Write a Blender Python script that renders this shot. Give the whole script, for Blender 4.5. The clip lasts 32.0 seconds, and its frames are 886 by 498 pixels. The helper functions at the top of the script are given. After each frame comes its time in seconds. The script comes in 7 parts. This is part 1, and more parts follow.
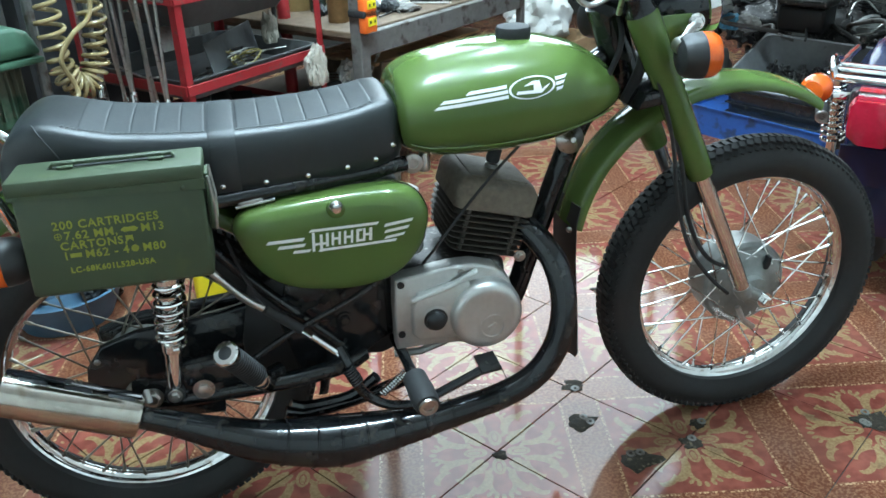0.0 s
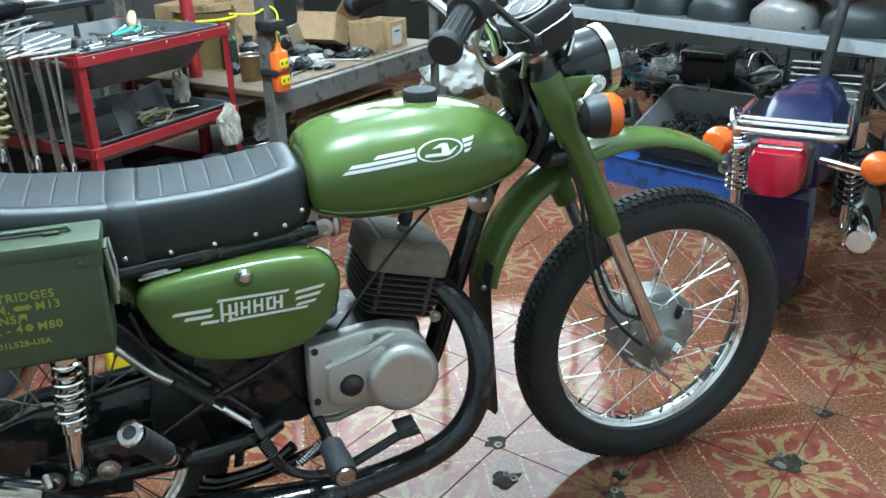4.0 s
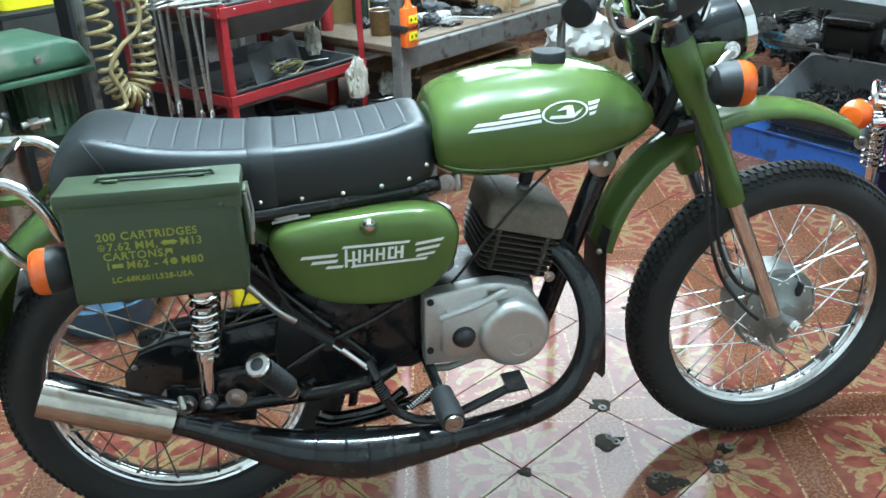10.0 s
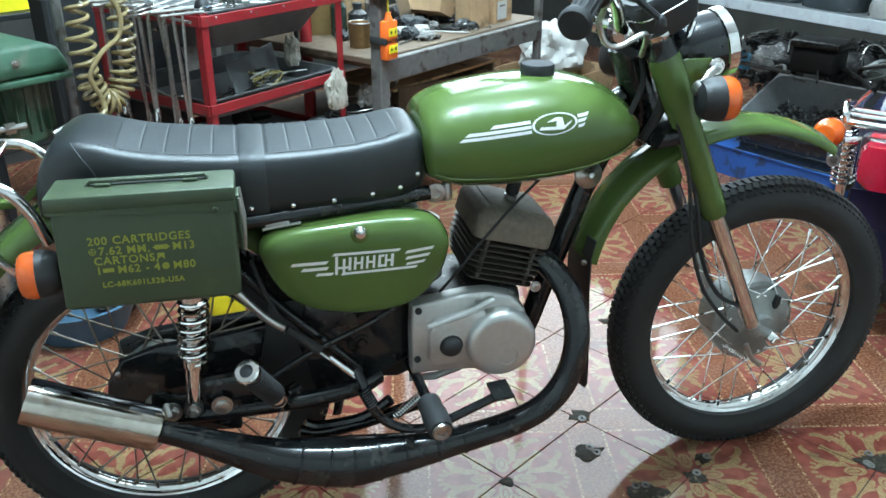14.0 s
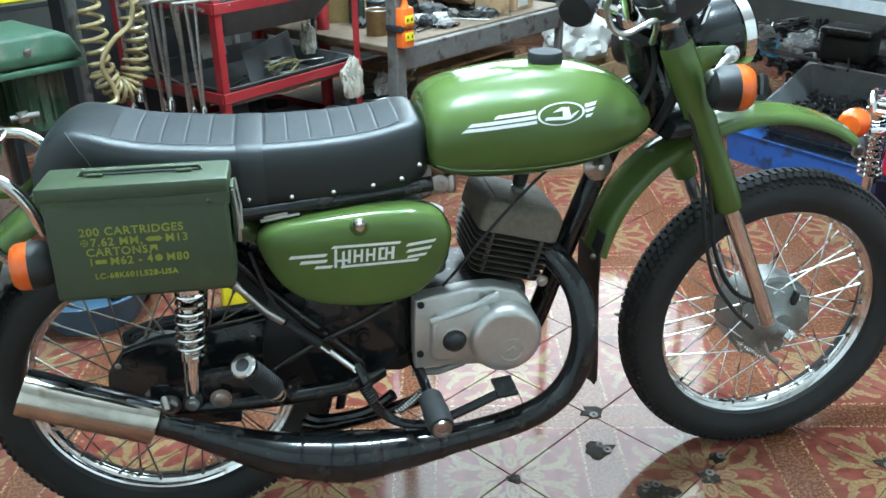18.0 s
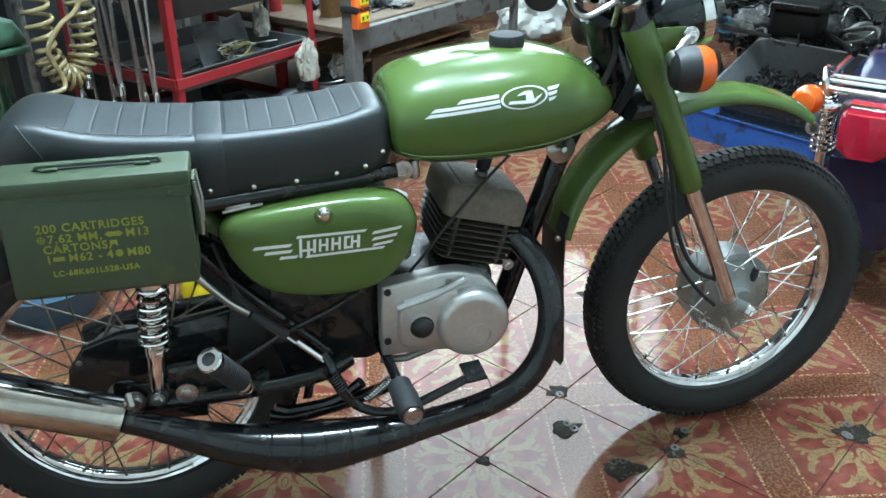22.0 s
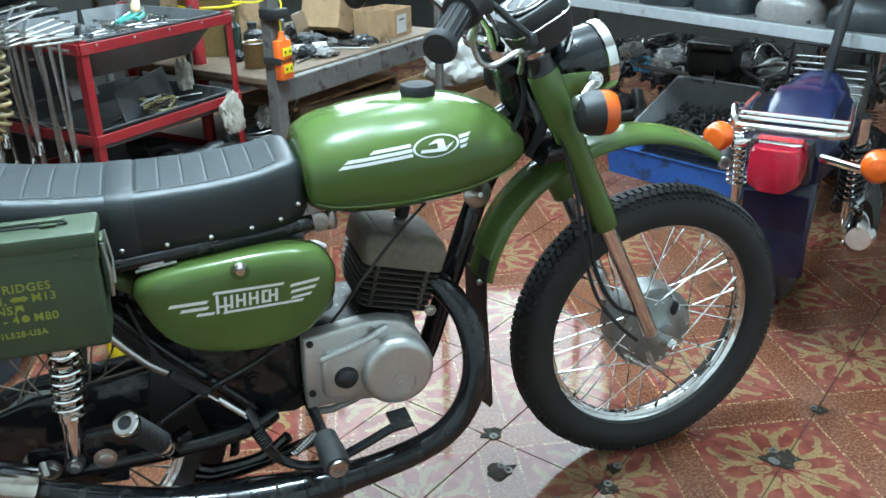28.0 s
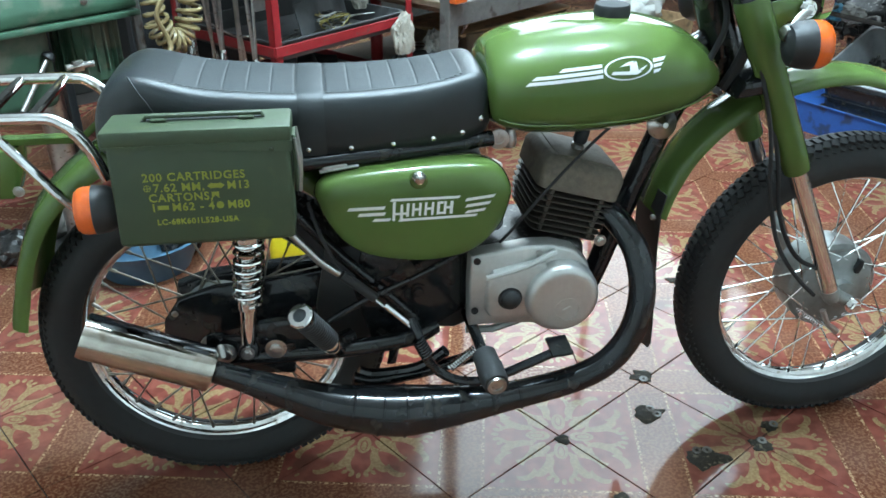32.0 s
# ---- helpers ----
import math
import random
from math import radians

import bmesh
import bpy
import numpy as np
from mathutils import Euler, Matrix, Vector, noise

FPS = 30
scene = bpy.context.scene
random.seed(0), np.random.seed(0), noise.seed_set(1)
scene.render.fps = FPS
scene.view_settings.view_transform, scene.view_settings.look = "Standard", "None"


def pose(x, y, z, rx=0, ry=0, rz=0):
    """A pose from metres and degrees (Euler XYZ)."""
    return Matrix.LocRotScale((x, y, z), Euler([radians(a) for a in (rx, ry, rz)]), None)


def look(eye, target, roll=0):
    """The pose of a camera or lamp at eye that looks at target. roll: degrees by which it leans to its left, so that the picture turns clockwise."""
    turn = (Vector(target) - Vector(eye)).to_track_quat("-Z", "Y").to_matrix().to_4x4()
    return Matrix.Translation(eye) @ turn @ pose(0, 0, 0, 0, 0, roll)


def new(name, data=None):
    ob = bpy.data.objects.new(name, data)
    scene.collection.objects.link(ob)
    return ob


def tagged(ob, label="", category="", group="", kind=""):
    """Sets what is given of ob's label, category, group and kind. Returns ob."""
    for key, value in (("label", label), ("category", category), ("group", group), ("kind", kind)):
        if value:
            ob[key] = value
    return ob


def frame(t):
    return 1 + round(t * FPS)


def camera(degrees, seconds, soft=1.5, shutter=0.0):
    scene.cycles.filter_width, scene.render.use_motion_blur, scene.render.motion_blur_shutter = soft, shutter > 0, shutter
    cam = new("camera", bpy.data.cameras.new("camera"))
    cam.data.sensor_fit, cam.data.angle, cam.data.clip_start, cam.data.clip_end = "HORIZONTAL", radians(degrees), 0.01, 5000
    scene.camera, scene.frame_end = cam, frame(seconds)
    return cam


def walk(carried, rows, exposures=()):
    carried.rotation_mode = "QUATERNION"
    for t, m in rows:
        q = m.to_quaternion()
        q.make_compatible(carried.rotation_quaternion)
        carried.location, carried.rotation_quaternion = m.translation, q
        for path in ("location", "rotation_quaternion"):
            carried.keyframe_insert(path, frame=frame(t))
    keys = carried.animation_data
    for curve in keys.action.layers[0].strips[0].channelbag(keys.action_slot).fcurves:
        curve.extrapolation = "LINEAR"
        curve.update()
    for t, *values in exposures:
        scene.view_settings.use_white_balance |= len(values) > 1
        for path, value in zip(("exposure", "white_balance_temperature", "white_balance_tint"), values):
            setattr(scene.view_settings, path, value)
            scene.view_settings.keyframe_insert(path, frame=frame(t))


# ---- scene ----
# the camera: seconds, place, yaw, pitch and roll in degrees
cam = camera(55.03, 32.0, soft=1.6)
ROWS = [
    (0.0, 0.3012, -1.3916, 1.1789, -13.187, -26.242, -2.193),
    (0.5, 0.3001, -1.3926, 1.1791, -9.808, -26.242, -3.186),
    (1.0, 0.3057, -1.3968, 1.1862, -10.026, -26.138, -2.736),
    (1.5, 0.3153, -1.4008, 1.1976, -12.055, -25.028, -1.907),
    (2.0, 0.3196, -1.3995, 1.2058, -14.811, -23.186, -1.340),
    (2.5, 0.3288, -1.3888, 1.2019, -16.630, -23.038, -1.283),
    (3.0, 0.3384, -1.3815, 1.1970, -18.225, -23.285, -1.193),
    (3.5, 0.3393, -1.3767, 1.1957, -18.834, -23.312, -1.864),
    (5.5, 0.2882, -1.3974, 1.2138, -15.926, -23.214, -0.837),
    (6.0, 0.2898, -1.3958, 1.2137, -14.604, -24.166, -0.792),
    (6.5, 0.2985, -1.3956, 1.2126, -14.637, -24.135, -0.671),
    (7.0, 0.3108, -1.3980, 1.2130, -14.935, -24.026, -0.758),
    (7.5, 0.3179, -1.4024, 1.2124, -14.927, -23.824, -1.246),
    (8.0, 0.3097, -1.4048, 1.2083, -14.354, -23.782, -1.779),
    (8.5, 0.2855, -1.4054, 1.2029, -12.621, -24.370, -2.238),
    (9.0, 0.2764, -1.4102, 1.2027, -9.177, -25.746, -2.924),
    (9.3, 0.2759, -1.4120, 1.2016, -7.949, -25.772, -2.654),
    (9.5, 0.2896, -1.4115, 1.2046, -8.069, -25.950, -2.610),
    (10.0, 0.3121, -1.4063, 1.2086, -10.360, -25.742, -1.726),
    (10.5, 0.3142, -1.4018, 1.2138, -13.743, -24.291, -1.158),
    (11.0, 0.3090, -1.4066, 1.2183, -16.554, -23.048, -0.609),
    (11.5, 0.3037, -1.4072, 1.2150, -17.197, -22.879, -0.725),
    (12.0, 0.2908, -1.4060, 1.2134, -17.123, -22.963, -0.751),
    (12.5, 0.2851, -1.4036, 1.2069, -16.740, -23.175, -0.475),
    (13.0, 0.2828, -1.4025, 1.2036, -16.052, -24.453, -0.038),
    (13.5, 0.2762, -1.4062, 1.2016, -14.734, -24.714, 0.024),
    (14.0, 0.2674, -1.4102, 1.2025, -13.045, -24.727, -0.002),
    (14.5, 0.2656, -1.4110, 1.2029, -11.463, -24.743, -0.270),
    (16.5, 0.2687, -1.4093, 1.1974, -10.227, -25.056, -0.095),
    (17.0, 0.2791, -1.4011, 1.1975, -10.775, -24.871, -0.081),
    (17.5, 0.2955, -1.3917, 1.1966, -10.713, -24.822, -0.315),
    (18.0, 0.3190, -1.3866, 1.1946, -10.839, -25.483, -0.512),
    (18.5, 0.3421, -1.3824, 1.1928, -11.532, -26.547, -0.319),
    (19.0, 0.3463, -1.3819, 1.1948, -12.322, -26.419, -0.908),
    (19.5, 0.3505, -1.3618, 1.1887, -14.060, -26.217, -1.637),
    (20.0, 0.3265, -1.3454, 1.1894, -13.568, -26.256, -1.994),
    (20.5, 0.3106, -1.3491, 1.1895, -13.510, -26.404, -1.643),
    (21.0, 0.3072, -1.3520, 1.1880, -13.672, -26.565, -1.136),
    (21.5, 0.3134, -1.3467, 1.1897, -13.331, -27.302, -0.763),
    (22.0, 0.3060, -1.3703, 1.2034, -14.112, -26.974, -0.470),
    (22.5, 0.2996, -1.3890, 1.2223, -14.337, -25.531, -0.381),
    (23.0, 0.2999, -1.3935, 1.2189, -14.095, -24.849, -0.141),
    (23.5, 0.3042, -1.3926, 1.2145, -14.003, -25.026, -0.108),
    (24.0, 0.3178, -1.3894, 1.2136, -14.819, -25.019, -0.020),
    (24.5, 0.3277, -1.3857, 1.2119, -15.487, -24.985, -0.110),
    (25.0, 0.3337, -1.3896, 1.2141, -17.403, -25.027, -0.131),
    (25.5, 0.3401, -1.3929, 1.2163, -18.612, -24.867, -0.061),
    (27.5, 0.3500, -1.3911, 1.2232, -18.396, -24.284, -1.076),
    (28.0, 0.3499, -1.3867, 1.2164, -18.126, -24.259, -1.233),
    (28.5, 0.3465, -1.3779, 1.2135, -17.852, -24.484, -1.249),
    (29.0, 0.3372, -1.3736, 1.2042, -17.374, -25.137, -1.346),
    (29.5, 0.3309, -1.3717, 1.2008, -17.306, -25.821, -0.879),
    (30.0, 0.3208, -1.3671, 1.1948, -16.634, -26.792, -0.574),
    (30.5, 0.3069, -1.3638, 1.1904, -15.413, -27.098, -0.044),
    (31.0, 0.2958, -1.3653, 1.1857, -12.985, -27.232, 0.375),
    (31.5, 0.2850, -1.3715, 1.1837, -10.816, -27.306, 0.073),
    (32.0, 0.2840, -1.3716, 1.1737, -8.144, -27.856, -0.236),
]


def eye_pose(x, y, z, yaw, pitch, roll):
    return Matrix.Translation((x, y, z)) @ Matrix.Rotation(radians(yaw), 4, "Z") @ Matrix.Rotation(radians(90 + pitch), 4, "X") @ Matrix.Rotation(radians(roll), 4, "Z")


walk(cam, [(t, eye_pose(x, y, z, yaw, pitch, roll)) for t, x, y, z, yaw, pitch, roll in ROWS], exposures=((0.0, 0.56), (9.2, 0.58), (10.0, 0.74), (10.8, 0.60), (15.5, 0.58), (17.0, 0.70), (19.2, 0.66), (20.5, 0.56), (30.5, 0.56), (32.0, 0.64)))
# ---- world and light ----
world = bpy.data.worlds.new("garage_night")
scene.world = world
world.use_nodes = True
world.node_tree.nodes["Background"].inputs[0].default_value = (0.55, 0.62, 0.75, 1)
world.node_tree.nodes["Background"].inputs[1].default_value = 0.05


def area(name, place, target, sx, sy, power, colour):
    data = bpy.data.lights.new(name, "AREA")
    data.shape, data.size, data.size_y, data.energy, data.color = "RECTANGLE", sx, sy, power, colour
    ob = new(name, data)
    ob.matrix_world = look(place, target)
    return ob


# Unseen broad panel, sized and placed for the white glare on the tiles.
area("tube_lamp_light", (1.80, 2.95, 2.18), (0.75, 0.0, 0.0), 2.00, 1.90, 66, (0.71, 0.90, 1.01))


def bulb(name, place, power, colour, size=0.05):
    data = bpy.data.lights.new(name, "POINT")
    data.energy, data.color, data.shadow_soft_size = power, colour, size
    ob = new(name, data)
    ob.location = place
    return ob


bulb("lamp_light", (0.42, 0.24, 2.60), 140, (0.655, 0.90, 1.06))
bulb("second_lamp_light", (1.10, -0.10, 2.60), 84, (0.655, 0.90, 1.06))
# Extra unseen bulb, added to brighten the bench, cart and background.
bulb("back_fill_light", (1.25, 1.60, 2.60), 62, (0.655, 0.90, 1.06))

# ---- materials ----
MATS = {}


def material(name, colour, rough=0.5, metal=0.0, vary=0.15, scale=30.0, bump=0.0, bump_scale=200.0, coat=0.0, wear=None, spec=0.5, per_object=0.0, sheen=0.0):
    """A Principled material with two scales of colour change, fine relief and optional wear (colour, amount, scale)."""
    m = bpy.data.materials.new(name)
    m.use_nodes = True
    nt = m.node_tree
    n, l = nt.nodes, nt.links
    b = n["Principled BSDF"]
    tc = n.new("ShaderNodeTexCoord")
    out = None
    rgb = n.new("ShaderNodeRGB")
    rgb.outputs[0].default_value = (*colour, 1)
    col = rgb.outputs[0]
    if vary:
        big, small = n.new("ShaderNodeTexNoise"), n.new("ShaderNodeTexNoise")
        big.inputs["Scale"].default_value, small.inputs["Scale"].default_value = scale * 0.2, scale * 2
        big.inputs["Detail"].default_value = small.inputs["Detail"].default_value = 4
        l.new(tc.outputs["Object"], big.inputs["Vector"])
        l.new(tc.outputs["Object"], small.inputs["Vector"])
        add = n.new("ShaderNodeMath")
        add.operation = "ADD"
        l.new(big.outputs["Fac"], add.inputs[0])
        l.new(small.outputs["Fac"], add.inputs[1])
        mr = n.new("ShaderNodeMapRange")
        mr.inputs["From Min"].default_value, mr.inputs["From Max"].default_value = 0.6, 1.4
        mr.inputs["To Min"].default_value, mr.inputs["To Max"].default_value = 1 - vary, 1 + vary
        l.new(add.outputs[0], mr.inputs["Value"])
        mul = n.new("ShaderNodeVectorMath")
        mul.operation = "SCALE"
        l.new(col, mul.inputs[0])
        l.new(mr.outputs[0], mul.inputs["Scale"])
        col = mul.outputs[0]
        rr = n.new("ShaderNodeMapRange")
        rr.inputs["To Min"].default_value, rr.inputs["To Max"].default_value = max(0.02, rough * (1 - vary)), min(1, rough * (1 + vary))
        l.new(big.outputs["Fac"], rr.inputs["Value"])
        l.new(rr.outputs[0], b.inputs["Roughness"])
    else:
        b.inputs["Roughness"].default_value = rough
    if per_object:
        info = n.new("ShaderNodeObjectInfo")
        mr = n.new("ShaderNodeMapRange")
        mr.inputs["To Min"].default_value, mr.inputs["To Max"].default_value = 1 - per_object, 1 + per_object
        l.new(info.outputs["Random"], mr.inputs["Value"])
        mul = n.new("ShaderNodeVectorMath")
        mul.operation = "SCALE"
        l.new(col, mul.inputs[0])
        l.new(mr.outputs[0], mul.inputs["Scale"])
        col = mul.outputs[0]
    if wear:
        wc, amount, ws = wear
        w = n.new("ShaderNodeTexNoise")
        w.inputs["Scale"].default_value, w.inputs["Detail"].default_value = ws, 8
        l.new(tc.outputs["Object"], w.inputs["Vector"])
        ramp = n.new("ShaderNodeMapRange")
        ramp.inputs["From Min"].default_value, ramp.inputs["From Max"].default_value = 0.62 - amount * 0.3, 0.70 - amount * 0.25
        l.new(w.outputs["Fac"], ramp.inputs["Value"])
        mix = n.new("ShaderNodeMix")
        mix.data_type = "RGBA"
        l.new(ramp.outputs[0], mix.inputs["Factor"])
        l.new(col, mix.inputs["A"])
        mix.inputs["B"].default_value = (*wc, 1)
        col = mix.outputs["Result"]
    l.new(col, b.inputs["Base Color"])
    b.inputs["Metallic"].default_value = metal
    b.inputs["Specular IOR Level"].default_value = spec
    b.inputs["Coat Weight"].default_value = coat
    b.inputs["Coat Roughness"].default_value = 0.06
    if bump:
        bt = n.new("ShaderNodeTexNoise")
        bt.inputs["Scale"].default_value, bt.inputs["Detail"].default_value = bump_scale, 5
        l.new(tc.outputs["Object"], bt.inputs["Vector"])
        bp = n.new("ShaderNodeBump")
        bp.inputs["Strength"].default_value, bp.inputs["Distance"].default_value = bump, 0.002
        l.new(bt.outputs["Fac"], bp.inputs["Height"])
        l.new(bp.outputs[0], b.inputs["Normal"])
    MATS[name] = m
    return m


GREEN = material("green_gloss_paint", (0.076, 0.125, 0.032), 0.12, vary=0.10, scale=6, coat=0.0, bump=0.012, bump_scale=25, spec=0.42)
AMMO = material("olive_steel_paint", (0.040, 0.059, 0.029), 0.5, vary=0.10, scale=12, bump=0.06, bump_scale=120, wear=((0.05, 0.07, 0.03), 0.05, 18))
BLACK = material("black_gloss_enamel", (0.011, 0.0125, 0.014), 0.13, vary=0.25, scale=20, coat=0.0, bump=0.015, bump_scale=60, wear=((0.03, 0.028, 0.025), 0.1, 40))
BLACKMAT = material("black_satin_plastic", (0.012, 0.013, 0.014), 0.5, vary=0.2, scale=30, bump=0.05)
VINYL = material("black_vinyl", (0.014, 0.018, 0.0195), 0.42, vary=0.12, scale=40, bump=0.18, bump_scale=700)
VINYLTOP = material("grey_black_ribbed_vinyl", (0.021, 0.026, 0.028), 0.52, vary=0.12, scale=40, bump=0.2, bump_scale=800)
RUBBER = material("black_rubber", (0.015, 0.0155, 0.016), 0.72, vary=0.2, scale=40, bump=0.12, bump_scale=300)
CHROME = material("chrome", (0.76, 0.76, 0.75), 0.06, 1.0, vary=0.2, scale=30, wear=((0.45, 0.40, 0.33), 0.02, 35))
RIMCHROME = material("rippled_chrome", (0.74, 0.74, 0.73), 0.05, 1.0, vary=0.25, scale=40, bump=0.05, bump_scale=45, wear=((0.35, 0.31, 0.26), 0.06, 40))
BRUSHED = material("brushed_stainless", (0.50, 0.465, 0.41), 0.15, 1.0, vary=0.3, scale=22, bump=0.03, bump_scale=90, wear=((0.30, 0.25, 0.19), 0.10, 14))
STEEL = material("bare_steel", (0.45, 0.44, 0.42), 0.32, 1.0, vary=0.25, scale=40, bump=0.05, wear=((0.22, 0.19, 0.16), 0.03, 90))
ALU = material("cast_aluminium", (0.52, 0.52, 0.50), 0.42, 0.75, vary=0.10, scale=50, bump=0.12, bump_scale=400)
ALUDARK = material("dull_hub_aluminium", (0.25, 0.26, 0.25), 0.5, 0.6, vary=0.2, scale=40, bump=0.1, bump_scale=300)
IRON = material("brown_cast_iron", (0.155, 0.130, 0.100), 0.72, 0.15, vary=0.3, scale=60, bump=0.25, bump_scale=250, wear=((0.12, 0.10, 0.08), 0.15, 45))
WHITE = material("white_decal", (0.72, 0.74, 0.72), 0.4, vary=0.05)
YELLOWPRINT = material("yellow_stencil_paint", (0.25, 0.265, 0.03), 0.6, vary=0.2, scale=80)
ORANGE = material("amber_lens", (0.66, 0.105, 0.010), 0.12, vary=0.1, scale=60, coat=0.5)
RED = material("red_cart_paint", (0.25, 0.014, 0.017), 0.4, vary=0.15, scale=30, bump=0.05, wear=((0.16, 0.05, 0.04), 0.02, 60))
REDLENS = material("red_lens", (0.36, 0.008, 0.026), 0.12, vary=0.15, scale=50, coat=0.5)
TRAY = material("grey_plastic_tray", (0.075, 0.078, 0.078), 0.5, vary=0.3, scale=14, bump=0.06, wear=((0.045, 0.045, 0.045), 0.10, 9))
DARKSTEEL = material("dark_bench_steel", (0.135, 0.128, 0.118), 0.5, 0.3, vary=0.3, scale=25, bump=0.06, wear=((0.05, 0.035, 0.025), 0.25, 20))
WALL = material("near_black_wall", (0.028, 0.027, 0.022), 0.85, vary=0.35, scale=8, bump=0.2, bump_scale=60)
# Pale colour for walls out of view, chosen to bounce light onto the chrome.
PLASTER = material("pale_bounce_plaster", (0.66, 0.67, 0.64), 0.8, vary=0.15, scale=6, bump=0.1, bump_scale=50)
LIGHTTRAY = material("light_grey_plastic", (0.30, 0.31, 0.315), 0.5, vary=0.15, scale=20, bump=0.05, wear=((0.16, 0.16, 0.16), 0.04, 14))
# The unseen ceiling is made pale too, to lift the blacks.
CEIL = material("pale_bounce_ceiling", (0.70, 0.70, 0.68), 0.9, vary=0.15, scale=6)
MACHINE = material("green_machine_enamel", (0.034, 0.086, 0.050), 0.55, vary=0.25, scale=14, bump=0.08, wear=((0.115, 0.130, 0.092), 0.30, 9))
HOSE = material("clear_amber_hose", (0.235, 0.178, 0.085), 0.25, vary=0.15, scale=30, coat=0.4)
YELLOW = material("yellow_plastic", (0.75, 0.62, 0.02), 0.4, vary=0.12, scale=20)
BLUE = material("blue_plastic_crate", (0.018, 0.080, 0.285), 0.42, vary=0.15, scale=25, wear=((0.02, 0.04, 0.10), 0.2, 15))
NAVY = material("dark_blue_paint", (0.0055, 0.0105, 0.046), 0.26, vary=0.15, scale=15, coat=0.25)
CARD = material("brown_cardboard", (0.34, 0.21, 0.11), 0.85, vary=0.2, scale=18, bump=0.1, wear=((0.16, 0.10, 0.05), 0.2, 12))
WOOD = material("oil_stained_wood", (0.135, 0.092, 0.058), 0.7, vary=0.35, scale=18, bump=0.2, bump_scale=90)
PAPER = material("crumpled_white_paper", (0.44, 0.43, 0.40), 0.8, vary=0.12, scale=30, bump=0.2)
CLOTH = material("soiled_rag_cloth", (0.33, 0.30, 0.25), 0.9, vary=0.25, scale=50, bump=0.4, bump_scale=400)
OILY = material("oily_black_metal", (0.042, 0.041, 0.040), 0.38, 0.5, vary=0.45, scale=60, bump=0.2, bump_scale=200, wear=((0.20, 0.19, 0.18), 0.12, 70))
REDCRATE = material("red_plastic_crate", (0.62, 0.075, 0.035), 0.42, vary=0.12, scale=20)
THREAD = material("grey_thread", (0.13, 0.14, 0.14), 0.7, vary=0.1)
STRIPORANGE = material("orange_power_strip", (0.80, 0.14, 0.02), 0.35, vary=0.1, scale=20)

# ---- mesh helpers ----


def part(name, bm, mat, parent=None, label="", smooth=35, kind=""):
    """Links a bmesh as one mesh object under a thing or a part."""
    me = bpy.data.meshes.new(name)
    bmesh.ops.recalc_face_normals(bm, faces=bm.faces)
    bm.to_mesh(me)
    bm.free()
    me.materials.append(mat)
    if smooth:
        me.polygons.foreach_set("use_smooth", [True] * len(me.polygons))
        me.set_sharp_from_angle(angle=radians(smooth))
    ob = new(name, me)
    if parent is not None:
        ob.parent = parent
        ob.matrix_parent_inverse = parent.matrix_world.inverted() if parent.type == "EMPTY" and False else Matrix.Identity(4)
    if label:
        ob["label"] = label
    if kind:
        ob["kind"] = kind
    return ob


def thing(name, label, category, group="", at=None):
    ob = new(name)
    ob.empty_display_size = 0.1
    if at is not None:
        ob.matrix_world = at
    return tagged(ob, label, category, group)


def loft(rings, cap=True, closed=True, bm=None):
    """Skin through rings of equal length."""
    bm = bm or bmesh.new()
    vs = [[bm.verts.new(p) for p in ring] for ring in rings]
    k = len(vs[0])
    for a, b in zip(vs, vs[1:]):
        for i in range(k if closed else k - 1):
            j = (i + 1) % k
            bm.faces.new((a[i], a[j], b[j], b[i]))
    if cap and closed:
        bm.faces.new(vs[0][::-1])
        bm.faces.new(vs[-1])
    return bm


def smooth_path(points, per=6):
    """Catmull-Rom through points of any size."""
    P = [np.array(p, float) for p in points]
    P = [2 * P[0] - P[1]] + P + [2 * P[-1] - P[-2]]
    out = []
    for a, b, c, d in zip(P, P[1:], P[2:], P[3:]):
        for s in np.linspace(0, 1, per, endpoint=False):
            out.append(0.5 * (2 * b + (c - a) * s + (2 * a - 5 * b + 4 * c - d) * s * s + (3 * b - a - 3 * c + d) * s**3))
    return out + [P[-2]]


def tube(points, radius, seg=10, cap=True, bm=None, per=0, flat=1.0):
    """A tube along points; a point may carry its own radius as a fourth number."""
    if per:
        points = smooth_path(points, per)
    pts = [Vector(p[:3]) for p in points]
    rad = [float(p[3]) if len(p) > 3 else radius for p in points]
    rings, up = [], None
    for i, p in enumerate(pts):
        d = (pts[min(i + 1, len(pts) - 1)] - pts[max(i - 1, 0)]).normalized()
        if up is None:
            up = d.orthogonal().normalized()
        up = (up - d * up.dot(d)).normalized()
        side = d.cross(up)
        rings.append([p + rad[i] * (math.cos(2 * math.pi * k / seg) * up + flat * math.sin(2 * math.pi * k / seg) * side) for k in range(seg)])
    return loft(rings, cap, bm=bm)


def lathe(profile, seg=32, m=None, cap=True, bm=None, close=False):
    """Turns (radius, height) pairs about z, then moves them by m."""
    m = m or Matrix.Identity(4)
    rows = [[m @ Vector((r * math.cos(2 * math.pi * k / seg), r * math.sin(2 * math.pi * k / seg), h)) for k in range(seg)] for r, h in profile]
    if close:
        rows.append(rows[0])
    if not close:
        return loft(rows, cap, bm=bm)
    bm = bm or bmesh.new()
    vs = [[bm.verts.new(p) for p in ring] for ring in rows[:-1]]
    for a, b in zip(vs, vs[1:] + vs[:1]):
        for i in range(seg):
            bm.faces.new((a[i], a[(i + 1) % seg], b[(i + 1) % seg], b[i]))
    return bm


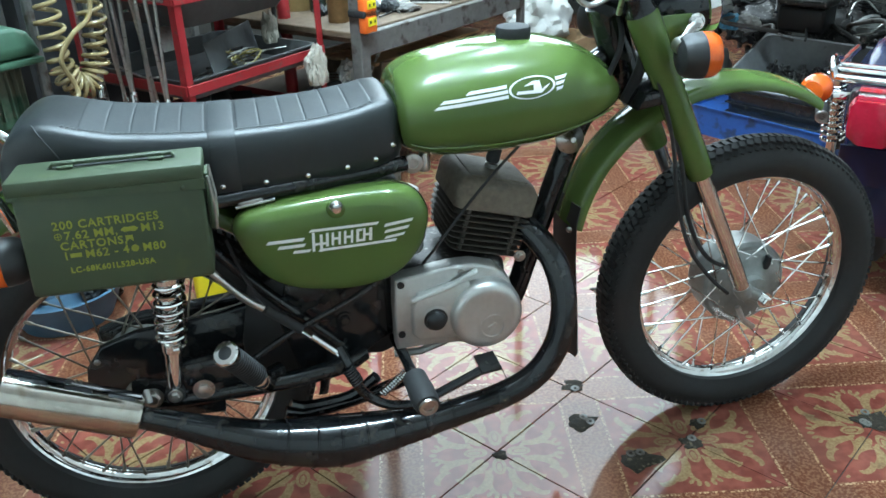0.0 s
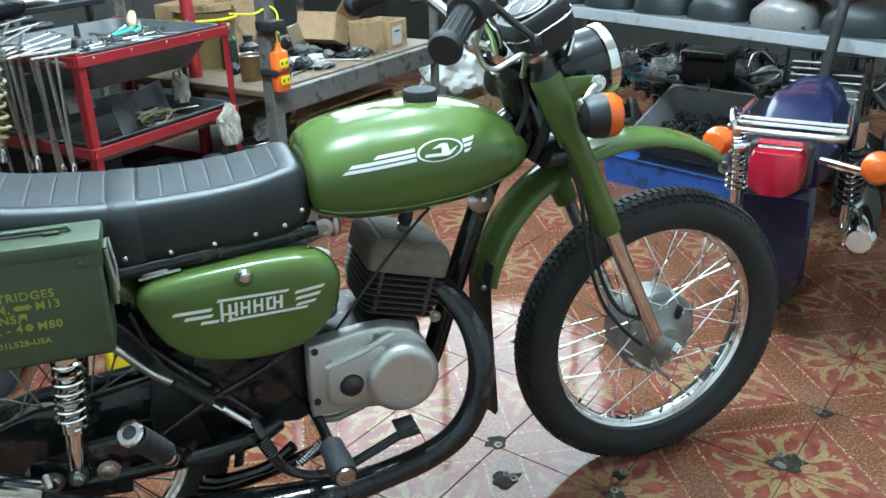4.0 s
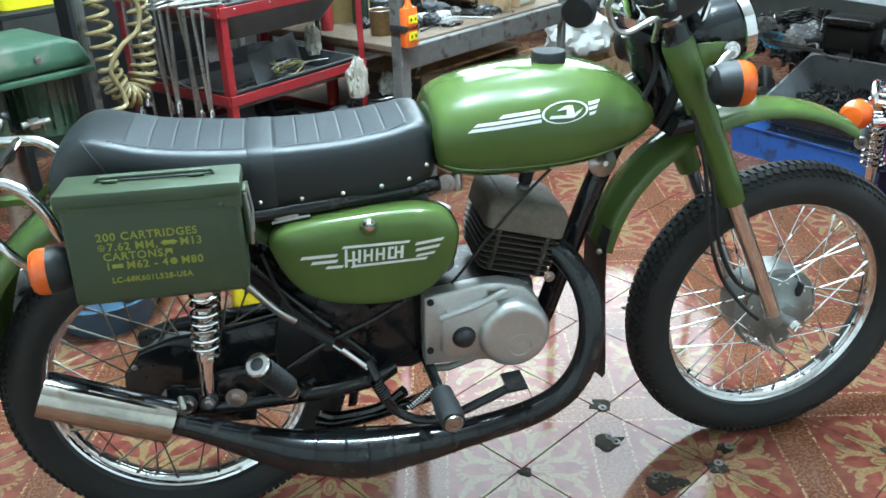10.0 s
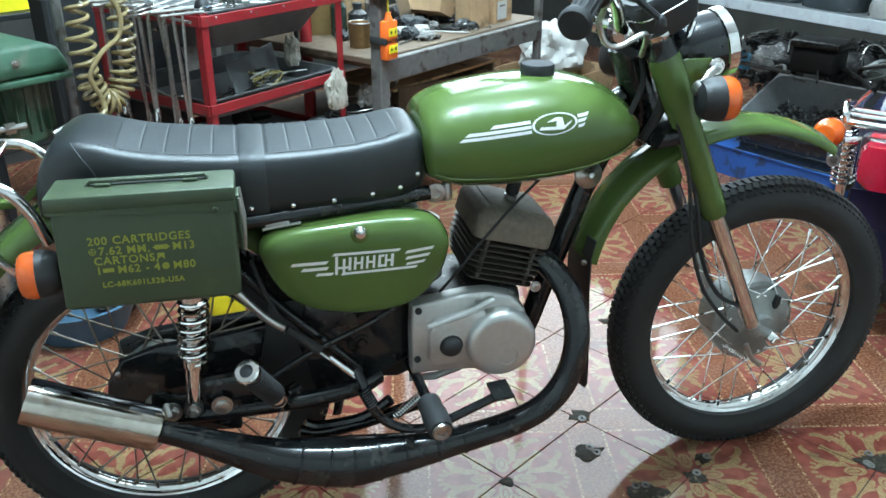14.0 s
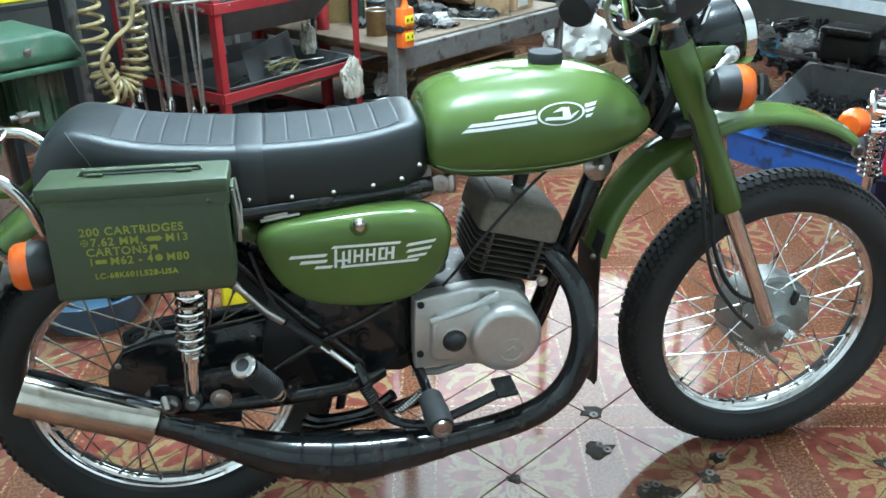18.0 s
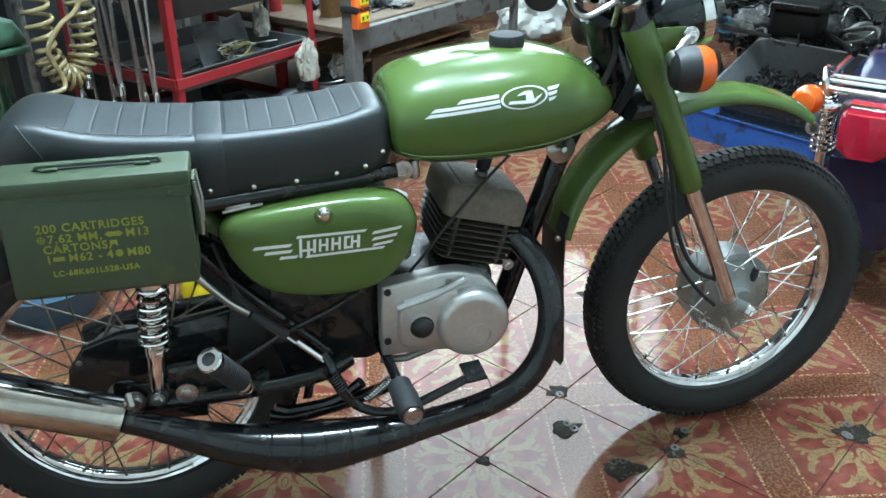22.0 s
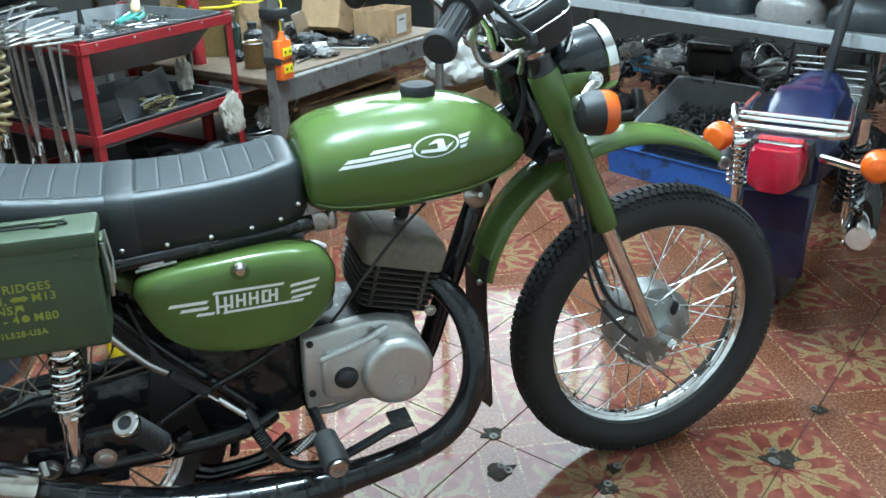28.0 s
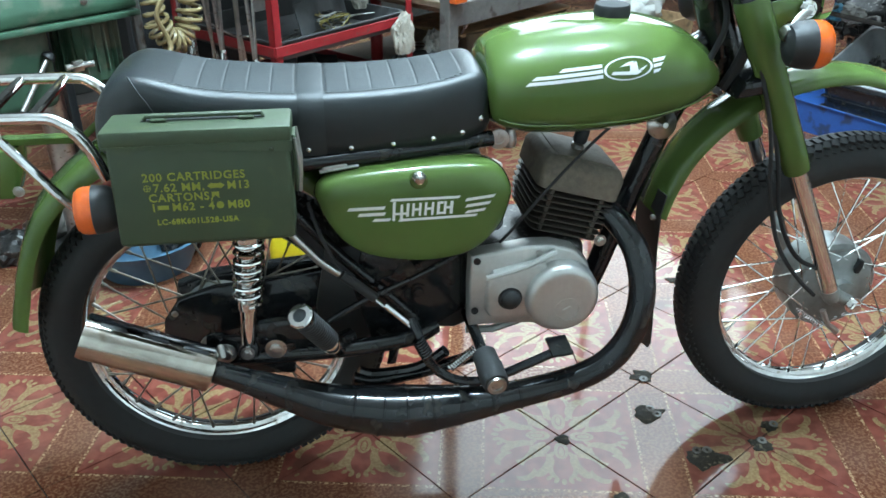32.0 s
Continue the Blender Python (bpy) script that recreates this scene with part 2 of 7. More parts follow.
def block(size, m=None, bevel=0.0, seg=2, bm=None):
    """A box of that size round its middle, edges rounded, moved by m."""
    own = bmesh.new()
    bmesh.ops.create_cube(own, size=1, matrix=Matrix.Diagonal((*size, 1)))
    if bevel:
        bmesh.ops.bevel(own, geom=own.edges[:], offset=bevel, segments=seg, affect="EDGES", profile=0.5)
    if m is not None:
        bmesh.ops.transform(own, matrix=m, verts=own.verts)
    if bm is None:
        return own
    me = bpy.data.meshes.new("tmp")
    own.to_mesh(me)
    own.free()
    bm.from_mesh(me)
    bpy.data.meshes.remove(me)
    return bm


def along(a, b, up=(0, 0, 1)):
    """A pose at a whose z points to b."""
    a, b = Vector(a), Vector(b)
    return Matrix.Translation(a) @ (b - a).to_track_quat("Z", "Y").to_matrix().to_4x4()


def rod(a, b, r, seg=10, bm=None):
    L = (Vector(b) - Vector(a)).length
    return lathe([(r, 0), (r, L)], seg, along(a, b), bm=bm)


def bolt(place, way, r=0.008, h=0.006, bm=None):
    """A hexagon head with a washer, on its face."""
    m = along(place, Vector(place) + Vector(way))
    bm = lathe([(r * 1.5, 0), (r * 1.5, h * 0.3)], 14, m, bm=bm)
    return lathe([(r, h * 0.3), (r, h * 0.85), (r * 0.8, h)], 6, m, bm=bm)


def dome(place, way, r, h, seg=14, bm=None):
    m = along(place, Vector(place) + Vector(way))
    return lathe([(r, 0)] + [(r * math.cos(a), h * math.sin(a)) for a in (0.3, 0.6, 0.9, 1.2, 1.45)], seg, m, bm=bm)


def coil(a, b, r, wire, turns, seg=7, step=14, bm=None):
    m = along(a, b)
    L = (Vector(b) - Vector(a)).length
    n = int(turns * step)
    pts = [m @ Vector((r * math.cos(2 * math.pi * k / step), r * math.sin(2 * math.pi * k / step), L * k / n)) for k in range(n + 1)]
    return tube(pts, wire, seg, bm=bm)


def slab(outline, y0, y1, bevel=0.004):
    """A plate: an outline of (x, z) pairs from y0 to y1, edges rounded on the y0 side."""
    n = len(outline)
    cx, cz = sum(p[0] for p in outline) / n, sum(p[1] for p in outline) / n

    def ring(y, inset):
        out = []
        for i, (x, z) in enumerate(outline):
            a, b = outline[i - 1], outline[(i + 1) % n]
            t = Vector((b[0] - a[0], b[1] - a[1])).normalized()
            nx, nz = -t.y, t.x
            if nx * (cx - x) + nz * (cz - z) < 0:
                nx, nz = -nx, -nz
            out.append((x + nx * inset, y, z + nz * inset))
        return out

    s = 1 if y1 > y0 else -1
    return loft([ring(y1, 0), ring(y0 + s * bevel, 0), ring(y0 + s * bevel * 0.3, bevel * 0.4), ring(y0, bevel)])


def text(words, size, m, mat, parent, name="lettering", label="", spacing=1.0, depth=0.0004, bold=0.0):
    """Built-in-font lettering turned into a mesh."""
    cu = bpy.data.curves.new(name, "FONT")
    cu.body, cu.size, cu.extrude, cu.space_character, cu.resolution_u, cu.offset = words, size, depth, spacing, 3, bold
    ob = bpy.data.objects.new(name, cu)
    scene.collection.objects.link(ob)
    me = bpy.data.meshes.new_from_object(ob.evaluated_get(bpy.context.evaluated_depsgraph_get()))
    bpy.data.objects.remove(ob)
    me.materials.clear()
    me.materials.append(mat)
    me.transform(m)
    res = new(name, me)
    res.parent = parent
    if label:
        res["label"] = label
    return res

# ---- the room: axes run 39 degrees off the motorcycle ----
RHO = radians(39)
U, V = Vector((math.cos(RHO), math.sin(RHO), 0)), Vector((-math.sin(RHO), math.cos(RHO), 0))
ROOM = Matrix.Rotation(RHO, 4, "Z")


def room(u, v, z=0.0):
    return ROOM @ Vector((u, v, z))


def room_pose(u, v, z, turn=0.0):
    return Matrix.Translation(room(u, v, z)) @ Matrix.Rotation(RHO + radians(turn), 4, "Z")


def wall(name, u0, u1, v0, v1, z0, z1, mat):
    bm = block((u1 - u0, v1 - v0, z1 - z0), ROOM @ Matrix.Translation(((u0 + u1) / 2, (v0 + v1) / 2, (z0 + z1) / 2)))
    return tagged(part(name, bm, mat, smooth=0), name.replace("_", " ") + " of the dim workshop", "wall" if "wall" in name else name, kind="structure")


# North and east walls take a near-black, mottled colour.
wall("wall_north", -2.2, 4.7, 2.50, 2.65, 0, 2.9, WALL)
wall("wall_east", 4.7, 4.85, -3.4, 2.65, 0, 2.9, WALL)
# Unseen walls and ceiling, added pale as reflectors for fill.
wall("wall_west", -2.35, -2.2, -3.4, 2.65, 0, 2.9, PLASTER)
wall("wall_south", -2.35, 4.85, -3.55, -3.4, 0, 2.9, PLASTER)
wall("ceiling", -2.35, 4.85, -3.55, 2.65, 2.9, 3.0, CEIL)


def floor_material():
    """Glazed tiles: red fields with cream flowers, crossed by speckled bands that meet over the tiles' diagonals."""
    m = bpy.data.materials.new("glazed_floral_tile")
    m.use_nodes = True
    n, l = m.node_tree.nodes, m.node_tree.links
    b = n["Principled BSDF"]

    def math_node(op, a, c=None, clamp=False):
        k = n.new("ShaderNodeMath")
        k.operation, k.use_clamp = op, clamp
        for i, v in enumerate((a, c)):
            if v is None:
                continue
            if isinstance(v, (int, float)):
                k.inputs[i].default_value = v
            else:
                l.new(v, k.inputs[i])
        return k.outputs[0]

    def ramp(v, lo, hi):
        k = n.new("ShaderNodeMapRange")
        k.interpolation_type = "SMOOTHSTEP"
        k.inputs["From Min"].default_value, k.inputs["From Max"].default_value = lo, hi
        l.new(v, k.inputs["Value"])
        return k.outputs[0]

    def mix(f, a, c):
        k = n.new("ShaderNodeMix")
        k.data_type = "RGBA"
        l.new(f, k.inputs["Factor"])
        for s, v in (("A", a), ("B", c)):
            if isinstance(v, tuple):
                k.inputs[s].default_value = (*v, 1)
            else:
                l.new(v, k.inputs[s])
        return k.outputs["Result"]

    geo = n.new("ShaderNodeNewGeometry")
    mp = n.new("ShaderNodeMapping")
    mp.vector_type = "POINT"
    turn = n.new("ShaderNodeVectorRotate")
    turn.rotation_type = "Z_AXIS"
    turn.inputs["Center"].default_value = (0.719, -0.035, 0)
    turn.inputs["Angle"].default_value = radians(11.16)
    l.new(geo.outputs["Position"], turn.inputs["Vector"])
    sub = n.new("ShaderNodeVectorMath")
    sub.operation = "SUBTRACT"
    sub.inputs[1].default_value = (0.719, -0.035, 0)
    l.new(turn.outputs[0], sub.inputs[0])
    wob = n.new("ShaderNodeTexNoise")
    wob.inputs["Scale"].default_value = 30
    l.new(geo.outputs["Position"], wob.inputs["Vector"])
    sx = n.new("ShaderNodeSeparateXYZ")
    l.new(sub.outputs[0], sx.inputs[0])
    P = 0.4032
    # offset from the nearest flower's middle, in units of the period
    fx = math_node("SUBTRACT", math_node("FRACT", math_node("ADD", math_node("DIVIDE", sx.outputs[0], P), 100.5)), 0.5)
    fy = math_node("SUBTRACT", math_node("FRACT", math_node("ADD", math_node("DIVIDE", sx.outputs[1], P), 100.5)), 0.5)
    ax, ay = math_node("ABSOLUTE", fx), math_node("ABSOLUTE", fy)
    edge = math_node("MAXIMUM", ax, ay)
    band = ramp(edge, 0.382, 0.386)
    dots = n.new("ShaderNodeTexVoronoi")
    dots.inputs["Scale"].default_value = 170
    l.new(geo.outputs["Position"], dots.inputs["Vector"])
    speck = n.new("ShaderNodeTexNoise")
    speck.inputs["Scale"].default_value, speck.inputs["Detail"].default_value = 150, 6
    l.new(geo.outputs["Position"], speck.inputs["Vector"])
    line = math_node("MULTIPLY", ramp(edge, 0.386, 0.389), math_node("SUBTRACT", 1.0, ramp(edge, 0.401, 0.404)))
    pearl = math_node("MULTIPLY", line, math_node("SUBTRACT", 1.0, ramp(dots.outputs["Distance"], 0.35, 0.55)))
    bandcol = mix(ramp(speck.outputs["Fac"], 0.42, 0.62), (0.110, 0.034, 0.018), (0.205, 0.092, 0.050))
    bandcol = mix(pearl, bandcol, (0.42, 0.27, 0.15))
    # the flower: one eighth of it is drawn with curved leaves, and mirrored about four lines
    jit = math_node("MULTIPLY", math_node("SUBTRACT", wob.outputs["Fac"], 0.5), 0.006)
    px, py = math_node("ADD", math_node("MAXIMUM", ax, ay), jit), math_node("SUBTRACT", math_node("MINIMUM", ax, ay), jit)

    def inside(cx, cy, ra, rb, ang, soft=0.10):
        c, s_ = math.cos(radians(ang)), math.sin(radians(ang))
        dx, dy = math_node("SUBTRACT", px, cx), math_node("SUBTRACT", py, cy)
        e = math_node("DIVIDE", math_node("ADD", math_node("MULTIPLY", dx, c), math_node("MULTIPLY", dy, s_)), ra)
        g = math_node("DIVIDE", math_node("SUBTRACT", math_node("MULTIPLY", dy, c), math_node("MULTIPLY", dx, s_)), rb)
        q = math_node("ADD", math_node("MULTIPLY", e, e), math_node("MULTIPLY", g, g))
        return math_node("SUBTRACT", 1.0, ramp(q, 1.0 - soft, 1.0 + soft))

    def crescent(cx, cy, ra, rb, ang, side):
        c, s_ = math.cos(radians(ang)), math.sin(radians(ang))
        cut = inside(cx - s_ * rb * 0.75 * side - c * ra * 0.12, cy + c * rb * 0.75 * side - s_ * ra * 0.12, ra * 0.95, rb * 0.80, ang)
        return math_node("MULTIPLY", inside(cx, cy, ra, rb, ang), math_node("SUBTRACT", 1.0, cut))

    # bold curled leaves either side of the axes, a tulip on each axis and a fan of petals at the field's edge
    leaf = crescent(0.222, 0.098, 0.090, 0.050, 24, 1)
    for args in ((0.180, 0.150, 0.075, 0.042, 62, -1), (0.292, 0.178, 0.058, 0.036, 52, 1), (0.262, 0.046, 0.050, 0.026, -8, -1)):
        leaf = math_node("MAXIMUM", leaf, crescent(*args))
    tulip = math_node("MULTIPLY", inside(0.112, 0.0, 0.062, 0.036, 0), math_node("SUBTRACT", 1.0, math_node("MULTIPLY", inside(0.118, 0.0, 0.040, 0.019, 0), math_node("SUBTRACT", 1.0, inside(0.120, 0.0, 0.033, 0.014, 0)))))
    leaf = math_node("MAXIMUM", leaf, tulip)
    for args in ((0.118, 0.092, 0.055, 0.022, 42), (0.335, 0.0, 0.020, 0.012, 0), (0.326, 0.036, 0.021, 0.012, 22), (0.312, 0.070, 0.018, 0.011, 40), (0.150, 0.055, 0.034, 0.013, 30), (0.345, 0.300, 0.014, 0.009, 45)):
        leaf = math_node("MAXIMUM", leaf, inside(*args))
    leafc = mix(ramp(speck.outputs["Fac"], 0.35, 0.7), (0.195, 0.120, 0.057), (0.270, 0.182, 0.090))
    field = mix(ramp(wob.outputs["Fac"], 0.35, 0.68), (0.150, 0.037, 0.027), (0.215, 0.060, 0.042))
    field = mix(leaf, field, leafc)
    col = mix(band, field, bandcol)
    # worn, dusty film and oil stains
    dirt = n.new("ShaderNodeTexNoise")
    dirt.inputs["Scale"].default_value, dirt.inputs["Detail"].default_value = 3.2, 10
    l.new(geo.outputs["Position"], dirt.inputs["Vector"])
    col = mix(math_node("MULTIPLY", ramp(dirt.outputs["Fac"], 0.42, 0.75), 0.38), col, (0.21, 0.125, 0.09))
    stain = n.new("ShaderNodeTexNoise")
    stain.inputs["Scale"].default_value, stain.inputs["Detail"].default_value = 7.5, 6
    l.new(geo.outputs["Position"], stain.inputs["Vector"])
    col = mix(math_node("MULTIPLY", ramp(stain.outputs["Fac"], 0.62, 0.72), 0.55), col, (0.045, 0.03, 0.02))
    l.new(col, b.inputs["Base Color"])
    rg = n.new("ShaderNodeMapRange")
    rg.inputs["To Min"].default_value, rg.inputs["To Max"].default_value = 0.03, 0.12
    l.new(dirt.outputs["Fac"], rg.inputs["Value"])
    l.new(rg.outputs[0], b.inputs["Roughness"])
    b.inputs["Specular IOR Level"].default_value = 0.32
    bp = n.new("ShaderNodeBump")
    bp.inputs["Strength"].default_value, bp.inputs["Distance"].default_value = 0.05, 0.001
    l.new(wob.outputs["Fac"], bp.inputs["Height"])
    l.new(bp.outputs[0], b.inputs["Normal"])
    return m


TILE = floor_material()
GROUT = material("dark_grout", (0.035, 0.028, 0.024), 0.8, vary=0.3, scale=60, bump=0.2)
S = 0.2851
TILED = Matrix.Rotation(radians(33.84), 4, "Z")
T0 = TILED.inverted() @ Vector((0.719, -0.035, 0))
# screed under the tiles
floor = wall("floor", -2.35, 4.85, -3.55, 2.65, -0.12, -0.004, GROUT)
tagged(floor, "glazed red floor tiles with cream flowers and dark joints", "floor")


def tile_mesh():
    g, h = 0.0011, S / 2
    bm = block((S - 2 * g, S - 2 * g, 0.010), Matrix.Translation((0, 0, -0.005)), bevel=0.0008, seg=1)
    me = bpy.data.meshes.new("floor_tile")
    bm.to_mesh(me)
    bm.free()
    me.materials.append(TILE)
    return me


TILE_MESH = tile_mesh()
near, far_bm = [], bmesh.new()
rnd = random.Random(4)
for i in range(-20, 24):
    for j in range(-22, 18):
        c = TILED @ Vector((T0.x + (i + 0.5) * S, T0.y + (j + 0.5) * S, 0))
        q = ROOM.inverted() @ c
        if not (-2.15 < q.x < 4.65 and -3.35 < q.y < 2.45):
            continue
        tilt = Matrix.Rotation(rnd.uniform(-0.0016, 0.0016), 4, "X") @ Matrix.Rotation(rnd.uniform(-0.0016, 0.0016), 4, "Y")
        m = Matrix.Translation((c.x, c.y, rnd.uniform(-0.0007, 0.0))) @ TILED @ tilt
        if -1.3 < c.x < 2.7 and -0.9 < c.y < 2.3:
            near.append(m)
        else:
            block((S - 0.0022, S - 0.0022, 0.010), m @ Matrix.Translation((0, 0, -0.005)), bm=far_bm)
for m in near:
    ob = new("floor_tile", TILE_MESH)
    ob.parent = floor
    ob.matrix_world = m
part("floor_tile_field", far_bm, TILE, floor, smooth=0, kind="stuff")

# ---- the green motorcycle, along x, its wheels on y = 0 ----
bike = thing("motorcycle", "restored glossy green classic motorcycle with black seat and ammunition box", "motorcycle")
RW, FW = Vector((0.062, 0, 0.308)), Vector((1.262, 0, 0.310))


def wheel(name, centre, R, rim_r, half, hub_side, m=None, wire=None):
    """A spoked wheel with chrome rim and treaded tyre, in the x-z plane."""
    m = m or Matrix.Identity(4)
    B = m @ Matrix.Translation(centre) @ Matrix.Rotation(radians(-90), 4, "X")
    top = part(name, lathe([(0.016, -0.07), (0.030, -0.068), (0.030, -0.05), (0.020, -0.045), (0.020, 0.045), (0.030, 0.05), (0.030, 0.068), (0.016, 0.07)], 24, B), ALUDARK, bike)
    h = half
    prof = [(rim_r - 0.006, -h * 0.70), (rim_r + 0.004, -h * 0.80), (rim_r + 0.014, -h * 0.96), (rim_r + 0.032, -h * 1.0), (R - 0.026, -h * 0.93), (R - 0.012, -h * 0.74), (R - 0.003, -h * 0.45), (R, 0)]
    prof = prof + [(r, -z) for r, z in prof[-2::-1]]
    part("tyre", lathe(prof, 96, B, close=True), RUBBER, top)
    # tread blocks: five staggered rows and shoulder ribs
    tb = bmesh.new()
    count = 120
    for row, (off, w, rr, ln) in enumerate(((-0.72, 0.10, R - 0.0135, 0.45), (-0.42, 0.24, R - 0.0026, 0.7), (0.0, 0.30, R + 0.0002, 0.62), (0.42, 0.24, R - 0.0026, 0.7), (0.72, 0.10, R - 0.0135, 0.45))):
        for k in range(count):
            a = 2 * math.pi * (k + (row % 2) * 0.5) / count
            arc = 2 * math.pi * R / count * ln
            tip = Matrix.Rotation(-off * 0.75, 4, "Y")
            skew = Matrix.Rotation(0.45 * (1 if off > 0 else -1 if off < 0 else 0), 4, "X")
            block((0.007, arc, w * 2 * h * 0.85), B @ Matrix.Rotation(a, 4, "Z") @ Matrix.Translation((rr, 0, off * h)) @ tip @ skew, bm=tb)
    part("tread", tb, RUBBER, top, smooth=0, kind="stuff")
    d = 0.020
    rim = [(rim_r + 0.003, -d - 0.003), (rim_r + 0.005, -d - 0.001), (rim_r + 0.002, -d + 0.002), (rim_r - 0.006, -d + 0.0035), (rim_r - 0.0085, -d + 0.006), (rim_r - 0.008, -d + 0.009), (rim_r - 0.015, -d + 0.0105), (rim_r - 0.0195, -0.0065), (rim_r - 0.019, -0.004), (rim_r - 0.0215, 0.0)]
    rim = rim + [(r, -z) for r, z in rim[-2::-1]]
    rim += [(rim_r - 0.004, d - 0.002), (rim_r - 0.012, d - 0.008), (rim_r - 0.017, 0), (rim_r - 0.012, -d + 0.008), (rim_r - 0.004, -d + 0.002)]
    part("rim", lathe(rim, 96, B, close=True), RIMCHROME, top, "bright chromed steel rim")
    spoke = None
    for k in range(36):
        side = 1 if k % 2 else -1
        a = 2 * math.pi * k / 36
        lean = 1.05 if (k // 2) % 2 else -1.05
        r0 = 0.066 if (side == hub_side or hub_side == 0) else 0.036
        p0 = B @ Vector((r0 * math.cos(a + lean), r0 * math.sin(a + lean), side * 0.040))
        p1 = B @ Vector(((rim_r - 0.018) * math.cos(a), (rim_r - 0.018) * math.sin(a), side * 0.006))
        bm = rod(p0, p1, 0.0018, 6)
        q = p1 + (p0 - p1).normalized() * 0.014
        rod(p1, q, 0.0034, 6, bm=bm)
        part("spoke", bm, wire or CHROME, top)
    return top, B


rear, RB = wheel("rear_wheel", RW, 0.308, 0.243, 0.044, 0, wire=material("dull_zinc_wire", (0.24, 0.215, 0.18), 0.42, 0.9, vary=0.3, scale=60))
part("hub_shell", lathe([(0.055, -0.055), (0.072, -0.052), (0.072, -0.03), (0.06, -0.028), (0.06, 0.03), (0.075, 0.032), (0.075, 0.05), (0.06, 0.055)], 32, RB), ALUDARK, rear)

# steering: everything ahead of the head turns a little about the fork's line
HEAD0, HEAD1 = Vector((0.925, 0, 0.88)), Vector((1.180, 0, 0.33))
STEER = Matrix.Translation(HEAD0) @ Matrix.Rotation(radians(0.0), 4, HEAD1 - HEAD0) @ Matrix.Translation(-HEAD0)
front, FB = wheel("front_wheel", FW, 0.310, 0.242, 0.042, -1, STEER)
# brake drum on the near side
fb = STEER @ Matrix.Translation(FW) @ Matrix.Rotation(radians(90), 4, "X")
part("brake_drum", lathe([(0.050, -0.05), (0.088, -0.046), (0.092, -0.03), (0.092, 0.022), (0.086, 0.030), (0.078, 0.032)], 48, fb), ALUDARK, front, "dull cast brake drum")
part("brake_plate", lathe([(0.079, 0.024), (0.079, 0.034), (0.070, 0.040), (0.050, 0.043), (0.030, 0.050), (0.022, 0.058), (0.014, 0.060)], 40, fb), ALUDARK, front)
part("plate_slot", slab([(FW.x + 0.026, FW.z + 0.050), (FW.x + 0.034, FW.z + 0.066), (FW.x + 0.042, FW.z + 0.064), (FW.x + 0.041, FW.z + 0.050), (FW.x + 0.036, FW.z + 0.038), (FW.x + 0.029, FW.z + 0.038)], -0.050, -0.030, 0.001), BLACKMAT, front)
part("axle_nut", bolt(STEER @ (FW + Vector((0.0, -0.098, 0))), (0, -1, 0), 0.011, 0.018), CHROME, front)
part("brake_arm", tube([STEER @ (FW + Vector(p)) for p in ((-0.035, -0.066, -0.03), (-0.02, -0.07, -0.062), (0.005, -0.068, -0.082))], 0.006, 8), STEEL, front)
part("brake_spring", coil(STEER @ (FW + Vector((-0.085, -0.06, -0.030))), STEER @ (FW + Vector((-0.030, -0.066, -0.068))), 0.006, 0.0012, 11, 5, 10), CHROME, front)

# fuel tank
def tank_ring(x, zb, zt, w, e=2.6, k=36):
    zc, hh = (zb + zt) / 2, (zt - zb) / 2
    out = []
    for i in range(k):
        a = 2 * math.pi * i / k
        c, s = math.cos(a), math.sin(a)
        y, z = math.copysign(abs(c) ** (2 / e), c), math.copysign(abs(s) ** (2 / e), s)
        y *= 1 - 0.16 * max(0, z) ** 2
        out.append((x, w * y, zc + hh * z))
    return out


TANK = [(0.541, 0.735, 0.785, 0.078), (0.545, 0.712, 0.806, 0.098), (0.555, 0.697, 0.823, 0.112), (0.585, 0.684, 0.838, 0.122), (0.635, 0.678, 0.849, 0.129), (0.695, 0.676, 0.857, 0.132), (0.755, 0.678, 0.860, 0.131), (0.805, 0.684, 0.857, 0.126), (0.850, 0.696, 0.847, 0.119), (0.885, 0.710, 0.833, 0.109), (0.912, 0.724, 0.815, 0.096), (0.932, 0.738, 0.795, 0.078), (0.942, 0.752, 0.775, 0.050)]
tank = part("fuel_tank", loft([tank_ring(*t) for t in smooth_path(TANK, 4)]), GREEN, bike, "glossy green teardrop fuel tank", smooth=60)
part("tank_seam", tube([(x, -w * 0.985, zb + 0.22 * (zt - zb)) for x, zb, zt, w in TANK[2:-2]], 0.0016, 6, per=3), GREEN, tank)
part("filler_cap", lathe([(0.026, 0), (0.030, 0.003), (0.030, 0.020), (0.028, 0.024), (0.014, 0.026), (0.001, 0.027)], 32, Matrix.Translation((0.764, 0.0, 0.852))), RUBBER, tank, "round black plastic fuel cap")


def tank_side(x, z):
    """The near side's y at a place on the tank."""
    for a, b in zip(TANK, TANK[1:]):
        if a[0] <= x <= b[0]:
            s = (x - a[0]) / (b[0] - a[0])
            zb, zt, w = (a[i] + s * (b[i] - a[i]) for i in (1, 2, 3))
            q = max(-0.999, min(0.999, (z - (zb + zt) / 2) / ((zt - zb) / 2)))
            return -w * (1 - abs(q) ** 2.6) ** (1 / 2.6) * (1 - 0.16 * max(0, q) ** 2)
    return -0.1


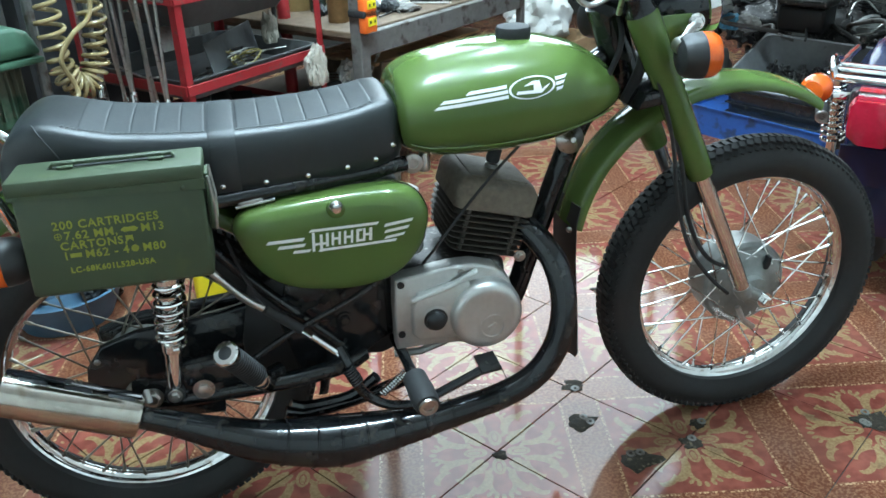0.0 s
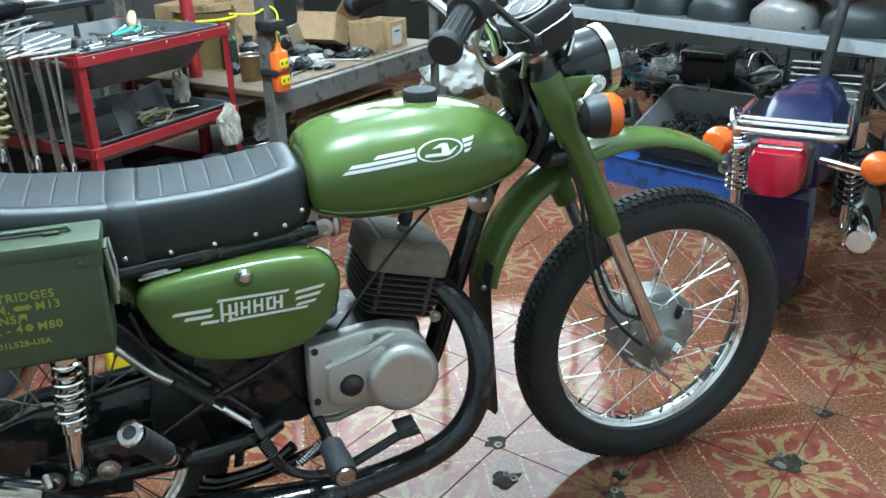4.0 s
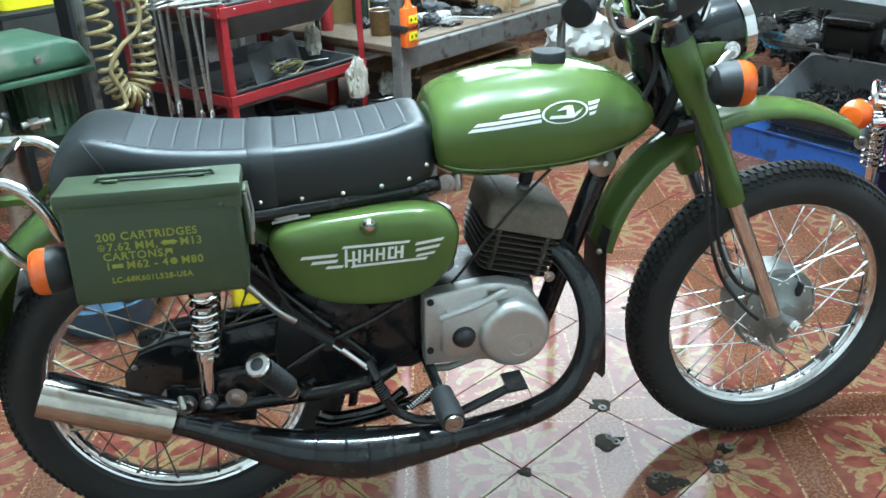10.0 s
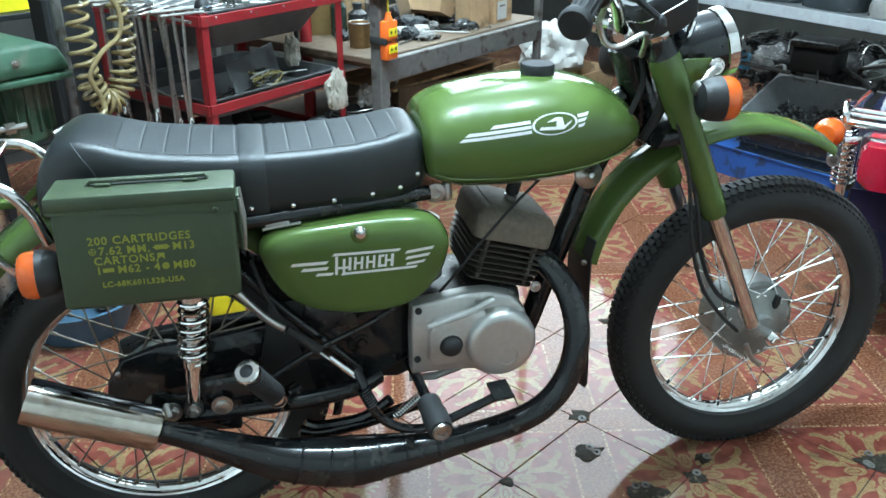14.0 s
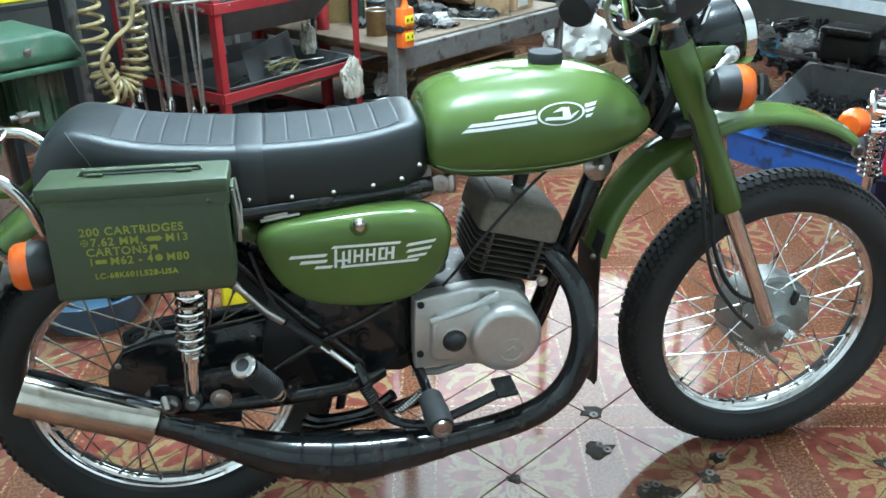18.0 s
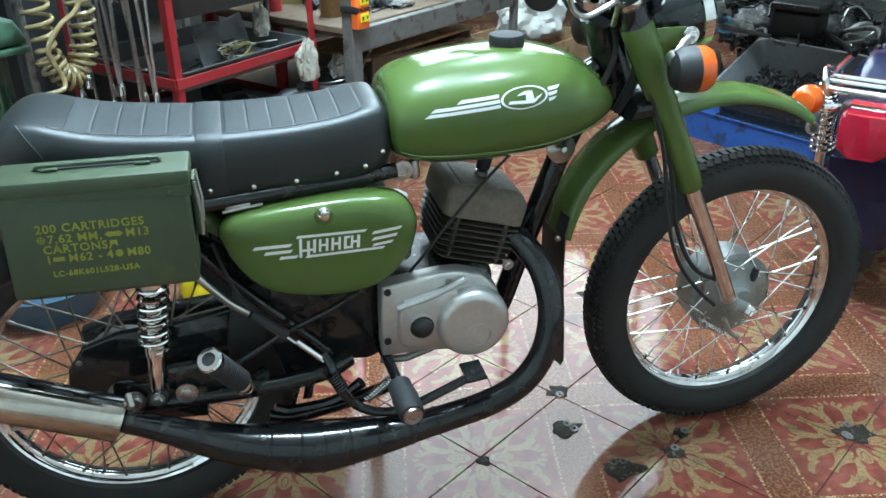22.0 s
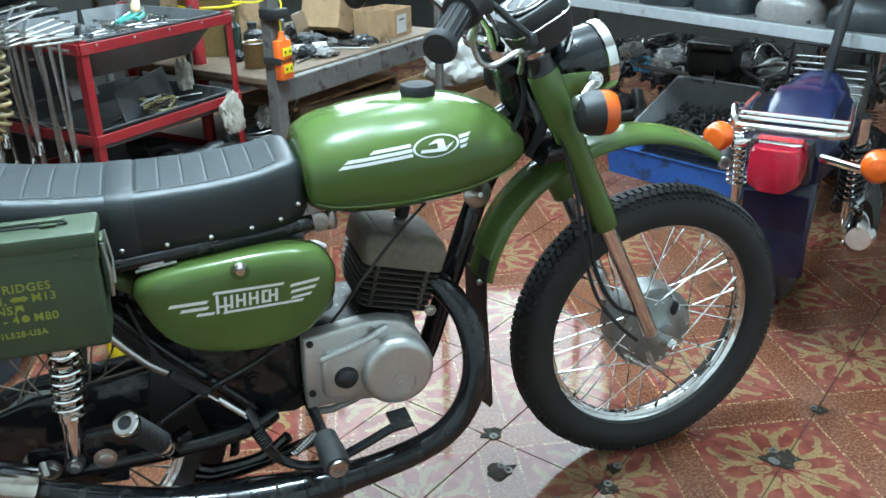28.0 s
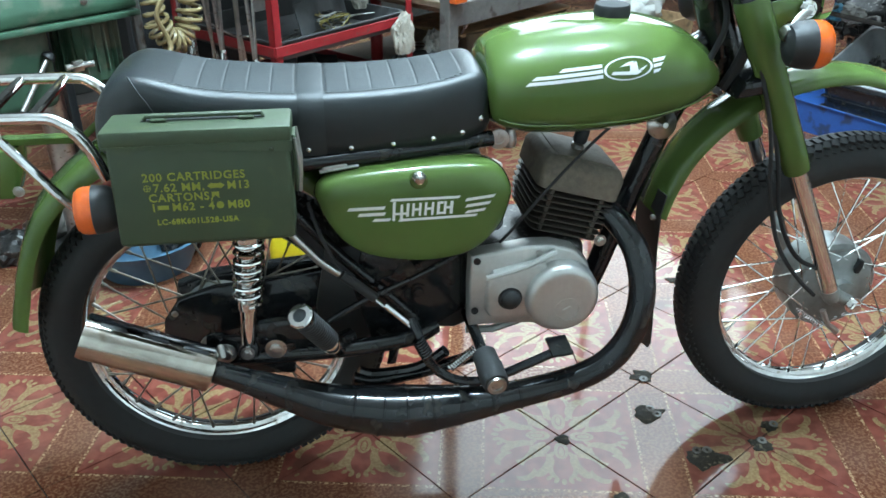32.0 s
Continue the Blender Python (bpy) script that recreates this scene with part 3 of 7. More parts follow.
def tank_strip(outline, name, cells=14):
    """A flat mark that follows the tank: four corners (x, z)."""
    bm = bmesh.new()
    a, b, c, d = [Vector((*p, 0)) for p in outline]
    rows = []
    for j in range(2):
        row = []
        for i in range(cells + 1):
            lo, hi = a.lerp(b, i / cells), d.lerp(c, i / cells)
            p = lo.lerp(hi, j)
            row.append(bm.verts.new((p.x, tank_side(p.x, p.y) - 0.0020, p.y)))
        rows.append(row)
    for i in range(cells):
        bm.faces.new((rows[0][i], rows[0][i + 1], rows[1][i + 1], rows[1][i]))
    return part(name, bm, WHITE, tank)


def tank_ellipse(cx, cz, rx, rz, w, name, k=40):
    bm = bmesh.new()
    ring = []
    for i in range(k):
        a = 2 * math.pi * i / k
        ring.append([bm.verts.new((cx + s * rx * math.cos(a) - 0.0, tank_side(cx + s * rx * math.cos(a), cz + (rz * s) * math.sin(a)) - 0.0020, cz + (rz * s) * math.sin(a) + 0.06 * s * rx * math.cos(a))) for s in (1, w)])
    for i in range(k):
        p, q = ring[i], ring[(i + 1) % k]
        bm.faces.new((p[0], q[0], q[1], p[1]))
    return part(name, bm, WHITE, tank)


tank_strip([(0.592, 0.7800), (0.714, 0.7905), (0.714, 0.7955), (0.600, 0.7858)], "stripe")
tank_strip([(0.602, 0.7882), (0.714, 0.7980), (0.714, 0.8030), (0.610, 0.7938)], "stripe")
tank_strip([(0.644, 0.7995), (0.713, 0.8055), (0.713, 0.8103), (0.652, 0.8050)], "stripe")
for x1, z in ((0.809, 0.7935), (0.813, 0.8015), (0.818, 0.8090)):
    tank_strip([(0.797, z), (x1 - 0.003, z + 0.002), (x1 + 0.002, z + 0.007), (0.797, z + 0.005)], "stripe", 4)
tank_ellipse(0.7555, 0.8025, 0.040, 0.0165, 0.90, "badge_ring")
tank_strip([(0.727, 0.7945), (0.770, 0.7935), (0.778, 0.7985), (0.730, 0.7990)], "badge_wing", 6)
tank_strip([(0.757, 0.7975), (0.772, 0.7985), (0.769, 0.8125), (0.758, 0.8080)], "badge_wing", 6)
tank_strip([(0.741, 0.8055), (0.760, 0.8075), (0.766, 0.8125), (0.756, 0.8120)], "badge_wing", 6)
tank_strip([(0.770, 0.7975), (0.780, 0.8000), (0.787, 0.8065), (0.776, 0.8020)], "badge_wing", 4)

# seat
def seat_ring(x, zb, zt, w, crown=0.006):
    pts = [(0.80, zb), (0.97, zb + 0.004), (1.0, zb + 0.025), (1.0, zt - 0.050), (0.985, zt - 0.032), (0.95, zt - 0.020), (0.90, zt - 0.013)]
    side = [(f * w, z) for f, z in pts]
    top = [(w * f, zt - 0.010 + crown * (1 - (f / 0.9) ** 2) * 0.8) for f in (0.80, 0.55, 0.28, 0.0)]
    half = side + top
    full = half + [(-y, z) for y, z in half[-2::-1]]
    return [(x, -y if y > 0 else -0.78 * y, z) for y, z in full]


SEAT = [(-0.068, 0.702, 0.738, 0.070), (-0.062, 0.696, 0.764, 0.086), (-0.048, 0.690, 0.794, 0.097), (-0.026, 0.686, 0.815, 0.105), (0.002, 0.685, 0.824, 0.1105), (0.032, 0.684, 0.820, 0.1145), (0.07, 0.684, 0.809, 0.1165), (0.11, 0.684, 0.800, 0.1173), (0.18, 0.682, 0.792, 0.1173), (0.25, 0.676, 0.787, 0.1164), (0.33, 0.675, 0.786, 0.1146), (0.41, 0.678, 0.789, 0.112), (0.47, 0.684, 0.796, 0.1085), (0.51, 0.69, 0.804, 0.1032), (0.534, 0.696, 0.801, 0.0927), (0.546, 0.704, 0.777, 0.0744)]
SEAT_S = smooth_path(SEAT, 4)
seat = part("seat", loft([seat_ring(*t) for t in SEAT_S]), VINYL, bike, "long black vinyl seat with stitched ribbed top", smooth=70)


def seat_at(x):
    S_ = min(range(len(SEAT_S) - 1), key=lambda i: abs(SEAT_S[i][0] - x) if SEAT_S[i][0] <= x else 9)
    a, b = SEAT_S[S_], SEAT_S[S_ + 1]
    s = (x - a[0]) / max(1e-6, b[0] - a[0])
    return a + (b - a) * s


def seat_top(x, f):
    """A place on the seat's top at x and at f of the half width (minus: the near side)."""
    _, zb, zt, w = seat_at(x)
    g = abs(f)
    z = zt - 0.010 + 0.0048 * (1 - (min(g, 0.9) / 0.9) ** 2) - (0.003 if g > 0.88 else 0)
    return Vector((x, f * w * (0.78 if f > 0 else 1), z))


# ribbed top panels between two seams, front and rear of the strap
for x0, x1, n_r in ((0.060, 0.238, 5), (0.286, 0.500, 6)):
    edges_x = np.linspace(x0, x1, n_r + 1)
    for a, b in zip(edges_x, edges_x[1:]):
        rows = []
        for s in (0, 0.05, 0.12, 0.5, 0.88, 0.95, 1):
            x = a + (b - a) * s
            lift = 0.0012 + 0.0002 * (1 - (2 * s - 1) ** 4)
            if s in (0, 1):
                lift = 0.0005
            wid = 0.80 if x < 0.45 else 0.80 - 6.0 * (x - 0.45) ** 2 * 4
            rows.append([seat_top(x, f * wid) + Vector((0, 0, lift * (1 - 0.75 * (abs(f) ** 6)))) for f in (-1, -0.96, -0.8, -0.5, -0.2, 0.2, 0.5, 0.8, 0.96, 1)])
        part("seat_rib", loft(rows, closed=False, cap=False), VINYLTOP, seat, smooth=80)
# stitching along the near seam, and piping down the tail's corner
st = bmesh.new()
for x in np.arange(0.04, 0.498, 0.0075):
    if 0.242 < x < 0.280:
        continue
    wid = 0.83 if x < 0.45 else 0.83 - 6.0 * (x - 0.45) ** 2 * 4
    p = seat_top(x, -wid)
    rod(p + Vector((-0.0025, 0, 0.001)), p + Vector((0.0025, 0, 0.001)), 0.0007, 5, bm=st)
part("stitching", st, THREAD, seat, "grey stitching", kind="stuff")
# strap across the middle
rows = []
for x in (0.242, 0.245, 0.262, 0.279, 0.282):
    r_ = seat_ring(*seat_at(x))
    lift = 0.0006 if x in (0.242, 0.282) else 0.0022
    rows.append([(px, py * (1 + lift * 3), pz + (lift * 0.6 if pz > 0.75 else 0)) for px, py, pz in r_])
part("seat_strap", loft(rows, cap=False), VINYLTOP, seat, "dark vinyl strap across the seat")
part("tail_piping", tube([(0.000, -0.100, 0.816), (0.012, -0.1105, 0.798), (0.026, -0.1145, 0.775), (0.040, -0.116, 0.745), (0.052, -0.117, 0.712)], 0.0013, 6, per=4), VINYLTOP, seat)
for x in (0.254, 0.320, 0.386, 0.450, 0.497, 0.528):
    _, zb, zt, w = seat_at(x)
    z = zb + 0.018 + (0.012 if x > 0.5 else 0)
    part("seat_rivet", dome((x, -w, z), (0, -1, 0), 0.0048, 0.004), CHROME, seat)
# seat pan under the vinyl and its catch
part("seat_pan", loft([[(x, s * w * 0.93, z) for s, z in ((-1, zb - 0.02), (-1, zb + 0.004), (1, zb + 0.004), (1, zb - 0.02))] for x, zb, zt, w in SEAT[2:-1]]), BLACK, bike)
part("seat_catch", block((0.040, 0.008, 0.010), Matrix.Translation((0.292, -0.118, 0.664)) @ Matrix.Rotation(radians(-4), 4, "Y"), 0.003), STEEL, bike, "small bare steel hinge")
part("seat_catch_bar", rod((0.268, -0.121, 0.658), (0.330, -0.121, 0.665), 0.003, 8), STEEL, bike)

# side cover
COVER = [(0.256, 0.622), (0.262, 0.638), (0.280, 0.651), (0.318, 0.659), (0.385, 0.664), (0.470, 0.668), (0.528, 0.664), (0.559, 0.648), (0.574, 0.622), (0.576, 0.600), (0.566, 0.562), (0.550, 0.536), (0.528, 0.514), (0.500, 0.500), (0.465, 0.493), (0.430, 0.492), (0.392, 0.496), (0.350, 0.505), (0.318, 0.519), (0.290, 0.545), (0.268, 0.584)]
COVER = [tuple(p) for p in smooth_path(COVER + COVER[:1], 3)][:-1]


def cover_ring(s, y):
    cx, cz = 0.422, 0.582
    return [(cx + (x - cx) * s, y, cz + (z - cz) * s) for x, z in COVER]


cover = part("side_cover", loft([cover_ring(0.985, -0.095), cover_ring(1.0, -0.108), cover_ring(1.0, -0.118), cover_ring(0.985, -0.129), cover_ring(0.95, -0.138), cover_ring(0.88, -0.145), cover_ring(0.72, -0.1495), cover_ring(0.45, -0.152), cover_ring(0.15, -0.1525)]), GREEN, bike, "glossy green oval tool cover with white lettering bars", smooth=70)
part("cover_recess", lathe([(0.010, 0.0085), (0.0125, 0.0075), (0.0145, 0.006), (0.0155, 0.002)], 28, Matrix.Translation((0.421, -0.1445, 0.646)) @ Matrix.Rotation(radians(90), 4, "X")), GREEN, cover)
part("cover_knob", lathe([(0.010, 0.0), (0.011, 0.003), (0.0085, 0.006), (0.009, 0.011), (0.007, 0.0135), (0.001, 0.0145)], 20, Matrix.Translation((0.421, -0.151, 0.652)) @ Matrix.Rotation(radians(90), 4, "X")), CHROME, cover, "chrome fastening knob")


def cover_bar(x0, z0, x1, z1, h, name="stripe", slant=0.004):
    y = lambda x, z: -0.1537 + 0.0052 * min(1, ((x - 0.42) / 0.13) ** 2 * 0.5 + ((z - 0.598) / 0.06) ** 2 * 0.5)
    bm = bmesh.new()
    top, bot = [], []
    for s in np.linspace(0, 1, 9):
        x, z = x0 + (x1 - x0) * s, z0 + (z1 - z0) * s
        bot.append(bm.verts.new((x, y(x, z), z)))
        top.append(bm.verts.new((x + slant, y(x, z + h), z + h)))
    for i in range(8):
        bm.faces.new((bot[i], bot[i + 1], top[i + 1], top[i]))
    return part(name, bm, WHITE, cover)


cover_bar(0.306, 0.6010, 0.364, 0.6010, 0.0055)
cover_bar(0.322, 0.5905, 0.364, 0.5905, 0.0055)
cover_bar(0.345, 0.5805, 0.372, 0.5800, 0.0050)
cover_bar(0.374, 0.6140, 0.484, 0.6125, 0.0045)
cover_bar(0.386, 0.5785, 0.512, 0.5785, 0.0045)
cover_bar(0.494, 0.6060, 0.541, 0.6100, 0.0055)
cover_bar(0.494, 0.5950, 0.534, 0.5985, 0.0055)
cover_bar(0.494, 0.5845, 0.526, 0.5875, 0.0050)
# the name on the cover, as plain bars
for x, w, z0, h in ((0.3770, 0.0045, 0.580, 0.033), (0.3890, 0.0045, 0.578, 0.030), (0.3990, 0.0045, 0.586, 0.0235), (0.4080, 0.0040, 0.5865, 0.0225), (0.4190, 0.0040, 0.5865, 0.0225), (0.4280, 0.0040, 0.5865, 0.0225), (0.4390, 0.0040, 0.5865, 0.0225), (0.4480, 0.0045, 0.5865, 0.0225), (0.4590, 0.0040, 0.5865, 0.0225), (0.4690, 0.0050, 0.5865, 0.0225)):
    cover_bar(x, z0, x + w, z0, h, "name_bar", 0.002)
for x0, x1, z in ((0.381, 0.400, 0.590), (0.411, 0.421, 0.596), (0.430, 0.441, 0.596), (0.451, 0.459, 0.605), (0.451, 0.459, 0.587), (0.462, 0.471, 0.596)):
    cover_bar(x0, z, x1, z, 0.0040, "name_bar", 0.001)

# engine: case, cover, finned barrel
# Crankcase in black metal, darker than the aluminium cover before it.
part("crankcase", block((0.215, 0.19, 0.150), Matrix.Translation((0.615, 0.0, 0.412)), 0.022, 3), OILY, bike, "dark metal crankcase")
part("gearbox", block((0.20, 0.16, 0.15), Matrix.Translation((0.45, 0.0, 0.42)), 0.03, 3), BLACK, bike)
EC = [(0.508, 0.352), (0.507, 0.430), (0.510, 0.491), (0.560, 0.497), (0.612, 0.503), (0.650, 0.502), (0.690, 0.490), (0.716, 0.463), (0.727, 0.428), (0.727, 0.385), (0.712, 0.352), (0.685, 0.336), (0.650, 0.336), (0.622, 0.346), (0.575, 0.350)]
case = part("engine_cover", slab(EC, -0.128, -0.095, 0.006), ALU, bike, "cast aluminium clutch cover with round boss")
part("cover_panel", slab([(0.535, 0.385), (0.536, 0.440), (0.548, 0.462), (0.600, 0.474), (0.636, 0.478), (0.650, 0.455), (0.650, 0.390), (0.630, 0.368), (0.575, 0.368), (0.545, 0.372)], -0.142, -0.126, 0.007), ALU, case)
part("cover_ridge", tube([(0.536, -0.137, 0.452), (0.60, -0.139, 0.470), (0.640, -0.139, 0.488), (0.655, -0.135, 0.492)], 0.0055, 8, per=4), ALU, case)
cb = Matrix.Translation((0.668, -0.126, 0.408)) @ Matrix.Rotation(radians(90), 4, "X")
part("round_boss", lathe([(0.066, 0), (0.0655, 0.018), (0.063, 0.026), (0.058, 0.031), (0.052, 0.033), (0.045, 0.0325), (0.001, 0.0335)], 56, cb), ALU, case)
part("maker_ring", lathe([(0.0225, 0.0325), (0.0235, 0.0352), (0.0205, 0.0352), (0.0200, 0.0325)], 36, Matrix.Translation((0.675, -0.126, 0.390)) @ Matrix.Rotation(radians(90), 4, "X")), ALU, case)
part("maker_mark", block((0.016, 0.002, 0.009), Matrix.Translation((0.675, -0.126 - 0.0335, 0.390)) @ Matrix.Rotation(radians(-30), 4, "Y"), 0.0006, 1), ALU, case)
part("shaft_plug", lathe([(0.0215, 0), (0.0215, 0.004), (0.0175, 0.005), (0.0175, 0.012), (0.014, 0.0165), (0.006, 0.019), (0.001, 0.0195)], 28, Matrix.Translation((0.576, -0.141, 0.413)) @ Matrix.Rotation(radians(90), 4, "X")), BLACKMAT, case, "black rubber plug")
part("plug_ring", lathe([(0.024, 0), (0.0255, 0.003), (0.022, 0.004)], 28, Matrix.Translation((0.576, -0.141, 0.413)) @ Matrix.Rotation(radians(90), 4, "X")), ALU, case)
for p in ((0.517, 0.384), (0.628, 0.489), (0.520, 0.482), (0.700, 0.347), (0.606, 0.381)):
    part("cover_screw", lathe([(0.0065, 0), (0.0065, 0.003), (0.0035, 0.003), (0.0033, 0.001)], 12, Matrix.Translation((p[0], -0.1285, p[1])) @ Matrix.Rotation(radians(90), 4, "X")), BLACKMAT if p[0] < 0.6 else STEEL, case)
# barrel, leaning forward a little
CYL = Matrix.Translation((0.683, 0.0, 0.492)) @ Matrix.Rotation(radians(16), 4, "Y")


def fin(z, lx, ly, t=0.003, r=0.03):
    pts = []
    for cx, cy, a0 in ((lx - r, ly - r, 0), (-lx + r, ly - r, 90), (-lx + r, -ly + r, 180), (lx - r, -ly + r, 270)):
        pts += [(cx + r * math.cos(radians(a0 + a)), cy + r * math.sin(radians(a0 + a))) for a in (0, 30, 60, 90)]
    return loft([[CYL @ Vector((x * s, y * s, z + dz)) for x, y in pts] for s, dz in ((0.985, 0), (1, t * 0.3), (1, t * 0.7), (0.985, t))])


# Iron at half the head's brightness, for the barrel and its fins.
DARKIRON = material("dark_cast_iron", (0.075, 0.066, 0.055), 0.55, 0.5, vary=0.35, scale=40, bump=0.2, bump_scale=180)
barrel = part("cylinder_barrel", lathe([(0.046, -0.02), (0.046, 0.090)], 28, CYL), DARKIRON, bike, "dark finned iron cylinder")
for k in range(7):
    part("cooling_fin", fin(0.002 + 0.0112 * k, 0.066 + 0.0030 * min(k, 3), 0.080, 0.0028, 0.016), DARKIRON, barrel)
for x in (-0.058, 0.058):
    for y in (-0.072,):
        part("fin_web", block((0.008, 0.012, 0.08), CYL @ Matrix.Translation((x * 0.8, y, 0.042)), 0.002, 1), DARKIRON, barrel)
hp = []
for s, z in ((0.98, 0.080), (1.0, 0.082), (1.0, 0.118), (0.975, 0.124), (0.88, 0.134), (0.80, 0.137), (0.60, 0.138)):
    ring = []
    for cx, cy, a0 in ((0.0605, 0.065, 0), (-0.0605, 0.065, 90), (-0.0605, -0.065, 180), (0.0605, -0.065, 270)):
        ring += [CYL @ Vector(((cx + 0.015 * math.cos(radians(a0 + a))) * s, (cy + 0.015 * math.sin(radians(a0 + a))) * s, z)) for a in (0, 30, 60, 90)]
    hp.append(ring)
head = part("cylinder_head", loft(hp), IRON, bike, "dull grey-brown cast cylinder head")
part("head_crown", block((0.11, 0.12, 0.006), CYL @ Matrix.Translation((0, 0, 0.1365)), 0.0025, 2), IRON, head)
part("spark_plug", lathe([(0.012, 0.132), (0.012, 0.147), (0.008, 0.149), (0.008, 0.165)], 14, CYL), STEEL, head)
plug = part("plug_cap", lathe([(0.011, 0.150), (0.013, 0.155), (0.012, 0.180), (0.014, 0.190), (0.010, 0.200)], 16, CYL), RUBBER, bike, "black spark plug cap")
part("plug_lead", tube([CYL @ Vector((0, 0, 0.195)), (0.715, -0.01, 0.698), (0.665, -0.03, 0.712), (0.605, -0.03, 0.700), (0.57, -0.02, 0.69)], 0.0055, 8, per=5), RUBBER, bike)
part("throttle_cable", tube([(0.800, -0.05, 0.712), (0.745, -0.085, 0.690), (0.690, -0.105, 0.650), (0.630, -0.115, 0.590), (0.590, -0.115, 0.540), (0.565, -0.10, 0.500)], 0.0026, 8, per=6), RUBBER, bike)
carb = part("carburettor", block((0.06, 0.055, 0.075), Matrix.Translation((0.555, -0.035, 0.56)), 0.012, 2), IRON, bike, "grubby cast carburettor")
part("carburettor_top", lathe([(0.024, 0), (0.024, 0.02), (0.012, 0.028)], 18, Matrix.Translation((0.555, -0.035, 0.598))), ALU, carb)
part("float_bowl", lathe([(0.022, 0), (0.026, 0.006), (0.026, 0.03)], 20, Matrix.Translation((0.555, -0.045, 0.505))), ALUDARK, carb)
part("inlet_hose", rod((0.50, -0.02, 0.565), (0.545, -0.03, 0.562), 0.024, 18), RUBBER, bike)
part("fuel_tap", lathe([(0.010, 0), (0.012, 0.01), (0.008, 0.03)], 12, Matrix.Translation((0.585, -0.06, 0.660))), STEEL, bike)
part("engine_lug_washer", lathe([(0.017, 0), (0.017, 0.004), (0.009, 0.005), (0.009, 0.001)], 20, Matrix.Translation((0.563, -0.075, 0.680)) @ Matrix.Rotation(radians(90), 4, "X")), STEEL, bike)
part("exhaust_flange", lathe([(0.036, 0), (0.036, 0.012), (0.028, 0.014)], 20, along((0.758, -0.02, 0.524), (0.780, -0.04, 0.521))), STEEL, bike)
part("lug_bolt", bolt((0.748, -0.088, 0.484), (0, -1, 0), 0.007, 0.010), STEEL, bike)

# exhaust: header, expansion chamber with welded bands, chromed silencer
EX = [(0.735, -0.020, 0.535, 0.022), (0.772, -0.06, 0.522, 0.023), (0.803, -0.105, 0.482, 0.0235), (0.815, -0.135, 0.425, 0.024), (0.810, -0.15, 0.365, 0.024), (0.788, -0.156, 0.307, 0.024), (0.748, -0.16, 0.265, 0.024), (0.690, -0.162, 0.240, 0.0245), (0.620, -0.164, 0.226, 0.025), (0.570, -0.165, 0.219, 0.027), (0.515, -0.166, 0.214, 0.033), (0.450, -0.168, 0.212, 0.040), (0.385, -0.17, 0.213, 0.046), (0.325, -0.172, 0.224, 0.043), (0.25, -0.176, 0.248, 0.036), (0.175, -0.181, 0.288, 0.027), (0.11, -0.187, 0.326, 0.020), (0.066, -0.190, 0.350, 0.019)]
pipe = part("exhaust_pipe", tube(EX, 0.02, 28, per=4), BLACK, bike, "black enamelled expansion chamber exhaust")
exs = smooth_path(EX, 4)
for i in (34, 38, 42, 45, 48, 51, 54):
    p, q = Vector(exs[i][:3]), Vector(exs[i + 1][:3])
    part("weld_band", lathe([(exs[i][3] + 0.0008, -0.002), (exs[i][3] + 0.0022, -0.001), (exs[i][3] + 0.0022, 0.001), (exs[i][3] + 0.0008, 0.002)], 28, along(p, q), cap=False), BLACK, pipe)
M0, M1 = Vector((0.070, -0.190, 0.349)), Vector((-0.118, -0.190, 0.436))
muff = part("silencer", lathe([(0.019, -0.006), (0.024, -0.004), (0.0355, 0.0), (0.0365, 0.004), (0.0365, 0.200), (0.0355, 0.206), (0.031, 0.206), (0.030, 0.18)], 36, along(M0, M1), cap=False), BRUSHED, bike, "brushed chrome silencer with dark top")
MM = along(M0, M1)
# blackened shield on the upper side of the silencer
rows = []
for t_ in np.linspace(0.004, 0.204, 8):
    ring = []
    for a in np.linspace(-8, 110, 11):
        d = Matrix.Rotation(radians(a), 4, "Z") @ Vector((0, 1, 0))
        ring.append(MM @ (Vector((0, 0, t_)) + 0.0378 * d))
    rows.append(ring)
upside = (MM.to_3x3() @ Vector((0, 1, 0))).z
if upside < 0:
    rows = [[MM @ (Matrix.Rotation(radians(180), 4, "Z") @ (MM.inverted() @ p)) for p in ring] for ring in rows]
part("silencer_shield", loft(rows, closed=False, cap=False), BLACK, muff, "black heat shield")
for s_ in (0.035, 0.10, 0.165):
    part("shield_slot", block((0.010, 0.010, 0.042), MM @ Matrix.Rotation(radians(-14 if upside > 0 else 166), 4, "Z") @ Matrix.Translation((0, 0.0325, s_)), 0.003, 2), BLACKMAT, muff)
for a, dz in ((35, 0.0), (-35, 0.0), (35, 0.007), (-35, 0.007)):
    part("silencer_mark", block((0.009, 0.002, 0.0022), MM @ Matrix.Rotation(radians(20 if upside > 0 else 200), 4, "Z") @ Matrix.Translation((math.copysign(0.0032, a), 0.0380, 0.100 + dz)) @ Matrix.Rotation(radians(a), 4, "Y"), 0.0005, 1), STEEL, muff)
part("silencer_clamp", tube([(0.085, -0.155, 0.365), (0.088, -0.18, 0.385), (0.09, -0.188, 0.370)], 0.006, 8), STEEL, bike)

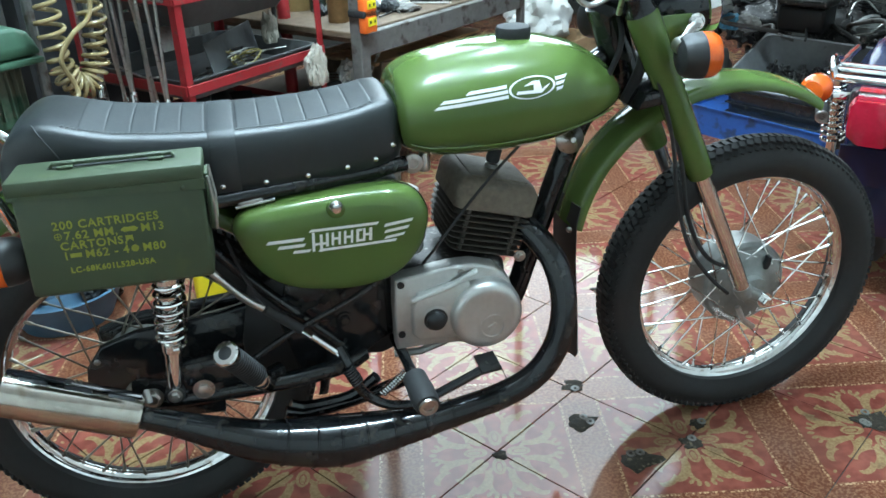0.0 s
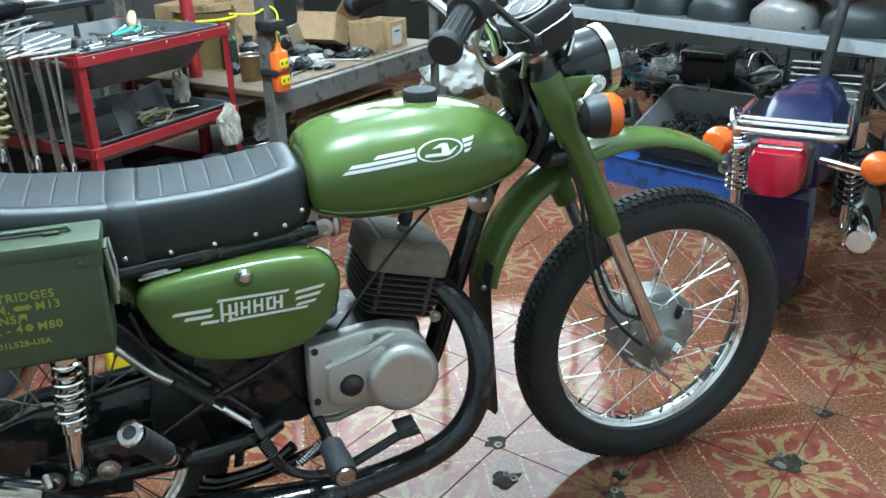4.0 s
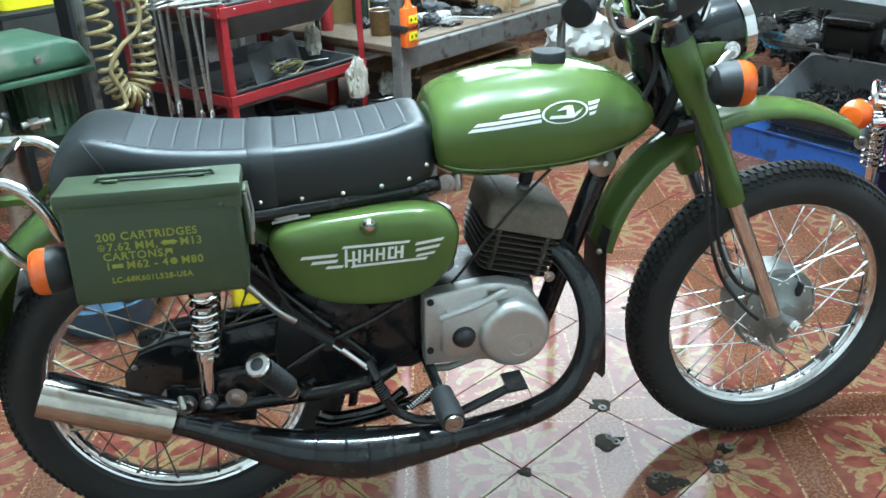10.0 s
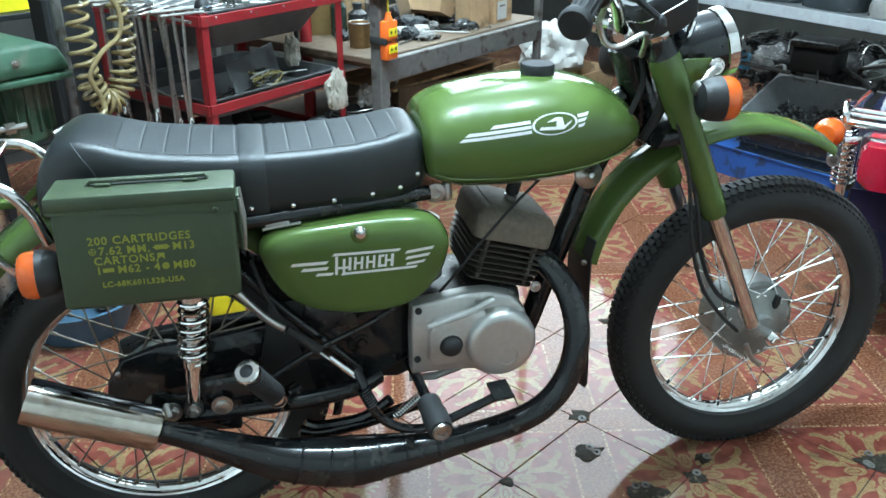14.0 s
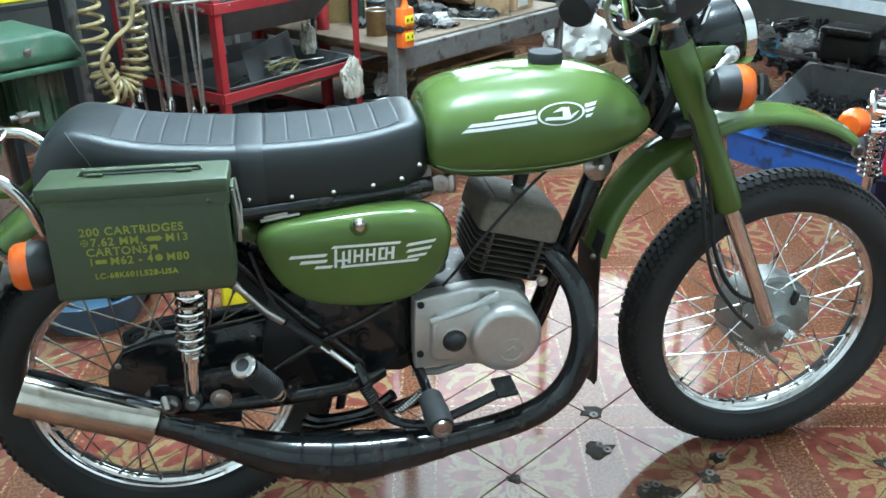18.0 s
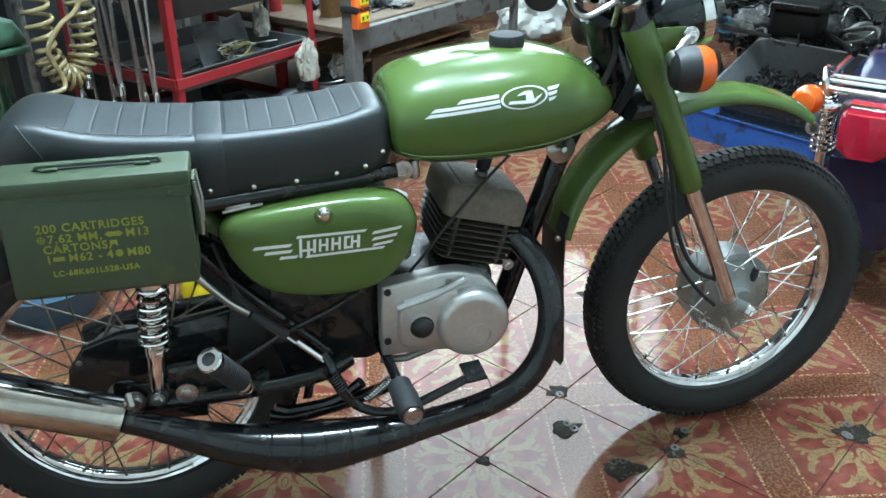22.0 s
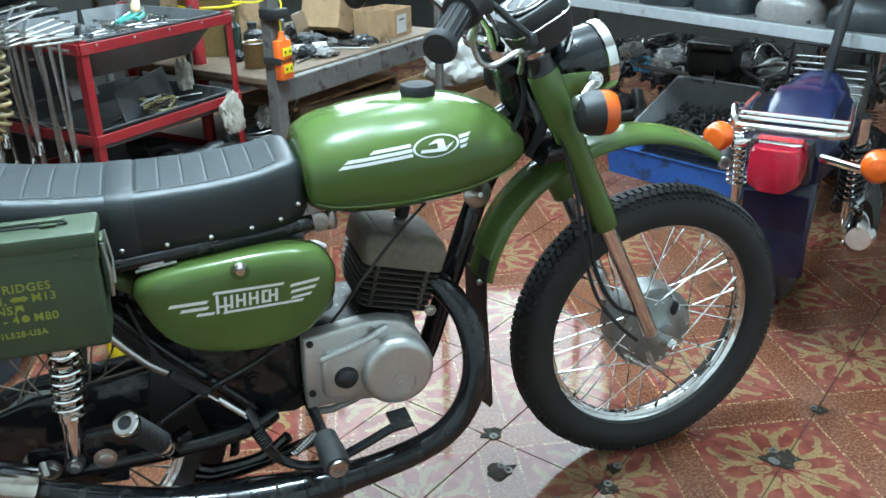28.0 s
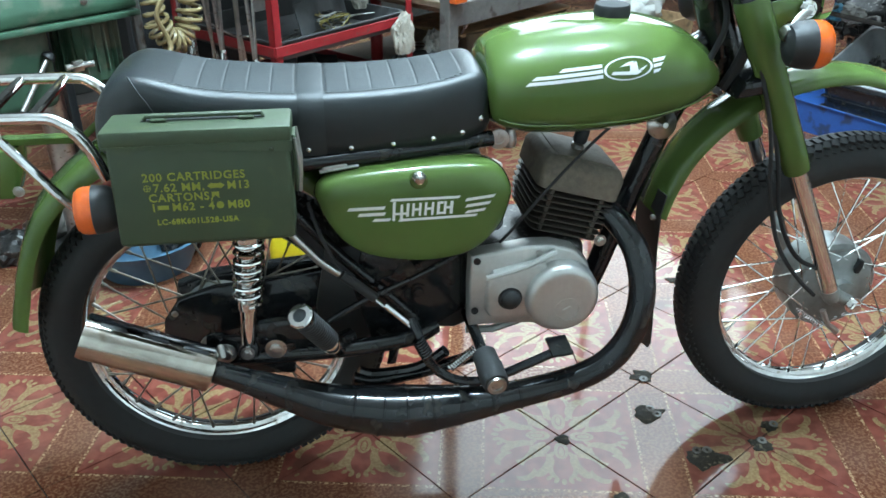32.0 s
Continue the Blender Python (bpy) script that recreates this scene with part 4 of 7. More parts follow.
# frame tubes
for name, pts, r in (
    ("down_tube", [(0.925, 0, 0.760), (0.868, 0, 0.640), (0.800, 0, 0.450), (0.760, 0, 0.340), (0.72, 0, 0.30)], 0.021),
    ("backbone_tube", [(0.93, 0, 0.81), (0.80, 0, 0.745), (0.60, 0, 0.725), (0.45, 0, 0.64), (0.40, 0, 0.45), (0.42, 0, 0.36)], 0.018),
    ("subframe_tube", [(0.55, -0.085, 0.685), (0.35, -0.105, 0.675), (0.15, -0.115, 0.668), (-0.02, -0.115, 0.690)], 0.013),
    ("subframe_tube", [(0.55, 0.085, 0.685), (0.35, 0.105, 0.675), (0.15, 0.115, 0.668), (-0.02, 0.115, 0.690)], 0.013),
    ("rear_stay", [(0.160, -0.095, 0.655), (0.228, -0.092, 0.570), (0.300, -0.088, 0.480), (0.400, -0.085, 0.370), (0.43, -0.085, 0.33)], 0.010),
    ("rear_stay", [(0.160, 0.118, 0.655), (0.228, 0.118, 0.590), (0.300, 0.112, 0.500), (0.400, 0.095, 0.380), (0.43, 0.09, 0.34)], 0.010),
    ("lower_tube", [(0.54, -0.085, 0.262), (0.445, -0.09, 0.240), (0.343, -0.09, 0.224), (0.30, -0.09, 0.235)], 0.012),
    ("lower_tube", [(0.52, 0.085, 0.262), (0.45, 0.09, 0.258), (0.34, 0.09, 0.268), (0.30, 0.09, 0.30)], 0.014),
    ("cross_stay", [(0.255, -0.12, 0.374), (0.329, -0.118, 0.416), (0.429, -0.115, 0.458), (0.50, -0.10, 0.490)], 0.006),
):
    part(name, tube(pts, r, 12, per=5), BLACK, bike)
part("swingarm", tube([(0.45, -0.095, 0.338), (0.41, -0.118, 0.334), (0.34, -0.122, 0.326), (0.28, -0.125, 0.325), (0.15, -0.13, 0.328), (0.06, -0.125, 0.318)], 0.016, 14, per=4), BLACK, bike, "black tubular swinging arm")
part("swingarm", tube([(0.43, 0.095, 0.35), (0.24, 0.128, 0.338), (0.06, 0.125, 0.318)], 0.017, 14, per=4), BLACK, bike)
part("axle_bracket", block((0.15, 0.010, 0.075), Matrix.Translation((0.130, -0.132, 0.335)) @ Matrix.Rotation(radians(6), 4, "Y"), 0.004), BLACK, bike)
part("brake_rod_plate", block((0.11, 0.012, 0.055), Matrix.Translation((0.195, -0.134, 0.375)) @ Matrix.Rotation(radians(-4), 4, "Y"), 0.012, 2), BLACK, bike)
part("axle_washer", bolt((0.090, -0.148, 0.352), (0, -1, 0), 0.012, 0.010), STEEL, bike, "oily axle nut with washer")
part("bracket_bolt", bolt((0.173, -0.150, 0.354), (0, -1, 0), 0.012, 0.008), STEEL, bike, "zinc bolt with washer")
# enclosed chain case on the far side and dark hub
CH = [(-0.03, 0.30), (-0.02, 0.355), (0.04, 0.375), (0.12, 0.382), (0.30, 0.395), (0.42, 0.42), (0.42, 0.36), (0.28, 0.29), (0.12, 0.25), (0.02, 0.235), (-0.02, 0.26)]
part("chain_case", slab(CH, 0.085, 0.115, 0.006), BLACK, bike, "black chain case")
part("wheel_guard_plate", slab([(-0.02, 0.37), (0.01, 0.41), (0.07, 0.43), (0.19, 0.44), (0.32, 0.46), (0.40, 0.46), (0.40, 0.40), (0.30, 0.36), (0.18, 0.30), (0.08, 0.255), (0.00, 0.265), (-0.03, 0.30)], -0.062, -0.050, 0.004), BLACK, bike, "black rear hub plate")
part("brake_plate_rivet", dome((0.0, -0.0635, 0.385), (0, -1, 0), 0.006, 0.003), STEEL, bike)
# centre panel behind engine: tool box shell and inner dark plates
part("air_box", block((0.235, 0.15, 0.14), Matrix.Translation((0.425, 0.0, 0.585)), 0.02, 2), BLACKMAT, bike)
part("frame_plate", slab([(0.34, 0.30), (0.31, 0.42), (0.33, 0.50), (0.44, 0.52), (0.50, 0.50), (0.50, 0.36), (0.42, 0.31)], -0.085, -0.075, 0.003), BLACK, bike)
# Flat black filler, added to close the dark area behind the frame.
part("engine_mount_plate", slab([(0.267, 0.494), (0.400, 0.500), (0.533, 0.480), (0.524, 0.325), (0.490, 0.312), (0.440, 0.318), (0.412, 0.333), (0.376, 0.329), (0.343, 0.303), (0.300, 0.276), (0.246, 0.288), (0.244, 0.384)], -0.066, -0.056, 0.003), BLACKMAT, bike, "matt black filler plate behind the frame")
part("frame_plate_bolt", bolt((0.424, -0.087, 0.408), (0, -1, 0), 0.009, 0.008), BLACK, bike)
part("battery_tray_edge", block((0.05, 0.06, 0.008), Matrix.Translation((0.50, -0.085, 0.512)), 0.002), STEEL, bike)

# rear shock absorber, near side, and its twin
for s in (-1, 1):
    a, b = Vector((0.160, s * 0.140, 0.655)), Vector((0.126, s * 0.143, 0.352))
    d = (b - a).normalized()
    shock = part("shock_absorber", lathe([(0.011, 0.0), (0.017, 0.004), (0.0215, 0.02), (0.0215, 0.10), (0.016, 0.102), (0.016, 0.20), (0.0175, 0.205), (0.0175, 0.222), (0.015, 0.224), (0.0125, 0.285), (0.010, 0.305)], 24, along(a, b)), CHROME, bike, "chromed rear shock absorber")
    part("spring", coil(a + d * 0.085, a + d * 0.210, 0.0225, 0.0034, 8, 8, 18), CHROME, shock)
    part("shock_eye", lathe([(0.016, -0.010), (0.016, 0.010), (0.008, 0.012)], 20, Matrix.Translation(b) @ Matrix.Rotation(radians(90), 4, "X")), RUBBER, shock)
    part("shock_nut", bolt(b + Vector((0, s * 0.011, 0)), (0, s, 0), 0.008, 0.008), STEEL, shock)

# foot pegs, pedal, kick lever, springs
PR0, PR1 = Vector((0.268, -0.168, 0.366)), Vector((0.219, -0.250, 0.482))
peg = part("passenger_peg", lathe([(0.0135, -0.03), (0.0135, 0.0)], 16, along(PR0, PR1)), BLACK, bike, "folded passenger foot peg with ribbed rubber")
part("peg_ferrule", lathe([(0.0165, -0.004), (0.019, 0.0), (0.019, 0.020), (0.0165, 0.024)], 22, along(PR0, PR1)), CHROME, peg)
prof = [(0.016, 0.022)]
for k in range(13):
    prof += [(0.0195, 0.024 + k * 0.0075), (0.0195, 0.0285 + k * 0.0075), (0.0175, 0.0295 + k * 0.0075)]
part("peg_rubber", lathe(prof + [(0.0195, 0.124), (0.0195, 0.130)], 22, along(PR0, PR1)), RUBBER, peg)
part("peg_cap", lathe([(0.0195, 0.128), (0.0205, 0.131), (0.0205, 0.138), (0.018, 0.1405), (0.011, 0.1405), (0.010, 0.137)], 22, along(PR0, PR1)), CHROME, peg)
# Black disc inside the ring, its colour giving the shade of an open hole.
part("peg_core", lathe([(0.0102, 0.130), (0.0102, 0.1375), (0.001, 0.1378)], 18, along(PR0, PR1)), BLACKMAT, peg)
part("peg_mount", tube([(0.30, -0.115, 0.345), (0.275, -0.14, 0.350), (0.272, -0.168, 0.366)], 0.014, 12), BLACK, bike)
PF0, PF1 = Vector((0.520, -0.205, 0.345)), Vector((0.526, -0.285, 0.338))
fpeg = part("rider_peg", rod(Vector((0.513, -0.07, 0.345)), PF1, 0.010, 12), BLACK, bike, "black rubber rider foot peg")
part("peg_rubber", lathe([(0.017, 0), (0.0205, 0.004), (0.021, 0.033), (0.0225, 0.037), (0.022, 0.068), (0.0205, 0.080), (0.012, 0.082), (0.011, 0.07)], 24, along(PF0, PF1)), RUBBER, fpeg)
part("peg_end_ring", lathe([(0.0095, 0.080), (0.0105, 0.084), (0.0155, 0.085), (0.0165, 0.081)], 22, along(PF0, PF1)), STEEL, fpeg)
part("brake_pedal", tube([(0.405, -0.14, 0.385), (0.416, -0.16, 0.360), (0.424, -0.163, 0.325), (0.449, -0.165, 0.287), (0.487, -0.168, 0.266), (0.535, -0.172, 0.266), (0.600, -0.180, 0.296), (0.658, -0.188, 0.328)], 0.0085, 10, per=5), BLACK, bike, "black bent brake pedal lever")
part("pedal_pad", loft([[(0.652 + dx, y, 0.332 + dx * 0.1 + dz) for y, dz in ((-0.215, 0), (-0.215, 0.005), (-0.160, 0.005), (-0.160, 0))] for dx in (-0.014, 0.0, 0.014, 0.022)] + [[(0.684, y, z) for y, z in ((-0.213, 0.308), (-0.213, 0.311), (-0.162, 0.311), (-0.162, 0.308))]]), BLACK, bike)
part("return_spring", coil((0.474, -0.126, 0.264), (0.530, -0.122, 0.308), 0.0075, 0.0017, 14, 6, 10), CHROME, bike)
part("pedal_spring", coil((0.412, -0.165, 0.360), (0.428, -0.168, 0.325), 0.010, 0.0022, 7, 6, 12), BLACK, bike)
part("brake_rod", rod((0.300, -0.128, 0.468), (0.415, -0.150, 0.362), 0.0035, 8), CHROME, bike)
part("brake_switch", rod((0.292, -0.126, 0.473), (0.346, -0.134, 0.428), 0.0085, 12), RUBBER, bike)
part("switch_barrel", rod((0.360, -0.137, 0.415), (0.398, -0.146, 0.380), 0.0062, 12), CHROME, bike)
part("wire_loom", tube([(0.245, -0.105, 0.600), (0.262, -0.112, 0.540), (0.290, -0.122, 0.476)], 0.0032, 8, per=4), RUBBER, bike)
part("stand_leg", tube([(0.47, -0.10, 0.285), (0.42, -0.09, 0.245), (0.34, -0.085, 0.235), (0.31, -0.085, 0.245)], 0.011, 10, per=4), BLACK, bike)
part("engine_drain", lathe([(0.014, 0), (0.016, 0.01), (0.010, 0.02)], 14, Matrix.Translation((0.60, -0.06, 0.325))), ALUDARK, bike)
part("gear_link", tube([(0.505, -0.11, 0.335), (0.55, -0.12, 0.338), (0.60, -0.11, 0.345)], 0.007, 8), ALUDARK, bike)

# rear mudguard, carrier, indicator
def guard(centre, r, a0, a1, half, m=None, n=28, drop=0.022, radii=None):
    """A curved mudguard shell round a wheel; angles in degrees from +x."""
    m = m or Matrix.Identity(4)
    rows = []
    sect = [(-1.0, -drop), (-0.985, -drop * 0.62), (-0.90, -drop * 0.30), (-0.70, -drop * 0.12), (-0.40, -0.001), (-0.12, 0.003), (0.12, 0.003), (0.40, -0.001), (0.70, -drop * 0.12), (0.90, -drop * 0.30), (0.985, -drop * 0.62), (1.0, -drop)]
    sect = sect + [(f * 0.985, d - 0.0022) for f, d in reversed(sect)]
    for a in np.linspace(a0, a1, n):
        c, s = math.cos(radians(a)), math.sin(radians(a))
        r = float(np.interp(a, *radii)) if radii else r
        rows.append([m @ Vector((centre[0] + (r + d) * c, f * half, centre[1] + (r + d) * s)) for f, d in sect])
    return loft(rows)


part("rear_mudguard", guard((0.062, 0.308), 0.372, 30, 167, 0.078, drop=0.034, radii=([30, 90, 109, 132, 145, 157, 168], [0.372, 0.400, 0.408, 0.384, 0.362, 0.348, 0.346])), GREEN, bike, "glossy green rear mudguard", smooth=60)
rack = part("luggage_rack", tube([(-0.055, -0.105, 0.660), (-0.075, -0.105, 0.715), (-0.105, -0.105, 0.752), (-0.150, -0.105, 0.762), (-0.34, -0.105, 0.762), (-0.40, -0.085, 0.762), (-0.425, -0.04, 0.762), (-0.425, 0.04, 0.762), (-0.40, 0.085, 0.762), (-0.34, 0.105, 0.762), (-0.150, 0.105, 0.762), (-0.105, 0.105, 0.752), (-0.075, 0.105, 0.715), (-0.055, 0.105, 0.660)], 0.0095, 14, per=5), CHROME, bike, "chromed tubular luggage carrier")
for x in (-0.145, -0.215, -0.285):
    part("rack_slat", tube([(x, -0.105, 0.762), (x - 0.0, 0.105, 0.762)], 0.008, 10), CHROME if x < -0.15 else CHROME, rack)
part("rack_stay", tube([(-0.215, -0.105, 0.757), (-0.165, -0.108, 0.690), (-0.115, -0.112, 0.625), (-0.06, -0.112, 0.58)], 0.0075, 10, per=3), CHROME, rack)
part("rack_bolt", bolt((-0.20, -0.114, 0.742), (0, -1, 0), 0.008, 0.006), STEEL, rack)
part("tail_bracket", slab([(-0.29, 0.699), (-0.11, 0.696), (-0.070, 0.730), (-0.064, 0.725), (-0.106, 0.687), (-0.29, 0.689)], -0.014, 0.014, 0.002), GREEN, bike, "green tail light bracket")
part("tail_bracket", slab([(-0.262, 0.688), (-0.205, 0.686), (-0.212, 0.640), (-0.226, 0.604), (-0.246, 0.604), (-0.258, 0.640)], -0.030, 0.030, 0.003), GREEN, bike)
part("bracket_bolt", bolt((-0.214, -0.032, 0.618), (0, -1, 0), 0.006, 0.006), STEEL, bike)
tail = part("tail_light", block((0.030, 0.085, 0.100), Matrix.Translation((-0.272, 0.0, 0.655)), 0.010, 3), CHROME, bike, "rear light with red lens")
part("tail_lens", block((0.045, 0.080, 0.092), Matrix.Translation((-0.305, 0.0, 0.655)), 0.014, 4), REDLENS, tail, "red lens")


def indicator(base, way, name, parent, r=0.037, depth=0.062):
    """A round turn signal: black cone body, amber lens facing way."""
    m = along(base, Vector(base) + Vector(way))
    body = part(name, lathe([(0.016, 0.0), (r * 0.78, 0.006), (r * 0.94, 0.018), (r * 0.99, depth * 0.62), (r, depth * 0.70), (r * 0.97, depth * 0.71)], 32, m), BLACKMAT, parent, "turn signal with black shell and amber lens")
    part("signal_lens", lathe([(r * 0.985, depth * 0.69), (r * 0.99, depth * 0.9), (r * 0.95, depth * 1.05), (r * 0.80, depth * 1.16), (r * 0.5, depth * 1.22), (0.001, depth * 1.24)], 32, m), ORANGE, body, "amber lens")
    for k in range(3):
        rr = r * (0.85 - 0.25 * k)
        part("lens_ring", lathe([(rr, depth * (1.10 + 0.05 * k)), (rr * 0.985, depth * (1.15 + 0.045 * k)), (rr * 0.96, depth * (1.11 + 0.05 * k))], 28, m), ORANGE, body)
    return body


indicator((-0.018, -0.20, 0.654), (-1, -0.10, 0.0), "rear_indicator", bike, 0.036, 0.052)
part("indicator_stem", rod((0.0, -0.06, 0.66), (0.006, -0.19, 0.642), 0.008, 10), CHROME, bike)
# bare steel inner mudguard edge that curls ahead of the rear wheel
part("mudguard_stay", tube([(0.140, -0.095, 0.622), (0.180, -0.115, 0.592), (0.211, -0.125, 0.560), (0.256, -0.125, 0.503), (0.287, -0.122, 0.474)], 0.0068, 10, per=5), STEEL, bike, "bare steel mudguard stay")
part("inner_mudguard", guard((0.065, 0.312), 0.333, -14, 50, 0.058, n=16), BLACK, bike)
for y, z in ((0.17, 0.50),):
    part("far_peg", lathe([(0.018, 0), (0.02, 0.01), (0.02, 0.11), (0.014, 0.115)], 16, along((0.30, 0.15, 0.46), (0.22, 0.25, 0.52))), RUBBER, bike)

# front end
F0, F1 = HEAD0, HEAD1
axis = (F1 - F0).normalized()
for s in (-1, 1):
    top, low = STEER @ Vector((0.954, s * 0.088, 0.903)), STEER @ Vector((1.219, s * 0.088, 0.331))
    d = (low - top).normalized()
    L = (low - top).length
    leg = part("fork_leg", lathe([(0.017, 0.0), (0.017, L - 0.012), (0.014, L)], 26, along(top, low)), CHROME, bike, "chromed fork slider")
    part("fork_shroud", lathe([(0.026, 0.004), (0.0285, 0.012), (0.0285, 0.10), (0.0262, 0.115), (0.0255, 0.300), (0.0245, 0.335), (0.0235, 0.338), (0.0225, 0.330)], 30, along(top, low)), GREEN, leg, "glossy green fork shroud")
    part("fork_cap", lathe([(0.020, -0.03), (0.024, -0.026), (0.024, -0.004), (0.027, 0.004)], 24, along(top, low)), BLACK, leg)
    part("fork_nut", bolt(top - d * 0.030, -d, 0.012, 0.010), STEEL, leg)
    part("axle_lug", tube([low - d * 0.02, low + Vector((0.016, 0, -0.006)), Vector((FW.x, s * 0.088, FW.z))], 0.013, 14), ALUDARK, leg)
    part("axle_clamp", lathe([(0.0175, L - 0.014), (0.0182, L - 0.004), (0.015, L + 0.012), (0.010, L + 0.016)], 22, along(top, low)), ALUDARK, leg)
    # ears that carry the lamp
    ear = [(0.955, 0.845), (0.952, 0.886), (1.000, 0.892), (1.042, 0.892), (1.060, 0.886), (1.062, 0.874), (1.046, 0.864), (1.022, 0.860), (1.012, 0.838), (1.010, 0.805), (1.000, 0.770), (0.985, 0.770)]
    part("lamp_ear", slab(ear, s * 0.098, s * 0.094, 0.001), GREEN, leg, "green lamp bracket")
part("upper_yoke", slab([(0.905, 0.893), (0.910, 0.908), (0.968, 0.916), (0.976, 0.902), (0.968, 0.890)], -0.086, 0.086, 0.006), BLACK, bike)
part("lower_yoke", slab([(0.955, 0.735), (0.965, 0.765), (1.040, 0.775), (1.045, 0.745)], -0.105, 0.105, 0.006), BLACK, bike)
part("steering_head", rod((0.925, 0, 0.90), (0.985, 0, 0.745), 0.030, 24), BLACK, bike)
part("head_nut", bolt((0.930, 0, 0.925), (-0.42, 0, 0.9), 0.016, 0.014), CHROME, bike)
part("head_gusset", slab([(0.84, 0.70), (0.86, 0.735), (0.92, 0.76), (0.94, 0.72), (0.90, 0.68)], -0.012, 0.012, 0.002), BLACK, bike)
part("horn", lathe([(0.026, 0), (0.027, 0.005), (0.022, 0.010), (0.010, 0.015), (0.005, 0.022)], 28, Matrix.Translation((0.862, -0.025, 0.672)) @ Matrix.Rotation(radians(80), 4, "X")), STEEL, bike, "small round horn")
lamp_c = STEER @ Vector((1.058, 0, 0.886))
lm = Matrix.Translation(lamp_c) @ Matrix.Rotation(radians(78), 4, "Y") @ Matrix.Diagonal((0.84, 0.84, 0.92, 1))
lampb = part("headlamp", lathe([(0.012, -0.082), (0.034, -0.078), (0.052, -0.066), (0.065, -0.046), (0.072, -0.020), (0.0735, 0.005), (0.0730, 0.045)], 48, lm), BLACK, bike, "round black headlamp shell with chrome ring")
part("headlamp_ring", lathe([(0.0725, 0.041), (0.0765, 0.044), (0.0765, 0.064), (0.071, 0.070), (0.066, 0.068), (0.066, 0.062)], 48, lm, cap=False), CHROME, lampb, "chrome headlamp ring")
part("headlamp_lens", lathe([(0.067, 0.064), (0.050, 0.074), (0.028, 0.080), (0.001, 0.082)], 48, lm), WHITE, lampb)
part("lamp_bolt", bolt(STEER @ Vector((1.050, -0.100, 0.878)), (0, -1, 0), 0.010, 0.012), CHROME, bike)
# instrument
ic = STEER @ Vector((0.950, -0.050, 0.985))
im = Matrix.Translation(ic) @ Matrix.Rotation(radians(-28), 4, "Y")
dash = part("speedometer", loft([[im @ Vector((x, y, z)) for x, y in [(rx * math.copysign(abs(math.cos(a)) ** 0.55, math.cos(a)), ry * math.copysign(abs(math.sin(a)) ** 0.55, math.sin(a))) for a in np.linspace(0, 2 * math.pi, 41)[:-1]]] for rx, ry, z in ((0.030, 0.040, -0.055), (0.048, 0.056, -0.045), (0.056, 0.064, -0.02), (0.058, 0.066, 0.004), (0.058, 0.066, 0.018), (0.054, 0.062, 0.024), (0.046, 0.054, 0.024), (0.045, 0.053, 0.020))]), BLACKMAT, bike, "black speedometer housing")
part("speedometer_trim", tube([im @ Vector((0.0588 * math.copysign(abs(math.cos(a)) ** 0.55, math.cos(a)), 0.0668 * math.copysign(abs(math.sin(a)) ** 0.55, math.sin(a)), -0.004)) for a in np.linspace(0, 2 * math.pi, 60)], 0.0014, 6), CHROME, dash)
part("dial_glass", loft([[im @ Vector((0.040 * s * math.cos(a), 0.046 * s * math.sin(a), z)) for a in np.linspace(0, 2 * math.pi, 33)[:-1]] for s, z in ((1, 0.0235), (0.96, 0.0265), (0.5, 0.028), (0.02, 0.0285))]), BLACKMAT, dash, "glass dial face")
part("dial_bezel", tube([im @ Vector((0.041 * math.cos(a), 0.047 * math.sin(a), 0.0255)) for a in np.linspace(0, 2 * math.pi, 40)], 0.0022, 8), STEEL, dash)
part("dial_ring", tube([im @ Vector((0.031 * math.cos(a), 0.036 * math.sin(a), 0.0285)) for a in np.linspace(0, 2 * math.pi, 40)], 0.0010, 6), STEEL, dash)
part("dial_needle", rod(im @ Vector((0, 0, 0.029)), im @ Vector((-0.020, -0.018, 0.029)), 0.0008, 6), WHITE, dash)
part("dash_bracket", tube([(0.985, -0.02, 0.94), (0.96, -0.02, 0.92), (0.945, -0.02, 0.915)], 0.008, 8), STEEL, bike)
part("lamp_bracket_stay", rod((1.035, -0.035, 0.945), (1.02, -0.04, 0.905), 0.006, 8), CHROME, bike)
for k in range(3):
    part("warning_lamp", lathe([(0.0075, 0), (0.008, 0.003), (0.006, 0.004), (0.005, 0.002)], 16, im @ Matrix.Translation((0.047, -0.018 + 0.018 * k, 0.0235))), CHROME, dash)
# handlebar
HB = [(0.705, -0.318, 1.006), (0.752, -0.255, 1.030), (0.800, -0.190, 1.026), (0.842, -0.135, 0.992), (0.868, -0.095, 0.955), (0.890, -0.06, 0.938), (0.900, 0.0, 0.935)]


def far(x, y, z):
    """The bar is turned slightly, so that its far half lies farther ahead and lower."""
    return STEER @ Vector((x + 0.127 * max(0, y), y, z - 0.060 * max(0, y)))


